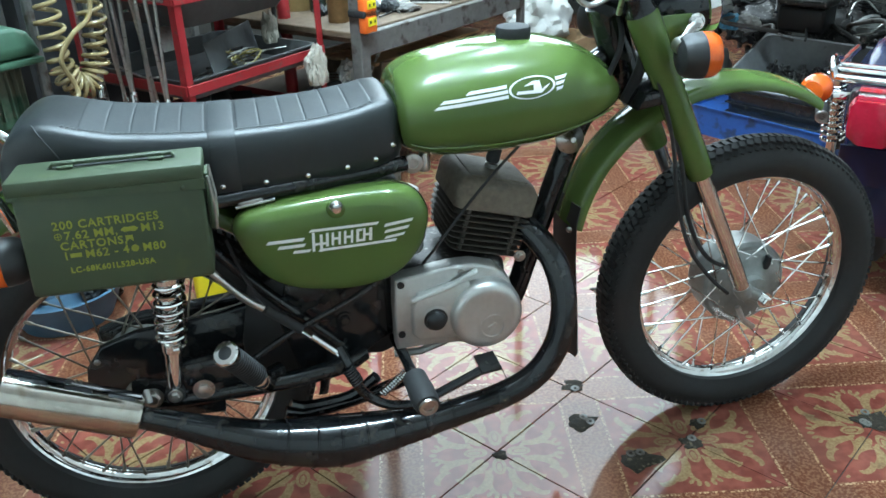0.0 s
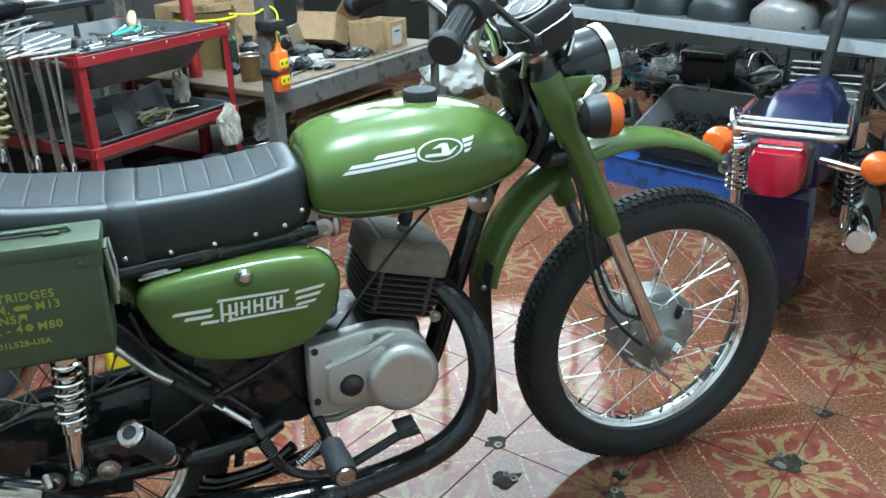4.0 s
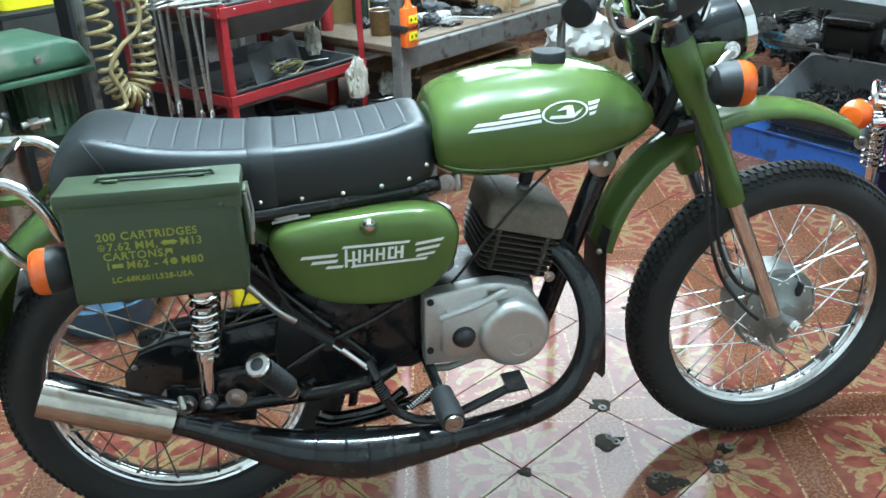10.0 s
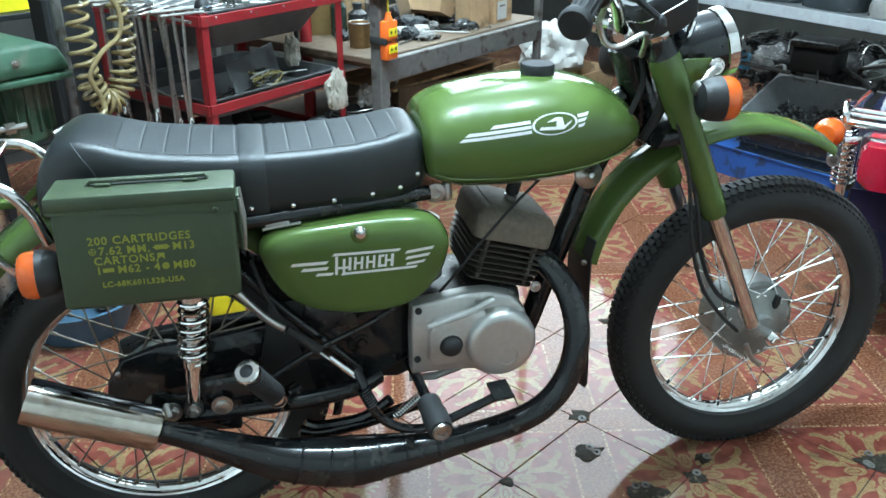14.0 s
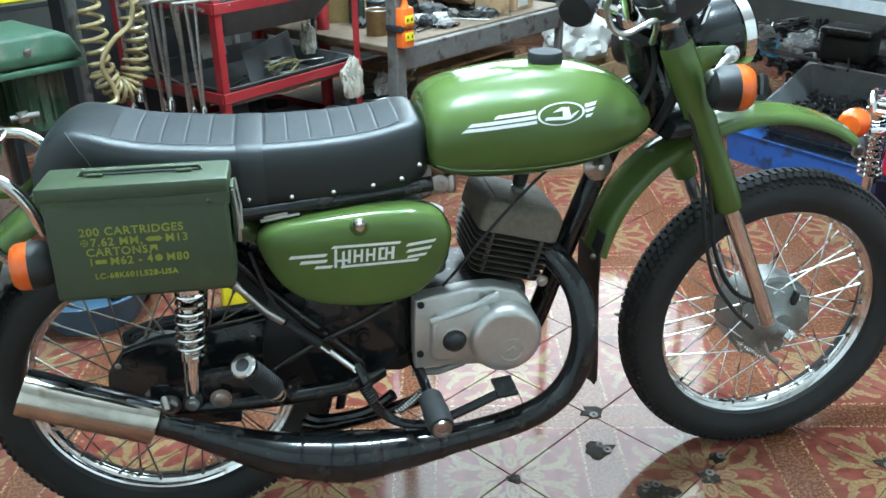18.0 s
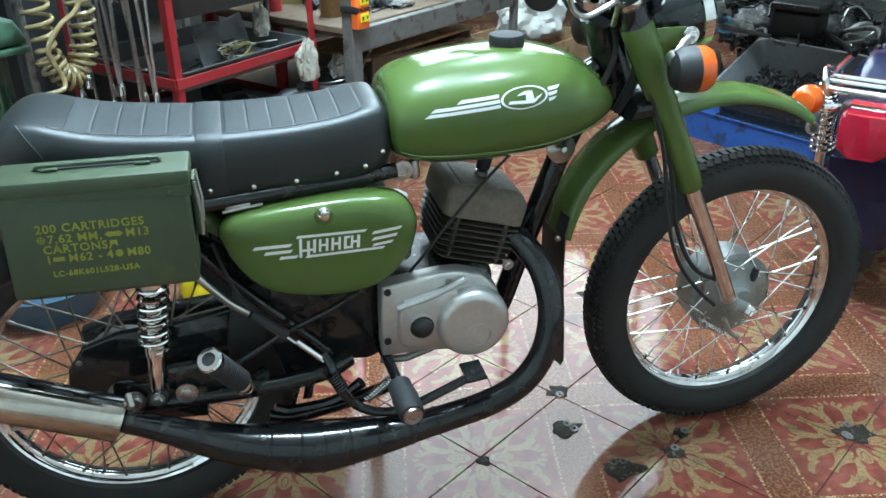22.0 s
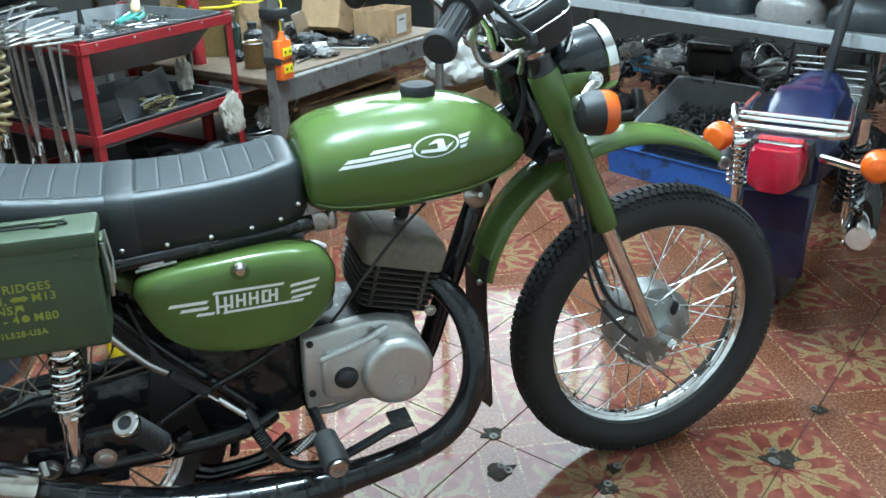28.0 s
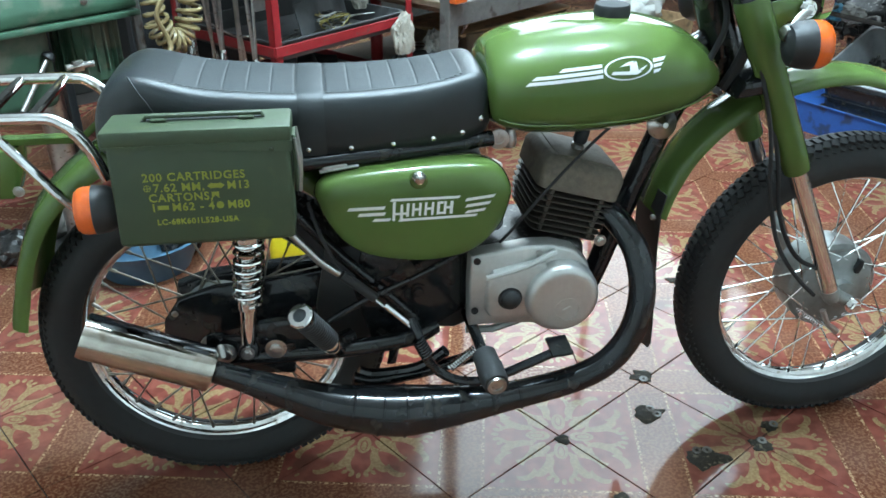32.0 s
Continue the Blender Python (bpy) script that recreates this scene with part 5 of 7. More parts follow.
HBs = [far(*p) for p in HB + [(x, -y, z) for x, y, z in HB[-2::-1]]]
bar = part("handlebar", tube(HBs, 0.011, 14, per=5), CHROME, bike, "chromed handlebar")
for s in (-1, 1):
    g0, g1 = far(0.756, s * 0.250, 1.032), far(0.697, s * 0.330, 1.002)
    grip = part("hand_grip", lathe([(0.018, 0), (0.020, 0.006), (0.0165, 0.012), (0.0165, 0.088), (0.0225, 0.094), (0.0240, 0.104), (0.021, 0.110), (0.001, 0.112)], 24, along(g0, g1)), RUBBER, bike, "black ribbed rubber grip")
    for k in range(12):
        a = 2 * math.pi * k / 12
        mm = along(g0, g1) @ Matrix.Rotation(a, 4, "Z")
        part("grip_rib", block((0.0025, 0.003, 0.080), mm @ Matrix.Translation((0.0168, 0, 0.053)), 0.0008, 1), RUBBER, grip)
    part("switch_housing", lathe([(0.022, -0.040), (0.029, -0.034), (0.030, -0.008), (0.026, 0.006), (0.020, 0.008)], 24, along(g0, g1)), BLACKMAT, bike, "black throttle housing")
    part("stop_switch", block((0.020, 0.016, 0.014), Matrix.Translation(g0 + Vector((0.006, s * -0.008, 0.033))), 0.004, 2), REDCRATE, bike, "red engine stop switch")
    part("lever_mount", block((0.035, 0.03, 0.025), Matrix.Translation(far(0.806, s * 0.192, 1.030)), 0.006), BLACKMAT, bike)
    if s > 0:
        part("hand_lever", tube([far(*p) for p in ((0.812, 0.190, 1.036), (0.836, 0.200, 1.020), (0.846, 0.215, 1.010), (0.838, 0.245, 1.006), (0.810, 0.290, 1.000))], 0.0062, 8, per=4), BLACKMAT, bike, "black hand lever")
    else:
        hl = part("hand_lever", tube([STEER @ Vector(p) for p in ((0.800, -0.195, 1.035), (0.822, -0.200, 1.030), (0.850, -0.210, 1.005), (0.877, -0.222, 0.982))], 0.0058, 8, per=5), BLACKMAT, bike, "short black hand lever with a ball end")
        part("lever_ball", dome(STEER @ Vector((0.877, -0.222, 0.974)), (0, 0, 1), 0.0088, 0.017), BLACKMAT, hl)
part("throttle_cable", tube([(0.800, -0.200, 1.012), (0.805, -0.17, 0.985), (0.811, -0.145, 0.968), (0.826, -0.140, 0.936), (0.851, -0.138, 0.928), (0.895, -0.130, 0.944), (0.908, -0.115, 0.930), (0.915, -0.09, 0.900)], 0.0048, 8, per=6), STEEL, bike)
part("mirror_stem", tube([(0.806, -0.195, 1.040), (0.790, -0.205, 1.060), (0.740, -0.225, 1.130), (0.700, -0.240, 1.185)], 0.0055, 10, per=4), CHROME, bike, "chromed mirror stem")
mirror = part("mirror", lathe([(0.010, -0.016), (0.034, -0.012), (0.048, 0.0), (0.050, 0.006), (0.047, 0.008)], 30, Matrix.Translation((0.690, -0.245, 1.225)) @ Matrix.Rotation(radians(-80), 4, "Y")), BLACKMAT, bike, "round black rear-view mirror")
for y in (-0.055, 0.055):
    clampring = part("bar_clamp", lathe([(0.018, -0.014), (0.023, -0.012), (0.023, 0.012), (0.018, 0.014)], 22, Matrix.Translation((0.893, y, 0.937)) @ Matrix.Rotation(radians(90), 4, "X")), CHROME, bike, "chromed handlebar clamp")
    part("clamp_bolt", bolt((0.878, y, 0.955), (-0.5, 0, 1), 0.007, 0.010), CHROME, clampring)
for y in (-0.088, 0.088):
    part("stanchion_nut", lathe([(0.022, 0), (0.024, 0.003), (0.024, 0.010), (0.016, 0.014), (0.014, 0.020), (0.008, 0.022)], 24, along((0.942, y, 0.928), (0.928, y, 0.958))), CHROME, bike, "chromed fork top nut")
part("brake_cable", tube([(0.985, -0.10, 0.80), (1.020, -0.112, 0.68), (1.040, -0.115, 0.56), (1.075, -0.112, 0.46), (1.130, -0.105, 0.385), (1.178, -0.098, 0.338)], 0.0040, 8, per=6), RUBBER, bike)
part("speedometer_cable", tube([(1.0, -0.07, 0.80), (1.045, -0.10, 0.64), (1.070, -0.105, 0.52), (1.120, -0.10, 0.43), (1.190, -0.09, 0.385)], 0.0044, 8, per=6), RUBBER, bike)
part("clutch_cable", tube([(0.90, 0.16, 0.98), (0.95, 0.10, 0.93), (0.935, -0.03, 0.90), (0.93, -0.075, 0.85), (0.90, -0.08, 0.78)], 0.005, 8, per=5), RUBBER, bike)
part("wire_loom", tube([(0.96, -0.05, 0.92), (0.975, -0.075, 0.86), (0.97, -0.07, 0.80), (0.955, -0.05, 0.74)], 0.010, 8, per=5), RUBBER, bike)
indicator(STEER @ Vector((0.988, -0.160, 0.838)), (1, -0.12, 0.02), "front_indicator", bike, 0.038, 0.056)
part("signal_bracket", tube([STEER @ Vector(p) for p in ((1.050, -0.108, 0.879), (1.032, -0.118, 0.871), (1.012, -0.135, 0.858), (1.002, -0.150, 0.852))], 0.007, 8, flat=0.4), STEEL, bike)
part("signal_nut", lathe([(0.012, -0.012), (0.014, -0.008), (0.014, 0.010)], 12, along((0.998, -0.152, 0.853), (0.998, -0.20, 0.846))), STEEL, bike)
indicator(STEER @ Vector((0.952, 0.150, 0.842)), (1, 0.12, 0.02), "front_indicator", bike, 0.038, 0.056)
# front mudguard: forward blade, rear sweep and rubber flap
FEND = ([66, 71, 78, 85, 92, 100, 110, 120, 130, 140, 150, 157, 170], [0.372, 0.381, 0.391, 0.400, 0.409, 0.417, 0.424, 0.428, 0.429, 0.425, 0.414, 0.405, 0.390])
part("front_mudguard", guard((1.235, 0.345), 0.4, 69, 157, 0.050, STEER, 56, 0.022, FEND), GREEN, bike, "glossy green front mudguard", smooth=60)
part("mudguard_flap", loft([[(x - 0.002 * k - 0.004 * (1 - (y / w) ** 2), y, z) for k, row in ((0, np.linspace(-w, w, 7)), (1, np.linspace(w, -w, 7))) for y in row] for x, w, z in ((0.880, 0.052, 0.545), (0.870, 0.058, 0.510), (0.871, 0.058, 0.440), (0.876, 0.057, 0.360), (0.882, 0.055, 0.280), (0.886, 0.050, 0.225), (0.887, 0.036, 0.206), (0.887, 0.012, 0.200))]), RUBBER, bike, "black rubber mud flap")
part("mudguard_rivet", dome((0.860, -0.045, 0.50), (-0.6, -1, 0), 0.006, 0.004), STEEL, bike)

# ---- ammunition box hung on the frame ----
BOXM = Matrix.Translation((0.106, -0.205, 0.609)) @ Matrix.Rotation(radians(0.6), 4, "Y") @ Matrix.Rotation(radians(-4), 4, "X")
box = thing("ammunition_box", "olive green steel ammunition box with yellow stencilled lettering", "metal box", at=BOXM)
part("box_body", block((0.246, 0.090, 0.150), Matrix.Translation((0, 0, 0.075)), 0.006, 3), AMMO, box)
part("box_lid", block((0.256, 0.100, 0.024), Matrix.Translation((-0.001, 0, 0.157)), 0.005, 2), AMMO, box, "hinged flat lid")
part("lid_skirt", loft([[(x, -0.0503, z) for x, z in ((-0.127, 0.1445), (-0.127, 0.148), (0.127, 0.148), (0.127, 0.132))], [(x, -0.0455, z) for x, z in ((-0.127, 0.1445), (-0.127, 0.148), (0.127, 0.148), (0.127, 0.132))]]), AMMO, box)
part("carry_handle", tube([(-0.075, 0.0, 0.171), (-0.072, 0.0, 0.176), (0.085, 0.0, 0.176), (0.088, 0.0, 0.171)], 0.0032, 8), AMMO, box)
for x in (-0.055, 0.065):
    part("handle_clip", block((0.022, 0.020, 0.004), Matrix.Translation((x, 0, 0.172)), 0.0012, 1), AMMO, box)
# Thin black strip laid on the lid beside the handle; no recess is cut.
part("handle_recess", block((0.17, 0.010, 0.0012), Matrix.Translation((0.005, 0.006, 0.1695)), 0.0003, 1), BLACKMAT, box)
part("latch", block((0.006, 0.045, 0.085), Matrix.Translation((0.1285, 0, 0.105)), 0.0025, 2), AMMO, box, "steel latch")
part("latch_wire", tube([(0.131, -0.030, 0.145), (0.136, -0.030, 0.10), (0.134, -0.026, 0.065)], 0.0028, 8), STEEL, box)
part("latch_wire", tube([(0.131, 0.030, 0.145), (0.136, 0.030, 0.10), (0.134, 0.026, 0.065)], 0.0028, 8), STEEL, box)
part("lid_dimple", dome((0.098, -0.0503, 0.137), (0, -1, 0), 0.004, 0.0015), AMMO, box)
part("box_foot", block((0.235, 0.080, 0.006), Matrix.Translation((0, 0, 0.001)), 0.002, 1), AMMO, box)
TX = Matrix.Rotation(radians(90), 4, "X")


def stencil(words, x, z, size, spacing=1.12):
    text(words, size, Matrix.Translation((x, -0.0456, z)) @ TX, YELLOWPRINT, box, spacing=spacing, bold=0.0003)


stencil("200 CARTRIDGES", -0.080, 0.0960, 0.0165)
stencil("7.62 MM,", -0.067, 0.0805, 0.0165)
stencil("M13", 0.033, 0.0805, 0.0165)
stencil("CARTONS,", -0.075, 0.0660, 0.0165)
stencil("1", -0.074, 0.0515, 0.0165)
stencil("M62 - 4", -0.045, 0.0515, 0.0165)
stencil("M80", 0.031, 0.0515, 0.0165)
stencil("LC-68K601L528-USA", -0.068, 0.0315, 0.0115)
part("print_mark", lathe([(0.0050, 0), (0.0050, 0.0006), (0.0040, 0.0006), (0.0040, 0)], 18, Matrix.Translation((-0.075, -0.0452, 0.086)) @ TX, close=True), YELLOWPRINT, box)
part("print_mark", block((0.010, 0.0008, 0.001), Matrix.Translation((-0.075, -0.0456, 0.086))), YELLOWPRINT, box)
part("print_mark", block((0.001, 0.0008, 0.010), Matrix.Translation((-0.075, -0.0456, 0.086))), YELLOWPRINT, box)
part("print_mark", slab([(0.006, 0.086), (0.011, 0.090), (0.018, 0.089), (0.025, 0.090), (0.030, 0.086), (0.025, 0.082), (0.018, 0.083), (0.011, 0.082)], -0.0458, -0.0452, 0.0001), YELLOWPRINT, box)
part("print_mark", slab([(0.011, 0.067), (0.011, 0.077), (0.021, 0.077), (0.021, 0.067), (0.016, 0.072)], -0.0458, -0.0452, 0.0001), YELLOWPRINT, box)
part("print_mark", block((0.015, 0.0008, 0.006), Matrix.Translation((-0.057, -0.0456, 0.057))), YELLOWPRINT, box)
part("print_mark", lathe([(0.0052, 0), (0.0052, 0.0006), (0.001, 0.0007)], 18, Matrix.Translation((0.021, -0.0452, 0.057)) @ TX), YELLOWPRINT, box)

# ---- workshop furniture behind the motorcycle ----
def rp(u, v, z, turn=0.0, tip=0.0):
    return room_pose(u, v, z, turn) @ Matrix.Rotation(radians(tip), 4, "X")


def tub(lx, ly, h, t=0.004, taper=0.86, rim=0.012, m=None):
    """An open tray with sloping sides and a turned-out rim, its floor at z = 0."""
    def ring(sx, sy, z, r=0.03):
        r = min(r, sx / 3, sy / 3)
        out = []
        for cx, cy, a0 in ((sx / 2 - r, sy / 2 - r, 0), (-sx / 2 + r, sy / 2 - r, 90), (-sx / 2 + r, -sy / 2 + r, 180), (sx / 2 - r, -sy / 2 + r, 270)):
            out += [Vector((cx + r * math.cos(radians(a0 + a)), cy + r * math.sin(radians(a0 + a)), z)) for a in (0, 30, 60, 90)]
        return [m @ p for p in out] if m is not None else out
    return loft([ring(lx * taper, ly * taper, 0), ring(lx, ly, h - 0.006), ring(lx + rim, ly + rim, h - 0.004), ring(lx + rim, ly + rim, h), ring(lx - t, ly - t, h), ring(lx * taper - t, ly * taper - t, t)])


# red tool cart with grey trays
cart = thing("tool_cart", "red angle-iron tool cart with grey plastic trays", "tool cart", at=room_pose(0.786, 0.722, 0, 2.5))
CW, CD = 0.57, 0.49
for x, y in ((0.0, 0.0), (CW, 0.0), (0.0, CD), (CW, CD)):
    sx, sy = (1 if x == 0 else -1), (1 if y == 0 else -1)
    bm = block((0.026, 0.004, 0.815), Matrix.Translation((x + sx * 0.011, y, 0.4075)), 0.001, 1)
    block((0.004, 0.026, 0.815), Matrix.Translation((x, y + sy * 0.011, 0.4075)), 0.001, 1, bm=bm)
    part("post", bm, RED, cart)
for z in (0.792, 0.542, 0.352):
    for y in (0.0, CD):
        part("rail", block((CW + 0.004, 0.005, 0.029), Matrix.Translation((CW / 2, y - 0.004 if y == 0 else y + 0.004, z)), 0.001, 1), RED, cart)
    for x in (0.0, CW):
        part("rail", block((0.005, CD, 0.029), Matrix.Translation((x - 0.004 if x == 0 else x + 0.004, CD / 2, z)), 0.001, 1), RED, cart)
for x in (0.05, 0.18, 0.31, 0.44):
    part("rail_rivet", dome((x, -0.0065, 0.797), (0, -1, 0), 0.004, 0.003), STEEL, cart)
part("top_tray", tub(CW - 0.03, CD - 0.03, 0.118, taper=0.72, m=Matrix.Translation((CW / 2, CD / 2, 0.694))), TRAY, cart, "scuffed grey plastic tray")
part("middle_tray", tub(CW - 0.03, CD - 0.03, 0.060, taper=0.94, m=Matrix.Translation((CW / 2, CD / 2, 0.505))), TRAY, cart, "scuffed grey plastic tray")
part("tray_divider", block((0.36, 0.004, 0.10), Matrix.Translation((0.36, 0.20, 0.575)) @ Matrix.Rotation(radians(24), 4, "Z") @ Matrix.Rotation(radians(-14), 4, "X"), 0.001, 1), TRAY, cart)
part("tray_label", block((0.095, 0.002, 0.075), Matrix.Translation((0.165, 0.24, 0.640)) @ Matrix.Rotation(radians(-18), 4, "X"), 0.0006, 1), STEEL, cart)
part("bottom_shelf", block((CW, CD, 0.006), Matrix.Translation((CW / 2, CD / 2, 0.342)), 0.001, 1), BLACKMAT, cart)
part("tool_rail", tube([(-0.05, -0.02, 0.800), (-0.055, 0.20, 0.812), (-0.05, 0.42, 0.806)], 0.005, 8), STEEL, cart)
part("tool_wire", tube([(-0.075, 0.02, 0.60), (-0.06, 0.10, 0.585), (-0.05, 0.22, 0.600), (-0.045, 0.36, 0.62)], 0.003, 6, per=3), STEEL, cart)
TOOL_LABEL = "long chromed socket wrench hanging from the cart"


def hanging_wrench(u, v, top, low, lean, r=0.0055, sock=0.011):
    w = thing("socket_wrench", TOOL_LABEL, "wrench", "wrenches hanging on the cart", at=rp(u, v, 0))
    a, b = Vector((0, 0, top)), Vector((lean, 0.0, low))
    part("shaft", rod(a, b, r, 10), STEEL, w)
    part("socket", lathe([(r, 0), (sock * 0.8, 0.004), (sock, 0.010), (sock, 0.038), (sock * 0.75, 0.040), (sock * 0.7, 0.030)], 14, along(b + (a - b).normalized() * 0.002, b + (b - a))), CHROME, w)
    part("cross_bar", rod(a + Vector((-0.055, 0.02, 0.002)), a + Vector((0.055, -0.02, 0.004)), r * 0.9, 10), STEEL, w)


for k in range(11):
    v = 0.70 + 0.038 * k
    hanging_wrench(0.715 - 0.004 * (k % 3), v, 0.822 + 0.006 * (k % 2), 0.545 - 0.030 * ((k * 7) % 4), (-0.012, 0.016, 0.0, 0.03)[k % 4], 0.0045 + 0.0012 * (k % 3), 0.0085 + 0.002 * (k % 3))

rnd = random.Random(11)


def spanner(m, length, w=0.008, mat=CHROME, label="chromed combination spanner in the tray"):
    s = thing("spanner", label, "spanner", "loose tools in the tray", at=m)
    part("shank", block((length, w, 0.004), None, 0.0015, 1), mat, s)
    part("ring_end", lathe([(w * 0.75, -0.003), (w * 1.35, -0.003), (w * 1.35, 0.003), (w * 0.75, 0.003)], 16, Matrix.Translation((length / 2 + w, 0, 0)), close=True), mat, s)
    part("jaw", slab([(-0.5 * length - 0.022, -0.010), (-0.5 * length, -0.011), (-0.5 * length + 0.008, 0), (-0.5 * length, 0.011), (-0.5 * length - 0.022, 0.010), (-0.5 * length - 0.020, 0.004), (-0.5 * length - 0.006, 0.003), (-0.5 * length - 0.006, -0.003), (-0.5 * length - 0.020, -0.004)], -0.003, 0.003, 0.0008), mat, s).rotation_euler = (radians(90), 0, 0)


for k in range(16):
    spanner(rp(0.86 + rnd.random() * 0.34, 0.84 + rnd.random() * 0.20, 0.742 + k * 0.004, rnd.uniform(-30, 60), rnd.uniform(-8, 8)), rnd.uniform(0.13, 0.24), rnd.uniform(0.006, 0.010), CHROME if k % 3 else STEEL)
for k in range(8):
    spanner(rp(0.74 + 0.014 * k, 0.80 + 0.045 * k, 0.832 + 0.004 * k, 38 + rnd.uniform(-18, 18), rnd.uniform(-4, 4)), 0.30, 0.010, STEEL, "long steel tool lying on the cart rim")
for k in range(5):
    spanner(rp(0.97 + 0.07 * k, 0.92, 0.518 + 0.006 * k, rnd.uniform(-40, 40), rnd.uniform(-6, 6)), rnd.uniform(0.13, 0.20), 0.008, STEEL)
sd = thing("screwdriver", "screwdriver with a pale wooden handle", "screwdriver", at=rp(1.12, 0.90, 0.835, 48, 0))
part("handle", lathe([(0.006, 0), (0.013, 0.01), (0.015, 0.05), (0.012, 0.09), (0.006, 0.10)], 14, Matrix.Rotation(radians(78), 4, "Y")), material("pale_handle_wood", (0.62, 0.42, 0.24), 0.5, vary=0.15), sd)
part("blade", rod((0.09, 0, 0.02), (0.24, 0, 0.05), 0.004, 8), CHROME, sd)
gn = material("teal_tool_plastic", (0.02, 0.22, 0.18), 0.4, vary=0.1)
for k in range(2):
    pl = thing("pliers", "pliers with teal plastic grips", "pliers", "loose tools in the tray", at=rp(1.02 + 0.07 * k, 0.86, 0.818, 25 + 20 * k))
    part("grip", tube([(0, 0, 0), (0.05, 0.012, 0.004), (0.12, 0.004, 0.008)], 0.006, 8, per=3), gn, pl)
    part("grip", tube([(0, 0, 0), (0.05, -0.014, 0.004), (0.12, -0.006, 0.008)], 0.006, 8, per=3), gn, pl)
    part("jaws", block((0.05, 0.016, 0.010), Matrix.Translation((0.145, 0, 0.009)), 0.004, 2), STEEL, pl)
bt = thing("oil_bottle", "small dark oil bottle with a spout", "bottle", at=rp(0.93, 0.90, 0.745))
part("bottle_body", lathe([(0.001, 0), (0.024, 0.0), (0.025, 0.05), (0.020, 0.07), (0.009, 0.08), (0.008, 0.10), (0.004, 0.125)], 20), BLACKMAT, bt)
DULLWIRE = material("dull_yellow_wire", (0.30, 0.24, 0.06), 0.5, vary=0.2, scale=40)
wl = thing("wire_bundle", "tangle of yellow and white wires in the tray", "wires", at=rp(1.14, 0.90, 0.525))
for k in range(7):
    pts = [(rnd.uniform(-0.07, 0.07), rnd.uniform(-0.04, 0.04), rnd.uniform(0.0, 0.05)) for _ in range(6)]
    part("wire", tube(pts, 0.0022, 6, per=5), DULLWIRE if k % 3 == 0 else PAPER if k % 3 == 1 else RUBBER, wl)

# power tools on the cart's lower shelf
for k, (u, v, a) in enumerate(((1.00, 0.80, 20), (1.14, 0.78, -15), (1.09, 0.95, 60))):
    g = thing("angle_grinder", "dark angle grinder lying on the lower shelf", "power tool", "power tools on the lower shelf", at=rp(u, v, 0.378, a))
    part("motor_body", lathe([(0.020, -0.10), (0.028, -0.08), (0.030, 0.0), (0.026, 0.06), (0.033, 0.08), (0.030, 0.12)], 20, Matrix.Rotation(radians(84), 4, "Y")), BLACKMAT, g)
    part("gear_head", block((0.06, 0.055, 0.045), Matrix.Translation((0.145, 0, 0.0)), 0.012, 2), STEEL, g)
    part("side_grip", lathe([(0.014, 0), (0.018, 0.02), (0.014, 0.08)], 12, Matrix.Translation((0.14, -0.03, 0)) @ Matrix.Rotation(radians(90), 4, "X")), RUBBER, g)


def crumple(lx, ly, lz, seed, n=14, rough=0.35):
    """A crumpled lump of cloth or paper resting on z = 0."""
    bm = bmesh.new()
    bmesh.ops.create_icosphere(bm, subdivisions=4, radius=1)
    for v in bm.verts:
        p = v.co.copy()
        d = noise.noise(p * 1.7 + Vector((seed, 0, 0))) * rough + noise.noise(p * 4.5 + Vector((0, seed, 0))) * rough * 0.5 + abs(noise.noise(p * 8 + Vector((0, 0, seed)))) * rough * 0.35
        d += rough * 0.55 * abs(math.sin(3.5 * math.atan2(p.y, p.x) + 3 * noise.noise(p * 2 + Vector((seed, seed, 0)))))
        q = p * (1 + d)
        v.co = (q.x * lx / 2, q.y * ly / 2, max(0, (q.z + 0.8) * lz / 2))
    return bm


rag = part("rag", crumple(0.075, 0.045, 0.125, 3.0, 0.6), CLOTH)
tagged(rag, "soiled white rag hanging at the cart's corner", "rag").matrix_world = rp(1.262, 0.690, 0.455)
rag = part("rag", crumple(0.05, 0.04, 0.10, 5.0), CLOTH)
tagged(rag, "soiled white rag stuffed between the trays", "rag").matrix_world = rp(1.27, 0.90, 0.565)
basin = thing("wire_coil_basin", "grey basin with coiled wire beside the cart", "basin", at=rp(1.50, 0.80, 0))
part("basin_body", lathe([(0.10, 0.26), (0.14, 0.36), (0.145, 0.365), (0.138, 0.365), (0.098, 0.265)], 32), TRAY, basin)
for k in range(6):
    part("wire_loop", tube([((0.12 - 0.006 * k) * math.cos(a), (0.12 - 0.006 * k) * math.sin(a), 0.368 + 0.006 * k + 0.008 * math.sin(2 * a + k)) for a in np.linspace(0, 2 * math.pi, 30)], 0.0028, 6), STEEL, basin)
part("plinth", block((0.26, 0.26, 0.26), Matrix.Translation((0, 0, 0.13)), 0.01, 1), DARKSTEEL, basin)
bag = part("plastic_bag", crumple(0.09, 0.06, 0.07, 8.0), PAPER)
bag.scale = (0.8, 0.8, 0.7)
tagged(bag, "crumpled clear plastic bag on the wire coil", "bag").matrix_world = rp(1.50, 0.78, 0.40, 30)
brush = thing("brush", "long thin brush sticking out of the basin", "brush", at=rp(1.56, 0.74, 0.40))
part("brush_stick", rod((0, 0, 0), (0.09, 0.03, 0.06), 0.004, 8), STEEL, brush)
part("brush_tip", rod((0.085, 0.028, 0.056), (0.125, 0.04, 0.085), 0.007, 10), WHITE, brush)
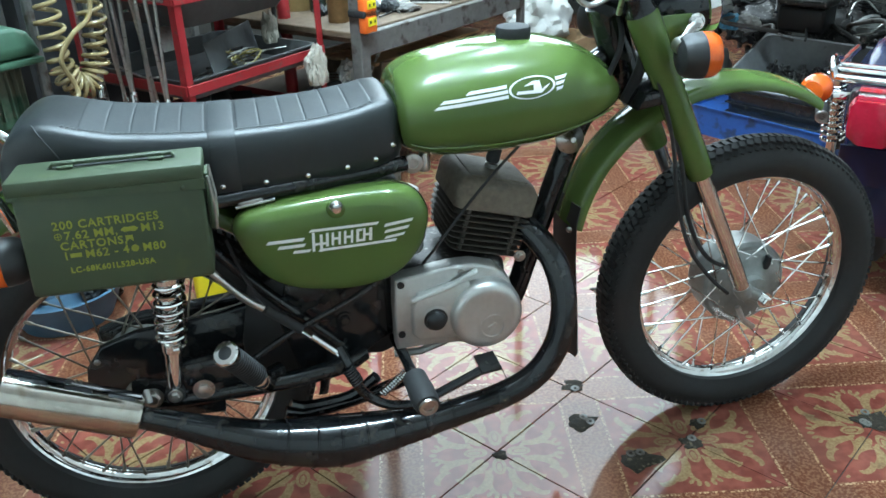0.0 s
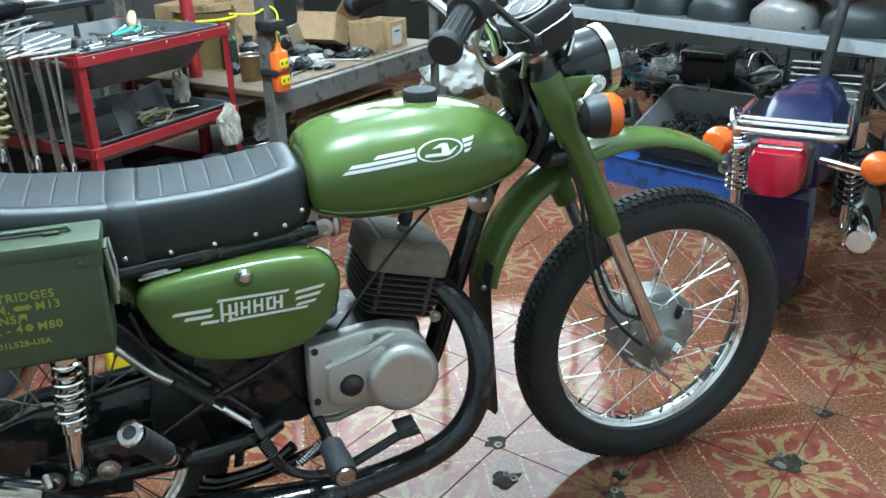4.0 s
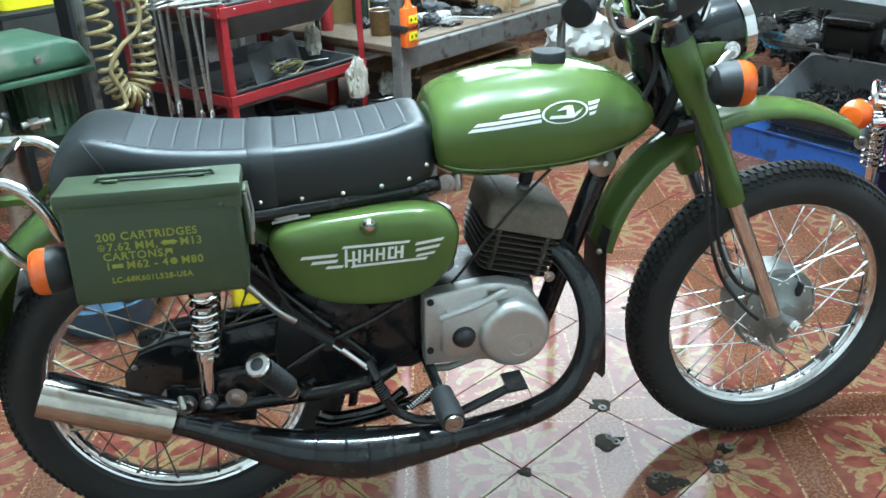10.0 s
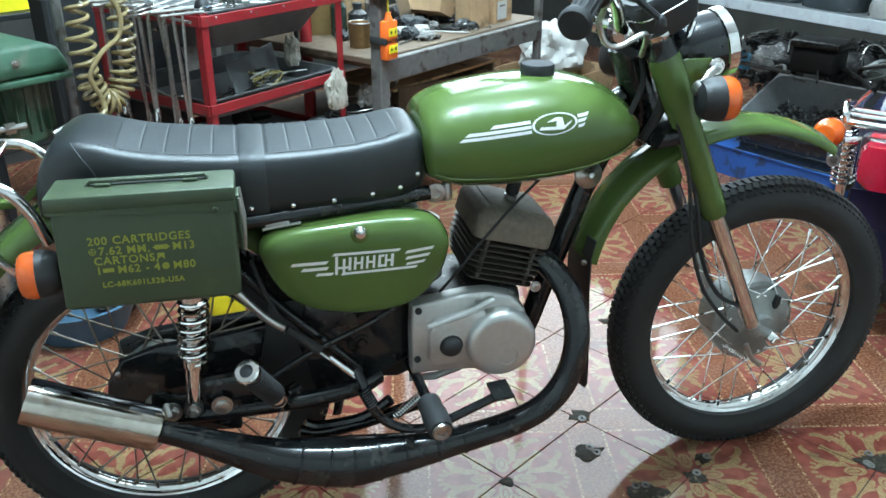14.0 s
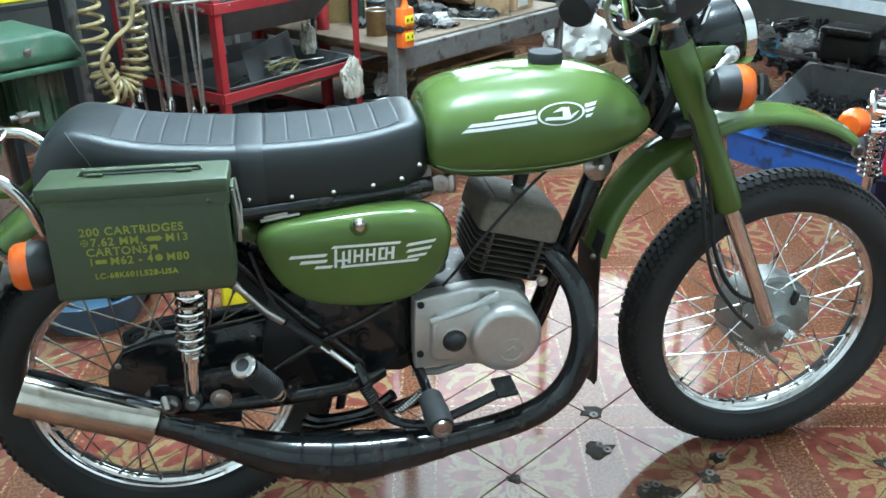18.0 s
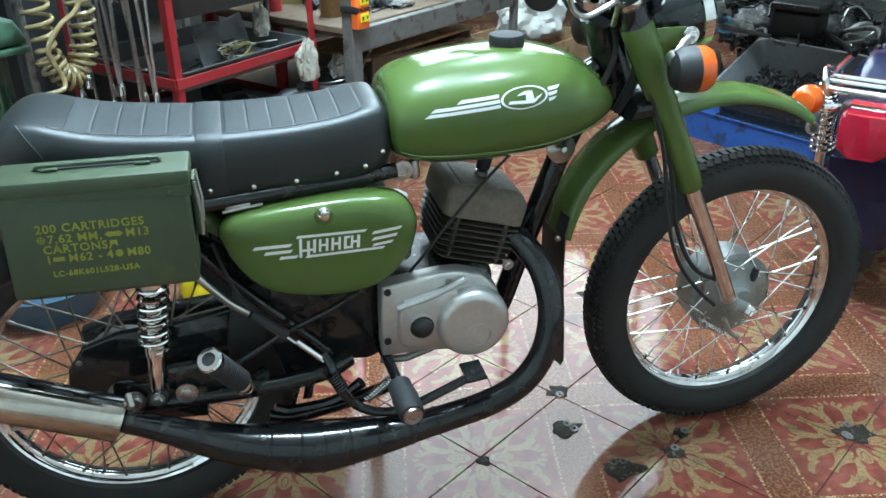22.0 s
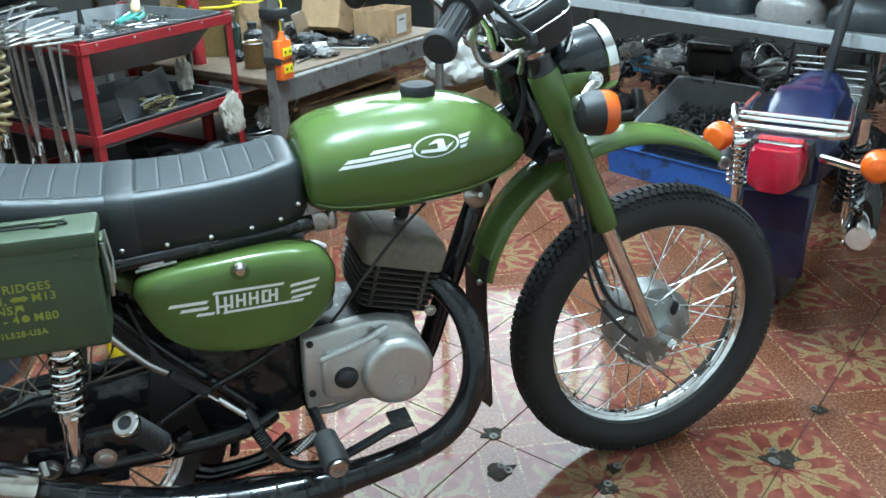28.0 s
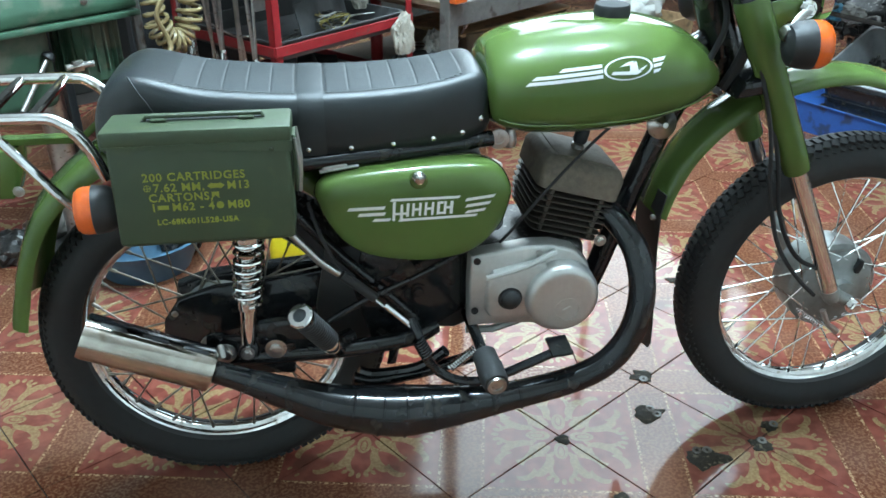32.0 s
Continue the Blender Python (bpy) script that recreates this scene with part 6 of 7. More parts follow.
fx = thing("red_pipe", "slim red pipe standing behind the cart", "pipe", at=rp(1.45, 1.02, 0.0))
part("pipe_body", lathe([(0.020, 0.0), (0.022, 0.02), (0.022, 0.98), (0.018, 1.0), (0.010, 1.01)], 24), RED, fx)
part("pipe_hose", tube([(-0.018, -0.012, 0.80), (-0.075, -0.04, 0.72), (-0.08, -0.04, 0.60), (-0.05, -0.04, 0.50)], 0.008, 8, per=4), RUBBER, fx)

# coiled air hose hanging in a loop
hose = thing("air_hose", "coiled translucent amber air hose hanging in a loop", "air hose", at=rp(0, 0, 0))
path = smooth_path([(0.505, 0.80, 1.15), (0.490, 0.80, 0.98), (0.476, 0.80, 0.86), (0.474, 0.80, 0.74), (0.486, 0.80, 0.650), (0.524, 0.80, 0.612), (0.564, 0.80, 0.640), (0.585, 0.80, 0.72), (0.590, 0.80, 0.82), (0.582, 0.80, 0.95), (0.575, 0.80, 1.15)], 40)
pts = []
turns = 34
for i, p in enumerate(path):
    q = path[min(i + 1, len(path) - 1)] - path[max(i - 1, 0)]
    d = Vector(q).normalized()
    up = Vector((0, 1, 0))
    side = d.cross(up).normalized()
    a = 2 * math.pi * turns * i / len(path)
    r = 0.029 + 0.004 * math.sin(i * 0.13)
    pts.append(Vector(p) + r * (math.cos(a) * up + math.sin(a) * side) + d * 0.0)
part("hose_coil", tube(pts, 0.0060, 8), HOSE, hose)
part("hose_tail", tube([(0.50, 0.78, 1.10), (0.52, 0.75, 0.93), (0.555, 0.74, 0.85), (0.545, 0.74, 0.79), (0.49, 0.74, 0.755), (0.455, 0.75, 0.70), (0.475, 0.75, 0.64), (0.47, 0.74, 0.605), (0.41, 0.74, 0.600), (0.37, 0.75, 0.585)], 0.0065, 8, per=8), HOSE, hose)
part("hose_fitting", rod((0.372, 0.75, 0.586), (0.335, 0.755, 0.575), 0.011, 10), STEEL, hose)
part("hose_hook", tube([(0.51, 0.80, 1.12), (0.51, 0.86, 1.16), (0.51, 0.95, 1.16)], 0.008, 8), STEEL, hose)
part("hook_stand", rod((0.51, 0.96, 0.0), (0.51, 0.96, 1.20), 0.014, 10), DARKSTEEL, hose)

# green bench machine with a finned motor
mc = thing("bench_drill", "green enamelled bench drill with pulley cover and finned motor", "machine", at=rp(0.315, 1.0, 0))
hood = [(-0.42, 0.690), (-0.42, 0.742), (-0.36, 0.772), (0.105, 0.774), (0.140, 0.758), (0.158, 0.728), (0.160, 0.696)]
part("pulley_cover", slab(hood, -0.12, 0.12, 0.012), MACHINE, mc, "long green pulley cover")
part("cover_lip", block((0.59, 0.252, 0.016), Matrix.Translation((-0.130, 0, 0.684)), 0.004, 2), MACHINE, mc)
part("head_casting", block((0.20, 0.15, 0.22), Matrix.Translation((-0.16, 0.0, 0.58)), 0.03, 3), MACHINE, mc)
part("motor", lathe([(0.06, 0.50), (0.072, 0.51), (0.075, 0.53), (0.075, 0.66), (0.06, 0.68)], 28, Matrix.Translation((0.070, 0.02, 0.0))), MACHINE, mc)
for k in range(18):
    a = 2 * math.pi * k / 18
    part("motor_fin", block((0.016, 0.004, 0.125), Matrix.Translation((0.070, 0.02, 0.595)) @ Matrix.Rotation(a, 4, "Z") @ Matrix.Translation((0.080, 0, 0)), 0.001, 1), MACHINE, mc)
part("feed_lever", rod((-0.09, -0.09, 0.60), (-0.19, -0.13, 0.50), 0.007, 10), STEEL, mc)
part("lever_knob", dome((-0.085, -0.088, 0.605), (0.7, 0, 0.7), 0.017, 0.018), BLACKMAT, mc)
part("clamp_bolt", rod((-0.05, -0.10, 0.575), (0.02, -0.11, 0.575), 0.008, 10), STEEL, mc)
part("clamp_wing", block((0.03, 0.012, 0.03), Matrix.Translation((-0.02, -0.105, 0.575)), 0.004, 2), STEEL, mc)
part("cover_screw", bolt((0.02, -0.121, 0.735), (0, -1, 0), 0.007, 0.006), STEEL, mc)
part("column", rod((-0.05, 0.04, 0.0), (-0.05, 0.04, 0.52), 0.035, 20), STEEL, mc)
part("base", block((0.30, 0.22, 0.035), Matrix.Translation((-0.05, 0.06, 0.0175)), 0.008, 2), OILY, mc)
yb = thing("yellow_crate", "bright yellow slotted plastic crate", "crate", at=rp(0.815, 1.849, 0.722))
part("crate_body", tub(0.36, 0.22, 0.20, taper=0.92), YELLOW, yb)
for k in range(7):
    part("crate_slot", block((0.014, 0.003, 0.09), Matrix.Translation((-0.13 + 0.043 * k, -0.1085, 0.11)), 0.001, 1), BLACKMAT, yb)
st_ = thing("crate_stand", "dark steel stand under the yellow crate", "stand", at=rp(0.815, 1.849, -0.040))
part("stand_top", block((0.45, 0.30, 0.02), Matrix.Translation((0, 0, 0.75)), 0.003, 1), BLACKMAT, st_)
for x in (-0.2, 0.2):
    part("stand_leg", block((0.03, 0.25, 0.70), Matrix.Translation((x, 0, 0.390)), 0.003, 1), BLACKMAT, st_)

for k in range(7):
    lump = part("scrap_casting", crumple(0.14 + 0.02 * (k % 3), 0.10, 0.09 + 0.02 * (k % 2), 210.0 + k, rough=0.3), (OILY, STEEL, DARKSTEEL)[k % 3])
    tagged(lump, "grimy scrap casting lying on the floor by the machine", "scrap part", "scrap by the machine").matrix_world = pose(-0.62 + 0.075 * k, 0.95 + 0.10 * (k % 3), 0.0, 0, 0, 50 * k)
osl = thing("old_silencer", "old black silencer lying on the stand behind the cart", "silencer", at=rp(0.94, 1.36, 0.0))
part("silencer_shell", tube([(-0.22, 0.02, 0.845, 0.028), (-0.12, 0.03, 0.855, 0.036), (0.10, 0.04, 0.870, 0.036), (0.16, 0.04, 0.874, 0.022)], 0.03, 18, per=4), BLACK, osl)
part("silencer_stub", tube([(0.15, 0.04, 0.874), (0.24, 0.05, 0.872), (0.30, 0.07, 0.860)], 0.016, 12, per=4), STEEL, osl)
part("silencer_rest", block((0.50, 0.10, 0.81), Matrix.Translation((0.0, 0.06, 0.405)), 0.01, 1), BLACKMAT, osl)
rack_ = thing("back_rack", "low dark steel rack standing behind the cart", "rack", at=rp(1.28, 1.50, 0.0))
part("rack_top", block((0.46, 0.22, 0.020), Matrix.Translation((0, 0, 0.850)), 0.003, 1), BLACKMAT, rack_)
for x in (-0.21, 0.21):
    for y in (-0.09, 0.09):
        part("rack_leg", block((0.025, 0.025, 0.84), Matrix.Translation((x, y, 0.42)), 0.003, 1), DARKSTEEL, rack_)
CLEARBLUE = material("pale_blue_plastic_bottle", (0.22, 0.34, 0.48), 0.2, vary=0.15, scale=20, coat=0.4)
for k in range(3):
    bb = thing("water_bottle", "pale blue plastic bottle lying behind the cart", "bottle", "bottles behind the cart", at=rp(1.17 + 0.11 * k, 1.50, 0.86, 10 * k))
    part("bottle_body", lathe([(0.030, 0), (0.034, 0.01), (0.034, 0.05), (0.031, 0.055), (0.034, 0.06), (0.034, 0.11), (0.015, 0.14), (0.013, 0.16)], 20), CLEARBLUE, bb)
    part("bottle_cap", lathe([(0.015, 0.155), (0.015, 0.172), (0.012, 0.174)], 14), WHITE, bb)

# bench with shelves along the back wall
bench = thing("workbench", "dark steel workbench with wooden shelves", "workbench", at=rp(1.40, 0.62, 0))
for x in (0.0, 0.97):
    for y in (0.0, 0.70):
        part("bench_post", block((0.045 if x == 0 else 0.028, 0.045 if x == 0 else 0.028, 1.55), Matrix.Translation((x, y, 0.775)), 0.003, 1), DARKSTEEL, bench)
part("front_beam", block((0.94, 0.030, 0.075), Matrix.Translation((0.487, -0.005, 0.560)), 0.003, 1), DARKSTEEL, bench)
part("bench_top", block((1.03, 0.70, 0.022), Matrix.Translation((0.492, 0.365, 0.592)), 0.003, 1), WOOD, bench)
part("lower_shelf", block((0.99, 0.68, 0.02), Matrix.Translation((0.485, 0.36, 0.30)), 0.003, 1), WOOD, bench)
part("side_brace", block((0.018, 0.70, 0.03), Matrix.Translation((0.0, 0.35, 0.58)), 0.002, 1), WOOD, bench)

strip = thing("power_strip", "orange power strip taped to the bench post", "power strip", at=rp(1.40, 0.580, 0.605))
part("strip_body", block((0.058, 0.030, 0.125), Matrix.Translation((0, 0, 0.0625)), 0.006, 2), STRIPORANGE, strip)
for z in (0.035, 0.088):
    part("socket_plate", block((0.040, 0.003, 0.026), Matrix.Translation((0.004, -0.016, z)), 0.001, 1), YELLOW, strip)
    for x in (-0.006, 0.014):
        part("socket_hole", block((0.006, 0.002, 0.009), Matrix.Translation((x, -0.018, z)), 0.0005, 1), BLACKMAT, strip)
for z, h in ((0.0605, 0.022), (0.205, 0.030)):
    part("black_tape", block((0.062, 0.070, h), Matrix.Translation((-0.003, 0.020, z)), 0.004, 2), RUBBER, strip)
part("cord_boot", lathe([(0.016, 0), (0.010, 0.014), (0.009, 0.026)], 14, Matrix.Translation((0, 0, 0.124))), STRIPORANGE, strip)
part("power_cord", tube([(0, 0, 0.145), (-0.004, -0.004, 0.19), (0.010, -0.002, 0.235), (0.0, 0.02, 0.26), (-0.06, 0.03, 0.245), (-0.14, 0.05, 0.255)], 0.003, 8, per=5), YELLOW, strip)

can = thing("tin_can", "rusty brown open tin can on the bench", "can", at=rp(1.50, 0.80, 0.603) @ Matrix.Diagonal((0.8, 0.8, 0.8, 1)))
part("can_body", lathe([(0.046, 0.0), (0.048, 0.004), (0.048, 0.10), (0.050, 0.104), (0.048, 0.106), (0.045, 0.104), (0.044, 0.02)], 28), material("rusty_tin", (0.22, 0.125, 0.05), 0.5, 0.4, vary=0.3, scale=30), can)
part("can_rim", lathe([(0.049, 0.102), (0.0515, 0.105), (0.049, 0.108), (0.047, 0.105)], 28, close=True), STEEL, can)
bk = thing("plastic_bucket", "brown plastic bucket at the back of the bench", "bucket", at=rp(1.62, 1.12, 0.603))
part("bucket_body", lathe([(0.085, 0), (0.11, 0.20), (0.115, 0.205), (0.108, 0.205), (0.083, 0.01)], 28), material("ochre_plastic", (0.17, 0.11, 0.04), 0.45, vary=0.2), bk)
part("bucket_band", lathe([(0.112, 0.17), (0.114, 0.175), (0.112, 0.18)], 28, close=False, cap=False), YELLOW, bk)


def carton(m, lx, ly, h, label, flap=True, mat=CARD):
    b = thing("cardboard_box", label, "cardboard box", "cartons on the bench", at=m)
    t = 0.004
    part("box_wall", block((lx, t, h), Matrix.Translation((0, -ly / 2, h / 2)), 0.0012, 1), mat, b)
    part("box_wall", block((lx, t, h), Matrix.Translation((0, ly / 2, h / 2)), 0.0012, 1), mat, b)
    part("box_wall", block((t, ly - t, h), Matrix.Translation((-lx / 2, 0, h / 2)), 0.0012, 1), mat, b)
    part("box_wall", block((t, ly - t, h), Matrix.Translation((lx / 2, 0, h / 2)), 0.0012, 1), mat, b)
    part("box_floor", block((lx, ly, t), Matrix.Translation((0, 0, t / 2))), mat, b)
    if flap:
        part("box_flap", block((lx * 0.96, ly * 0.5, 0.003), Matrix.Translation((0, -ly / 2, h)) @ Matrix.Rotation(radians(-62), 4, "X") @ Matrix.Translation((0, -ly * 0.25, 0)), 0.001, 1), mat, b)
        part("box_flap", block((ly * 0.45, ly * 0.9, 0.003), Matrix.Translation((lx / 2, 0, h)) @ Matrix.Rotation(radians(40), 4, "Y") @ Matrix.Translation((ly * 0.22, 0, 0)), 0.001, 1), mat, b)
    return b


carton(rp(2.02, 0.90, 0.632, 12, -0) @ Matrix.Rotation(radians(20), 4, "Y"), 0.19, 0.16, 0.105, "battered open brown cardboard box tipped on the bench")
carton(rp(2.04, 0.715, 0.603, -6), 0.100, 0.08, 0.125, "torn brown cardboard box on the bench", False)
w_ = carton(rp(2.215, 0.755, 0.603, 4), 0.125, 0.13, 0.105, "cardboard box with a white printed label", False)
part("box_label", block((0.070, 0.002, 0.070), Matrix.Translation((-0.018, -0.0685, 0.048)), 0.0005, 1), PAPER, w_)
part("label_bar", block((0.04, 0.001, 0.006), Matrix.Translation((-0.018, -0.0700, 0.065))), BLACKMAT, w_)
carton(rp(1.72, 1.20, 0.603, 8), 0.34, 0.22, 0.22, "large brown cardboard box at the back of the bench", False)
carton(rp(2.80, 0.80, 0.0, -4), 0.46, 0.40, 0.30, "large brown cardboard box standing beside the bench", False)
for k, (u, v, a, L_) in enumerate(((1.72, 0.80, 20, 0.10), (1.81, 0.78, 35, 0.08))):
    p_ = part("paper_scrap", crumple(L_, 0.06, 0.035, 12.0 + k), PAPER)
    tagged(p_, "crumpled white paper lying on the bench", "paper", "paper on the bench").matrix_world = rp(u, v, 0.603, a)
for k in range(9):
    b = part("machine_part", crumple(rnd.uniform(0.06, 0.13), rnd.uniform(0.05, 0.09), rnd.uniform(0.03, 0.07), 30.0 + k, rough=0.25), OILY if k % 3 else BLACKMAT)
    tagged(b, "dark oily machine part lying on the bench", "machine part", "dark parts on the bench").matrix_world = rp(1.62 + 0.075 * k, 0.86 + 0.10 * (k % 3), 0.603, 40 * k)
plate = part("metal_plate", block((0.12, 0.004, 0.13), None, 0.001, 1), STEEL)
tagged(plate, "grey metal plate leaning on the bench", "metal plate").matrix_world = rp(1.86, 0.90, 0.665, 20, -16)
for k in range(3):
    spanner(rp(2.02 + 0.05 * k, 0.70, 0.607, 15 + 12 * k), 0.14, 0.008, CHROME if k else STEEL, "steel tool lying on the bench")
rd = part("red_tool", block((0.07, 0.018, 0.014), None, 0.005, 2), REDCRATE)
tagged(rd, "small red-handled tool on the bench", "tool").matrix_world = rp(2.05, 0.70, 0.612, 8)
# more clutter along the bench
BOTTLE = material("dark_green_bottle", (0.02, 0.035, 0.025), 0.2, vary=0.2, coat=0.4)
for k, (u, v, h, r, mat) in enumerate(((1.60, 1.00, 0.16, 0.030, BOTTLE), (1.68, 0.98, 0.11, 0.036, OILY), (1.86, 1.05, 0.13, 0.045, DARKSTEEL))):
    jar = thing("bottle", "small dark workshop bottle standing on the bench", "bottle", "bottles on the bench", at=rp(u, v, 0.603))
    part("bottle_body", lathe([(r * 0.9, 0), (r, 0.006), (r, h * 0.66), (r * 0.45, h * 0.80), (r * 0.42, h * 0.9)], 20), mat, jar)
    part("bottle_cap", lathe([(r * 0.5, h * 0.88), (r * 0.5, h), (r * 0.3, h * 1.02)], 14), BLACKMAT if k % 2 else STEEL, jar)
for k in range(16):
    u, v = 1.52 + 0.038 * k, 0.70 + 0.05 * ((k * 5) % 6)
    mp_ = part("machine_part", crumple(rnd.uniform(0.05, 0.10), rnd.uniform(0.03, 0.07), rnd.uniform(0.02, 0.05), 130.0 + k, rough=0.3), (OILY, BLACKMAT, DARKSTEEL, OILY)[k % 4])
    tagged(mp_, "dark oily machine part lying on the bench", "machine part", "dark parts on the bench").matrix_world = rp(u, v, 0.603, 57 * k)
for k in range(7):
    rd_ = part("steel_rod", rod((-0.06 - 0.01 * k, 0, 0), (0.07, 0, 0), 0.003 + 0.0007 * (k % 3), 8), STEEL if k % 2 else OILY)
    tagged(rd_, "loose steel rod lying on the bench", "rod", "rods on the bench").matrix_world = rp(1.66 + 0.075 * k, 0.72 + 0.02 * (k % 3), 0.608, 12 + 35 * k)
# a heap of hand tools in the upper tray
for k in range(9):
    spanner(rp(0.93 + 0.035 * k, 0.84 + 0.02 * (k % 4), 0.800 + 0.006 * (k % 4), -20 + 41 * k, 6 - 3 * (k % 5)), 0.11 + 0.015 * (k % 3), 0.007 + 0.001 * (k % 3), CHROME if k % 3 else STEEL)
ratch = thing("ratchet", "steel ratchet handle lying in the tray", "ratchet", "loose tools in the tray", at=rp(1.02, 0.90, 0.806, 32))
part("ratchet_handle", rod((0, 0, 0), (0.17, 0, 0.01), 0.007, 12), CHROME, ratch)
part("ratchet_head", lathe([(0.012, -0.008), (0.017, -0.006), (0.017, 0.008), (0.012, 0.010)], 18, Matrix.Translation((-0.012, 0, 0))), STEEL, ratch)
# wooden crate on the lower shelf
wc = thing("wooden_crate", "oil-stained wooden crate under the bench", "crate", at=rp(1.93, 0.90, 0.31))
for y in (-0.16, 0.16):
    part("crate_board", block((0.62, 0.016, 0.10), Matrix.Translation((0, y, 0.06)) @ Matrix.Rotation(radians(4), 4, "Y"), 0.003, 1), WOOD, wc)
for x in (-0.30, 0.30):
    part("crate_board", block((0.016, 0.32, 0.11), Matrix.Translation((x, 0, 0.06)), 0.003, 1), WOOD, wc)
for k in range(4):
    part("crate_lid_board", block((0.66, 0.078, 0.012), Matrix.Translation((0, -0.12 + 0.082 * k, 0.125 + 0.002 * (k % 2))), 0.003, 1), CARD, wc)
sk = part("paper_sack", crumple(0.36, 0.26, 0.24, 40.0, rough=0.25), PAPER)
tagged(sk, "white and orange paper sack lying on a cardboard box", "sack").matrix_world = rp(2.80, 0.80, 0.285, 10)
part("sack_band", block((0.12, 0.004, 0.035), Matrix.Translation((-0.02, -0.115, 0.08)), 0.001, 1), STRIPORANGE, sk)
cb_ = part("torn_carton", crumple(0.26, 0.16, 0.09, 44.0, rough=0.3), CARD)
tagged(cb_, "torn brown carton lying on the lower shelf", "carton").matrix_world = rp(2.22, 0.74, 0.31, -15)

# wall shelf with spare seats, on the other wall
SH = rp(2.74, 0.28, 0.72, -20) 
shelf = thing("metal_shelf", "grey metal shelf loaded with spare motorcycle seats", "shelf", at=SH)
part("shelf_board", block((0.50, 2.30, 0.010), Matrix.Translation((0.25, -0.90, -0.005)), 0.001, 1), TRAY, shelf)
part("shelf_edge", block((0.006, 2.30, 0.040), Matrix.Translation((0.0, -0.90, -0.018)), 0.001, 1), LIGHTTRAY, shelf)
for y in (0.2, -2.0):
    part("shelf_post", block((0.03, 0.03, 1.7), Matrix.Translation((0.46, y, 0.12)), 0.002, 1), DARKSTEEL, shelf)
FILM = material("dusty_plastic_film", (0.16, 0.15, 0.14), 0.3, vary=0.3, scale=30, bump=0.4, bump_scale=120)
LABSEAT = "spare black vinyl motorcycle seat stored on the shelf"
for k in range(6):
    s_ = thing("spare_saddle", LABSEAT if k != 4 else "spare seat wrapped in dusty plastic film", "motorcycle seat", "seats on the shelf", at=SH @ Matrix.Translation((0.16, 0.02 - 0.255 * k, 0.0)) @ Matrix.Rotation(radians(88 + 6 * (k % 3)), 4, "Z"))
    rings = []
    for x, w, h in ((-0.115, 0.05, 0.045), (-0.10, 0.09, 0.075), (-0.05, 0.11, 0.095), (0.0, 0.115, 0.10), (0.06, 0.11, 0.09), (0.10, 0.09, 0.06), (0.115, 0.05, 0.035)):
        rings.append([(x, -w, 0.0), (x, -w, h * 0.55), (x, -w * 0.85, h * 0.85), (x, -w * 0.5, h), (x, 0, h * 1.03), (x, w * 0.5, h), (x, w * 0.85, h * 0.85), (x, w, h * 0.55), (x, w, 0.0)])
    part("seat_pad", loft(rings), VINYL if k != 4 else FILM, s_, smooth=60)
    part("seat_base", block((0.20, 0.19, 0.014), Matrix.Translation((0, 0, 0.007)), 0.004, 1), BLACKMAT, s_)
    for x in (-0.07, 0.0, 0.07):
        part("seat_rivet", dome((x, -0.114, 0.03), (0, -1, 0), 0.005, 0.004), CHROME, s_)
for k, y in enumerate((-0.55, -1.05)):
    rc = thing("red_crate", "orange-red slotted plastic crate on top of the seats", "crate", "red crates on the shelf", at=SH @ Matrix.Translation((0.22, y, 0.105)) @ Matrix.Rotation(radians(90), 4, "Z"))
    part("crate_body", tub(0.42, 0.30, 0.16, taper=0.94), REDCRATE, rc)
    for i in range(9):
        for j in range(2):
            part("crate_slot", block((0.014, 0.003, 0.035), Matrix.Translation((-0.16 + 0.04 * i, 0.1465, 0.05 + 0.05 * j)), 0.001, 1), PAPER, rc)

sb_ = part("snack_bag", crumple(0.12, 0.05, 0.14, 91.0, rough=0.2), REDCRATE)
tagged(sb_, "red and yellow snack bag on the shelf's end", "bag").matrix_world = SH @ Matrix.Translation((0.06, 0.18, 0.0)) @ Matrix.Rotation(radians(60), 4, "Z")
part("bag_band", block((0.05, 0.004, 0.05), Matrix.Translation((0.0, -0.026, 0.08)), 0.001, 1), YELLOW, sb_)

# blue crate with a grey tray of chains on it
bc = thing("blue_crate", "blue plastic crate standing on the tiles", "crate", at=rp(2.844, -0.335, 0, 76))
part("crate_body", tub(0.62, 0.42, 0.125, taper=0.95, rim=0.020), BLUE, bc)
for z in (0.095,):
    part("crate_rib", block((0.594 + 0.19 * z, 0.402 + 0.13 * z, 0.006), Matrix.Translation((0, 0, z)), 0.002, 1), BLUE, bc)
bt2 = thing("black_tray", "shallow black plastic tray lying in the blue crate", "tray", at=rp(2.822, -0.411, 0.050, 78))
part("tray_shell", tub(0.50, 0.30, 0.150, taper=0.94, rim=0.016), BLACK, bt2)
for z in (0.055, 0.095, 0.125):
    part("tray_bead", block((0.490 + 0.1 * z, 0.286 + 0.1 * z, 0.006), Matrix.Translation((0, 0, z)), 0.002, 1), BLACK, bt2)
TILT = rp(2.87, -0.44, 0.276, 80) @ Matrix.Rotation(radians(-20), 4, "X") @ Matrix.Translation((0, 0, -0.140))
gt = thing("grey_parts_tray", "tilted grey plastic tray full of chains and small parts", "tray", at=TILT)
part("tray_body", tub(0.62, 0.385, 0.150, taper=0.92, rim=0.014), LIGHTTRAY, gt)
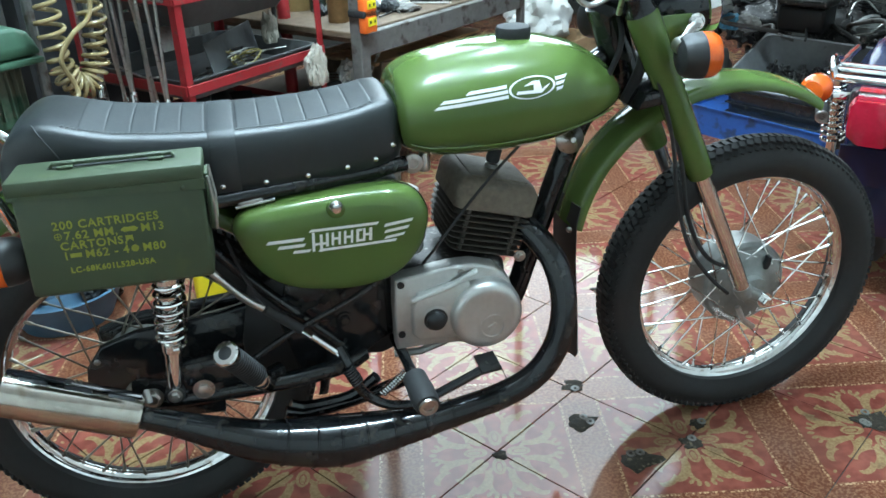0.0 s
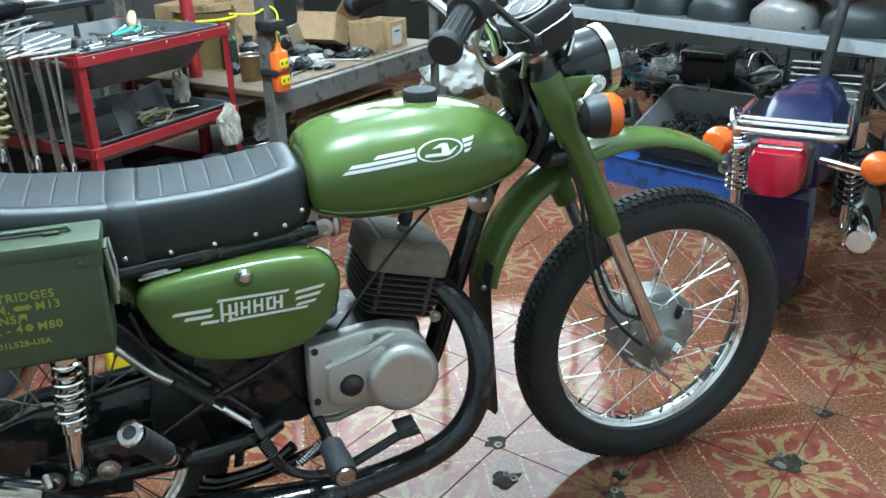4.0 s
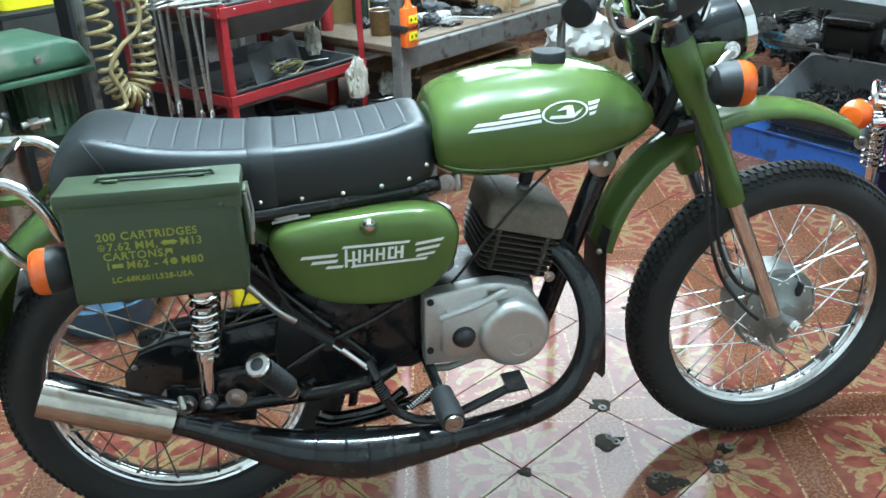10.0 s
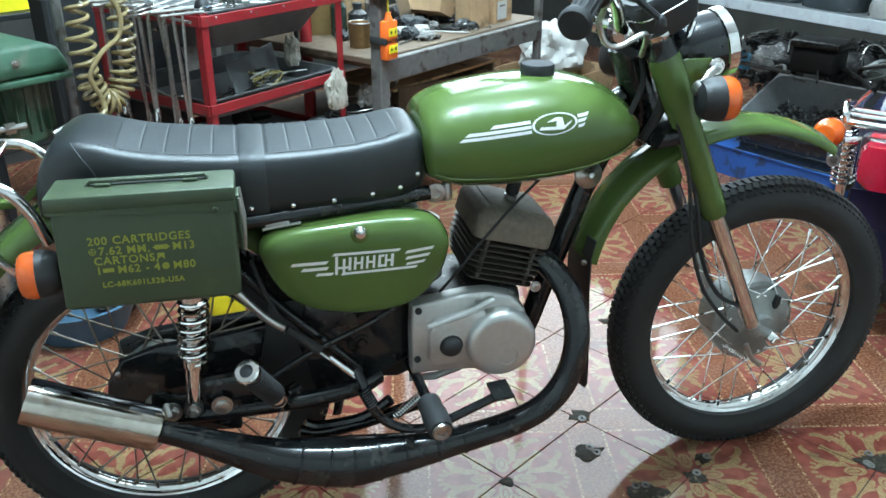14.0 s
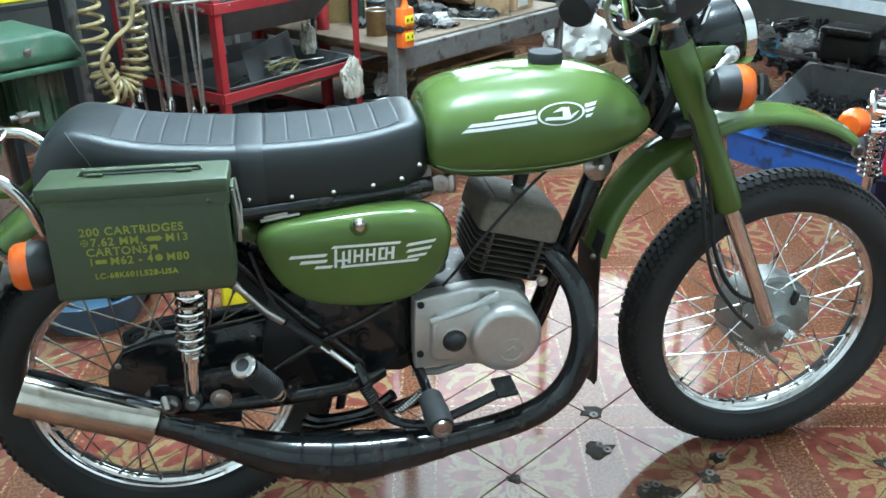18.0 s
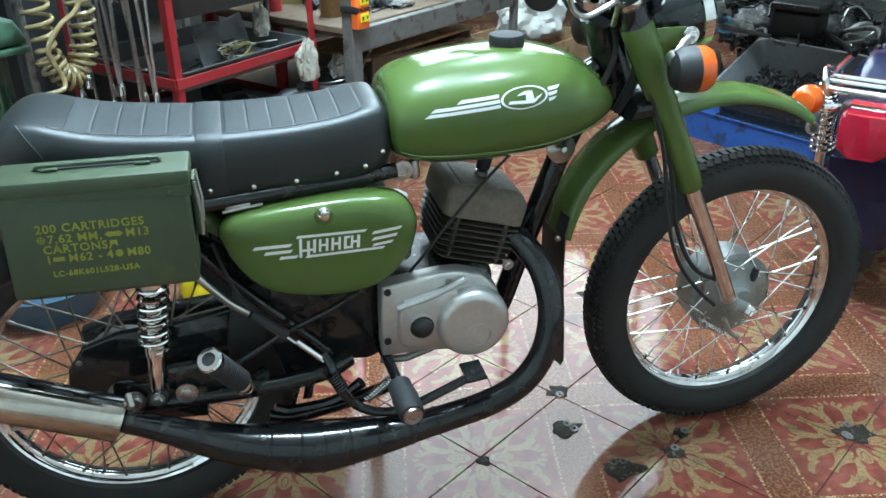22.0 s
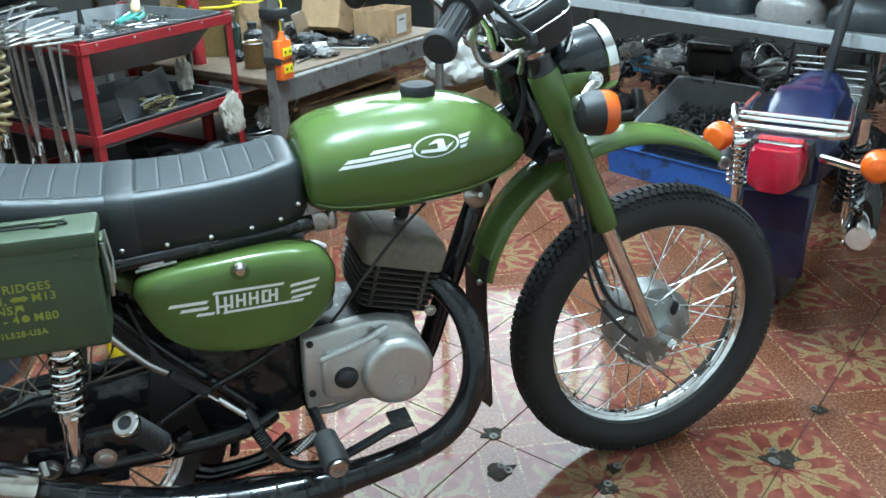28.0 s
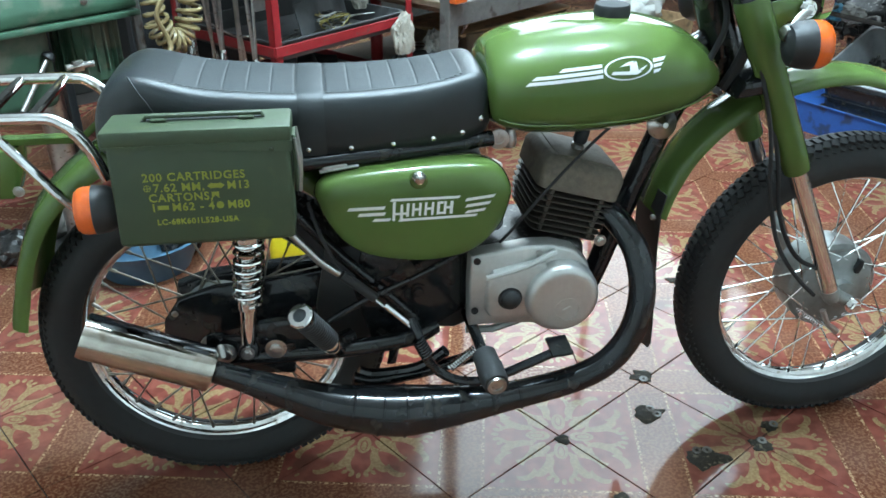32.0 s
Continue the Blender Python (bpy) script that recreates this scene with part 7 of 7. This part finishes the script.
part("tray_lip", tube([(sx * 0.316, sy * 0.1985, 0.147) for sx, sy in ((-1, -1), (1, -1), (1, 1), (-1, 1), (-1, -1))], 0.0045, 8, per=1), LIGHTTRAY, gt)
for sx in (-1, 1):
    part("tray_grip", block((0.014, 0.12, 0.022), Matrix.Translation((sx * 0.318, 0, 0.130)), 0.005, 2), LIGHTTRAY, gt)
ch = bmesh.new()
for k in range(520):
    x, y = rnd.uniform(-0.26, 0.24), 0.17 - 0.27 * rnd.random() ** 1.4
    z = 0.050 + 0.030 * noise.noise(Vector((x * 9, y * 9, 2))) + rnd.uniform(0, 0.03) + 0.02 * (1 - abs(x) * 3) + 0.10 * max(0, y)
    m = Matrix.Translation((x, y, z)) @ Euler((rnd.uniform(0, 6), rnd.uniform(0, 6), rnd.uniform(0, 6))).to_matrix().to_4x4()
    if k % 4 == 0:
        lathe([(0.008, -0.002), (0.014, -0.002), (0.014, 0.002), (0.008, 0.002)], 10, m, bm=ch, close=True)
    elif k % 4 == 1:
        lathe([(0.005, -0.022), (0.009, -0.016), (0.005, -0.012), (0.005, 0.03)], 8, m, bm=ch)
    else:
        block((rnd.uniform(0.015, 0.05), rnd.uniform(0.008, 0.02), rnd.uniform(0.006, 0.014)), m, bm=ch)
pile = part("chain_pile", ch, OILY, None, kind="stuff")
tagged(pile, "oily chains links and small bolts heaped in the tray", "metal parts").matrix_world = TILT

# dark heap of engines under the shelf
def engine_lump(m, s, seed, label):
    e = thing("spare_engine", label, "engine", "spare engines under the shelf", at=m @ Matrix.Diagonal((s, s, s, 1)))
    part("engine_case", crumple(0.26, 0.18, 0.18, seed, rough=0.16), OILY, e)
    part("engine_side", lathe([(0.07, 0), (0.075, 0.01), (0.07, 0.03), (0.04, 0.034), (0.02, 0.05)], 22, Matrix.Translation((0.03, -0.085, 0.09)) @ Matrix.Rotation(radians(90), 4, "X")), ALUDARK, e)
    for k in range(4):
        part("engine_fin", block((0.085, 0.085, 0.005), Matrix.Translation((0.05, 0, 0.165 + 0.012 * k)) @ Matrix.Rotation(0.25, 4, "Y"), 0.001, 1), OILY, e)
    part("engine_stub", rod((-0.12, -0.03, 0.10), (-0.20, -0.06, 0.13), 0.018, 12), STEEL, e)


for k, (u, v, z, a, s) in enumerate(((3.25, 0.20, 0, 30, 1.3), (3.30, -0.18, 0.0, -20, 1.35), (3.30, -0.55, 0, 60, 1.3), (3.22, -0.92, 0.0, 10, 1.2), (3.42, -0.02, 0.24, 80, 1.1), (3.40, -0.42, 0.24, -50, 1.1), (3.38, -0.78, 0.22, 15, 1.0), (2.95, 0.30, 0, 15, 1.2), (3.12, -1.20, 0, 40, 1.3), (3.45, 0.45, 0.0, 0, 1.4))):
    engine_lump(rp(u, v, z, a), s, 60.0 + k, "black oily spare engine heaped under the shelf" if k % 2 else "dusty dark spare engine block under the shelf")
hp_ = thing("air_filter_box", "dusty black spare air filter box on the heap", "filter box", at=rp(3.18, -0.29, 0.36, 85))
part("box_shell", block((0.20, 0.14, 0.11), Matrix.Translation((0, 0, 0.055)), 0.02, 3), BLACKMAT, hp_)
part("box_lid", block((0.215, 0.155, 0.035), Matrix.Translation((0, 0, 0.125)), 0.015, 3), OILY, hp_)
for k in range(14):
    u, v = rnd.uniform(3.15, 3.3), rnd.uniform(-1.1, 0.35)
    tb = part("spare_pipe", tube([(0, 0, 0), (rnd.uniform(-0.1, 0.1), 0.08, 0.05), (rnd.uniform(-0.15, 0.15), 0.16, rnd.uniform(0, 0.09)), (rnd.uniform(-0.2, 0.2), 0.25, 0.02)], rnd.uniform(0.006, 0.014), 8, per=5), OILY if k % 3 else DARKSTEEL)
    tagged(tb, "bent dark tube thrown on the heap of parts", "tube", "tubes on the heap").matrix_world = rp(u, v, 0.30 + rnd.uniform(0, 0.12), rnd.uniform(0, 360))
# cables, links and small fittings strewn over the heap
HEAPS = bmesh.new()
for k in range(420):
    u, v = rnd.uniform(3.22, 3.50), rnd.uniform(-1.15, 0.40)
    z = 0.18 + 0.10 * noise.noise(Vector((u * 6, v * 6, 1))) + 0.35 * (u - 2.98) + rnd.uniform(0, 0.05)
    m = rp(u, v, z) @ Euler((rnd.uniform(0, 6), rnd.uniform(0, 6), rnd.uniform(0, 6))).to_matrix().to_4x4()
    if k % 5 == 0:
        lathe([(0.010, -0.004), (0.020, -0.004), (0.020, 0.004), (0.010, 0.004)], 10, m, bm=HEAPS, close=True)
    elif k % 5 == 1:
        lathe([(0.008, -0.03), (0.014, -0.02), (0.008, -0.015), (0.008, 0.05)], 8, m, bm=HEAPS)
    else:
        block((rnd.uniform(0.02, 0.09), rnd.uniform(0.01, 0.035), rnd.uniform(0.008, 0.02)), m, bm=HEAPS)
tagged(part("scrap_parts", HEAPS, OILY, None), "oily small fittings strewn over the spare engines", "metal parts", kind="stuff")
for k in range(16):
    u, v, a = rnd.uniform(3.20, 3.40), rnd.uniform(-1.0, 0.30), rnd.uniform(0, 6.3)
    pts_ = [(0.0, 0.0, 0.0)]
    for i in range(5):
        a += rnd.uniform(-0.9, 0.9)
        pts_.append((pts_[-1][0] + 0.05 * math.cos(a), pts_[-1][1] + 0.05 * math.sin(a), rnd.uniform(-0.01, 0.05)))
    cbl = part("old_cable", tube(pts_, 0.0045, 7, per=5), RUBBER if k % 3 else STEEL)
    tagged(cbl, "loose black control cable curled on the heap", "cable", "cables on the heap").matrix_world = rp(u, v, 0.28 + 0.35 * (u - 2.98))
for k, (v, mat, lab) in enumerate(((0.06, PAPER, "crumpled white bag on the heap of parts"), (0.0, material("light_blue_wrapper", (0.12, 0.42, 0.62), 0.4, vary=0.1), "crumpled light blue plastic wrapper on the parts"), (-0.07, PAPER, "crumpled white plastic wrapper on the parts"))):
    b_ = part("wrapper", crumple(0.13, 0.09, 0.06, 80.0 + k), mat)
    tagged(b_, lab, "wrapper").matrix_world = rp(3.10, v, 0.36 + (0.06 if k == 0 else 0), 20 * k)

# ---- second motorcycle, dark blue, seen from behind ----
b2 = thing("motorcycle", "dark blue motorcycle with chromed rear rack and red tail light", "motorcycle", at=rp(1.42, -0.925, 0, 3))
def wheel2(x, R, parent):
    m = Matrix.Translation((x, 0, R)) @ Matrix.Rotation(radians(-90), 4, "X")
    h = 0.045
    prof = [(R - 0.075, -h * 0.7), (R - 0.06, -h), (R - 0.03, -h * 0.95), (R - 0.008, -h * 0.6), (R, 0)]
    prof += [(r, -z) for r, z in prof[-2::-1]]
    w = part("wheel", lathe([(0.05, -0.06), (0.06, -0.04), (0.06, 0.04), (0.05, 0.06)], 20, m), ALUDARK, parent)
    part("tyre", lathe(prof, 64, m, close=True), RUBBER, w)
    part("rim", lathe([(R - 0.07, -0.025), (R - 0.09, -0.015), (R - 0.09, 0.015), (R - 0.07, 0.025)], 48, m, close=True), CHROME, w)
wheel2(0.50, 0.295, b2)
wheel2(1.72, 0.295, b2)
part("tail_light", loft([[(x, y * w, z) for y, z in ((-1, 0.512), (-1.06, 0.535), (-1.0, 0.582), (-0.8, 0.598), (0.8, 0.598), (1.0, 0.582), (1.06, 0.535), (1, 0.512), (0.6, 0.496), (-0.6, 0.496))] for x, w in ((-0.020, 0.040), (-0.014, 0.053), (0.012, 0.061), (0.075, 0.063))]), REDLENS, b2, "large red tail light lens")
part("tail_light_base", block((0.05, 0.15, 0.11), Matrix.Translation((0.095, 0, 0.545)), 0.015, 2), BLACKMAT, b2)
part("tail_light_film", loft([[(x, y, z) for y, z in ((-0.062, 0.592), (-0.05, 0.608), (0.05, 0.609), (0.062, 0.594))] for x in (0.03, 0.05, 0.07)], closed=False, cap=False), REDLENS, b2)
rk = part("rear_rack", tube([(0.42, -0.125, 0.618), (0.16, -0.135, 0.612), (0.125, -0.12, 0.612), (0.115, -0.09, 0.612), (0.115, 0.09, 0.612), (0.125, 0.12, 0.612), (0.16, 0.135, 0.612), (0.42, 0.125, 0.618)], 0.010, 12, per=4), CHROME, b2, "chromed tubular rear rack")
for x in (0.165, 0.215):
    part("rack_rung", rod((x, -0.133, 0.618), (x, 0.133, 0.618), 0.008, 10), CHROME, rk)
part("rack_riser", tube([(0.115, 0.12, 0.612), (0.122, 0.128, 0.637), (0.17, 0.135, 0.647), (0.24, 0.133, 0.632)], 0.009, 10, per=3), CHROME, rk)
for y, dx in ((0.142, 0.06), (-0.215, -0.02)):
    s_ = 1 if y > 0 else -1
    m = along((dx + 0.02, y, 0.596), (dx - 1, y + 0.1 * s_, 0.596))
    sg = part("rear_indicator", lathe([(0.012, -0.01), (0.030, 0.0), (0.036, 0.015), (0.036, 0.03), (0.033, 0.032)], 28, m), ORANGE, b2, "round amber turn signal")
    part("signal_lens", lathe([(0.036, 0.03), (0.034, 0.045), (0.024, 0.056), (0.001, 0.060)], 28, m), ORANGE, sg)
    part("signal_stem", rod((dx + 0.02, y - 0.03 * s_, 0.575), (dx + 0.06, y - 0.12 * s_, 0.578), 0.010, 10), CHROME, sg)
part("rear_mudguard", guard((0.50, 0.30), 0.345, 95, 197, 0.085), NAVY, b2, "dark blue rear mudguard")
part("tail_fairing", loft([[(x, y * w, z0 + dz) for y, dz in ((-1, 0), (-1, 0.06), (-0.7, 0.10), (0.7, 0.10), (1, 0.06), (1, 0))] for x, w, z0 in ((0.13, 0.085, 0.48), (0.25, 0.11, 0.49), (0.45, 0.12, 0.50), (0.60, 0.12, 0.51))]), NAVY, b2)
pg = part("passenger_peg", rod((0.17, 0.145, 0.520), (0.085, 0.128, 0.520), 0.016, 16), RUBBER, b2, "black peg with a bright end ring")
part("peg_ring", lathe([(0.008, 0.0), (0.009, 0.004), (0.014, 0.004), (0.0165, 0.0)], 20, along((0.085, 0.128, 0.520), (0.0, 0.111, 0.520))), STEEL, pg)
part("number_plate_holder", block((0.006, 0.16, 0.11), Matrix.Translation((0.118, 0, 0.40)) @ Matrix.Rotation(radians(-12), 4, "Y"), 0.002, 1), NAVY, b2)
for y in (-0.15, 0.15):
    sh_ = part("shock_absorber", lathe([(0.022, 0), (0.022, 0.10), (0.014, 0.11), (0.014, 0.30), (0.010, 0.33)], 18, along((0.38, y, 0.60), (0.44, y, 0.28))), CHROME, b2)
    part("spring", coil((0.39, y, 0.53), (0.43, y, 0.36), 0.030, 0.005, 9, 7, 14), CHROME if y > 0 else BLACK, sh_)
part("swingarm", rod((0.50, -0.12, 0.295), (0.95, -0.10, 0.36), 0.018, 12), BLACK, b2)
part("swingarm", rod((0.50, 0.12, 0.295), (0.95, 0.10, 0.36), 0.018, 12), BLACK, b2)
part("silencer", lathe([(0.03, 0), (0.042, 0.02), (0.042, 0.45), (0.02, 0.62)], 22, along((0.20, -0.20, 0.33), (0.9, -0.19, 0.27))), CHROME, b2)
part("fuel_tank", loft([tank_ring(x, zb, zt, w) for x, zb, zt, w in ((0.50, 0.50, 0.56, 0.06), (0.53, 0.48, 0.595, 0.085), (0.60, 0.47, 0.625, 0.095), (0.72, 0.48, 0.635, 0.09), (0.82, 0.50, 0.62, 0.07), (0.86, 0.53, 0.59, 0.04))]), NAVY, b2, smooth=60)
part("engine_block", block((0.30, 0.22, 0.26), Matrix.Translation((1.15, 0, 0.42)), 0.03, 2), ALUDARK, b2)
part("fork_leg", rod((1.50, -0.10, 0.90), (1.72, -0.10, 0.295), 0.022, 14), CHROME, b2)
part("fork_leg", rod((1.50, 0.10, 0.90), (1.72, 0.10, 0.295), 0.022, 14), CHROME, b2)
part("handlebar", tube([(1.28, -0.36, 0.97), (1.40, -0.30, 0.99), (1.50, -0.12, 0.93), (1.50, 0.12, 0.93), (1.40, 0.30, 0.99), (1.28, 0.36, 0.97)], 0.011, 10, per=4), BLACK, b2)
part("side_guard_bar", tube([(0.76, 0.0, 0.50), (0.77, -0.01, 0.60), (0.80, -0.03, 0.78), (0.86, -0.06, 1.05)], 0.016, 12, per=4), BLACKMAT, b2)
for k in range(4):
    part("guard_slat", block((0.006, 0.085, 0.006), Matrix.Translation((0.80, 0.045, 0.600 + 0.020 * k)), 0.002, 1), STEEL, b2)
    part("guard_slat", block((0.006, 0.085, 0.006), Matrix.Translation((0.82, -0.075, 0.550 + 0.024 * k)), 0.002, 1), STEEL, b2)
part("guard_frame", tube([(0.805, -0.02, 0.57), (0.805, -0.02, 0.69), (0.805, 0.10, 0.70), (0.805, 0.105, 0.58)], 0.006, 8), BLACK, b2)
part("guard_frame", tube([(0.825, -0.14, 0.53), (0.825, -0.14, 0.68), (0.825, -0.02, 0.68), (0.825, -0.02, 0.54)], 0.006, 8), BLACK, b2)

# ---- things on the floor ----
def chip(x, y, r, seed, washers, label):
    """A broken patch in the tiles: dark mortar with a few washers in it."""
    rn = random.Random(seed)
    n = 22
    rim = []
    for k in range(n):
        a = 2 * math.pi * k / n
        q = r * (0.62 + 0.5 * noise.noise(Vector((math.cos(a) * 1.4, math.sin(a) * 1.4, seed))) + rn.uniform(0, 0.28))
        rim.append((x + 0.72 * q * math.cos(a) * 1.25, y + 0.72 * q * math.sin(a)))
    bm = loft([[(px, py, 0.0002) for px, py in rim], [(x + (px - x) * 0.93, y + (py - y) * 0.93, 0.0016) for px, py in rim], [(x + (px - x) * 0.5, y + (py - y) * 0.5, 0.0022 + 0.001 * rn.random()) for px, py in rim]])
    c = part("broken_tile_patch", bm, MORTAR)
    tagged(c, label, "floor damage", "chipped spots in the tiles")
    for k in range(washers):
        a = rn.uniform(0, 6.3)
        w = part("washer", lathe([(0.0040, 0.0), (0.0095, 0.0), (0.0095, 0.0016), (0.0040, 0.0016)], 16, Matrix.Translation((x + 0.4 * r * math.cos(a), y + 0.4 * r * math.sin(a), 0.0028)) @ Matrix.Rotation(0.1, 4, "X"), close=True), DARKSTEEL)
        tagged(w, "small steel washer pressed into a chipped tile", "washer", "washers on the floor")


MORTAR = material("oily_mortar", (0.026, 0.021, 0.015), 0.9, vary=0.5, scale=120, bump=1.0, bump_scale=160, wear=((0.10, 0.08, 0.055), 0.15, 90), spec=0.15)
CHIPLAB = "dark chipped spot in the tile with pressed-in washers"
chip(0.962, 0.140, 0.040, 1, 2, CHIPLAB)
chip(0.926, 0.004, 0.046, 2, 2, CHIPLAB)
chip(0.722, -0.045, 0.024, 3, 0, "small dark chipped tile corner")
chip(0.990, -0.145, 0.060, 4, 2, CHIPLAB)
chip(1.118, -0.125, 0.036, 5, 1, CHIPLAB)
chip(1.165, -0.070, 0.026, 6, 1, CHIPLAB)
chip(1.528, -0.165, 0.060, 7, 3, CHIPLAB)
chip(1.735, -0.047, 0.034, 8, 1, CHIPLAB)
chip(1.48, 0.05, 0.022, 9, 0, CHIPLAB)
chip(0.79, -0.23, 0.030, 10, 0, CHIPLAB)
chip(1.20, 0.55, 0.03, 11, 0, CHIPLAB)
chip(0.88, 0.95, 0.03, 12, 1, CHIPLAB)
# basin and jug seen behind the rear wheel
bs = thing("blue_basin", "blue plastic basin standing on the floor", "basin", at=pose(-0.25, 0.86, 0))
part("basin_body", lathe([(0.12, 0), (0.165, 0.10), (0.172, 0.103), (0.160, 0.103), (0.117, 0.006)], 32), material("faded_blue_plastic", (0.045, 0.10, 0.155), 0.5, vary=0.25, scale=12), bs)
jg = thing("yellow_jug", "small yellow plastic jug on the floor", "jug", at=pose(0.15, 0.82, 0))
part("jug_body", block((0.10, 0.07, 0.12), Matrix.Translation((0, 0, 0.06)), 0.02, 3), YELLOW, jg)
part("jug_cap", lathe([(0.018, 0.12), (0.018, 0.14), (0.012, 0.142)], 16), BLACKMAT, jg)
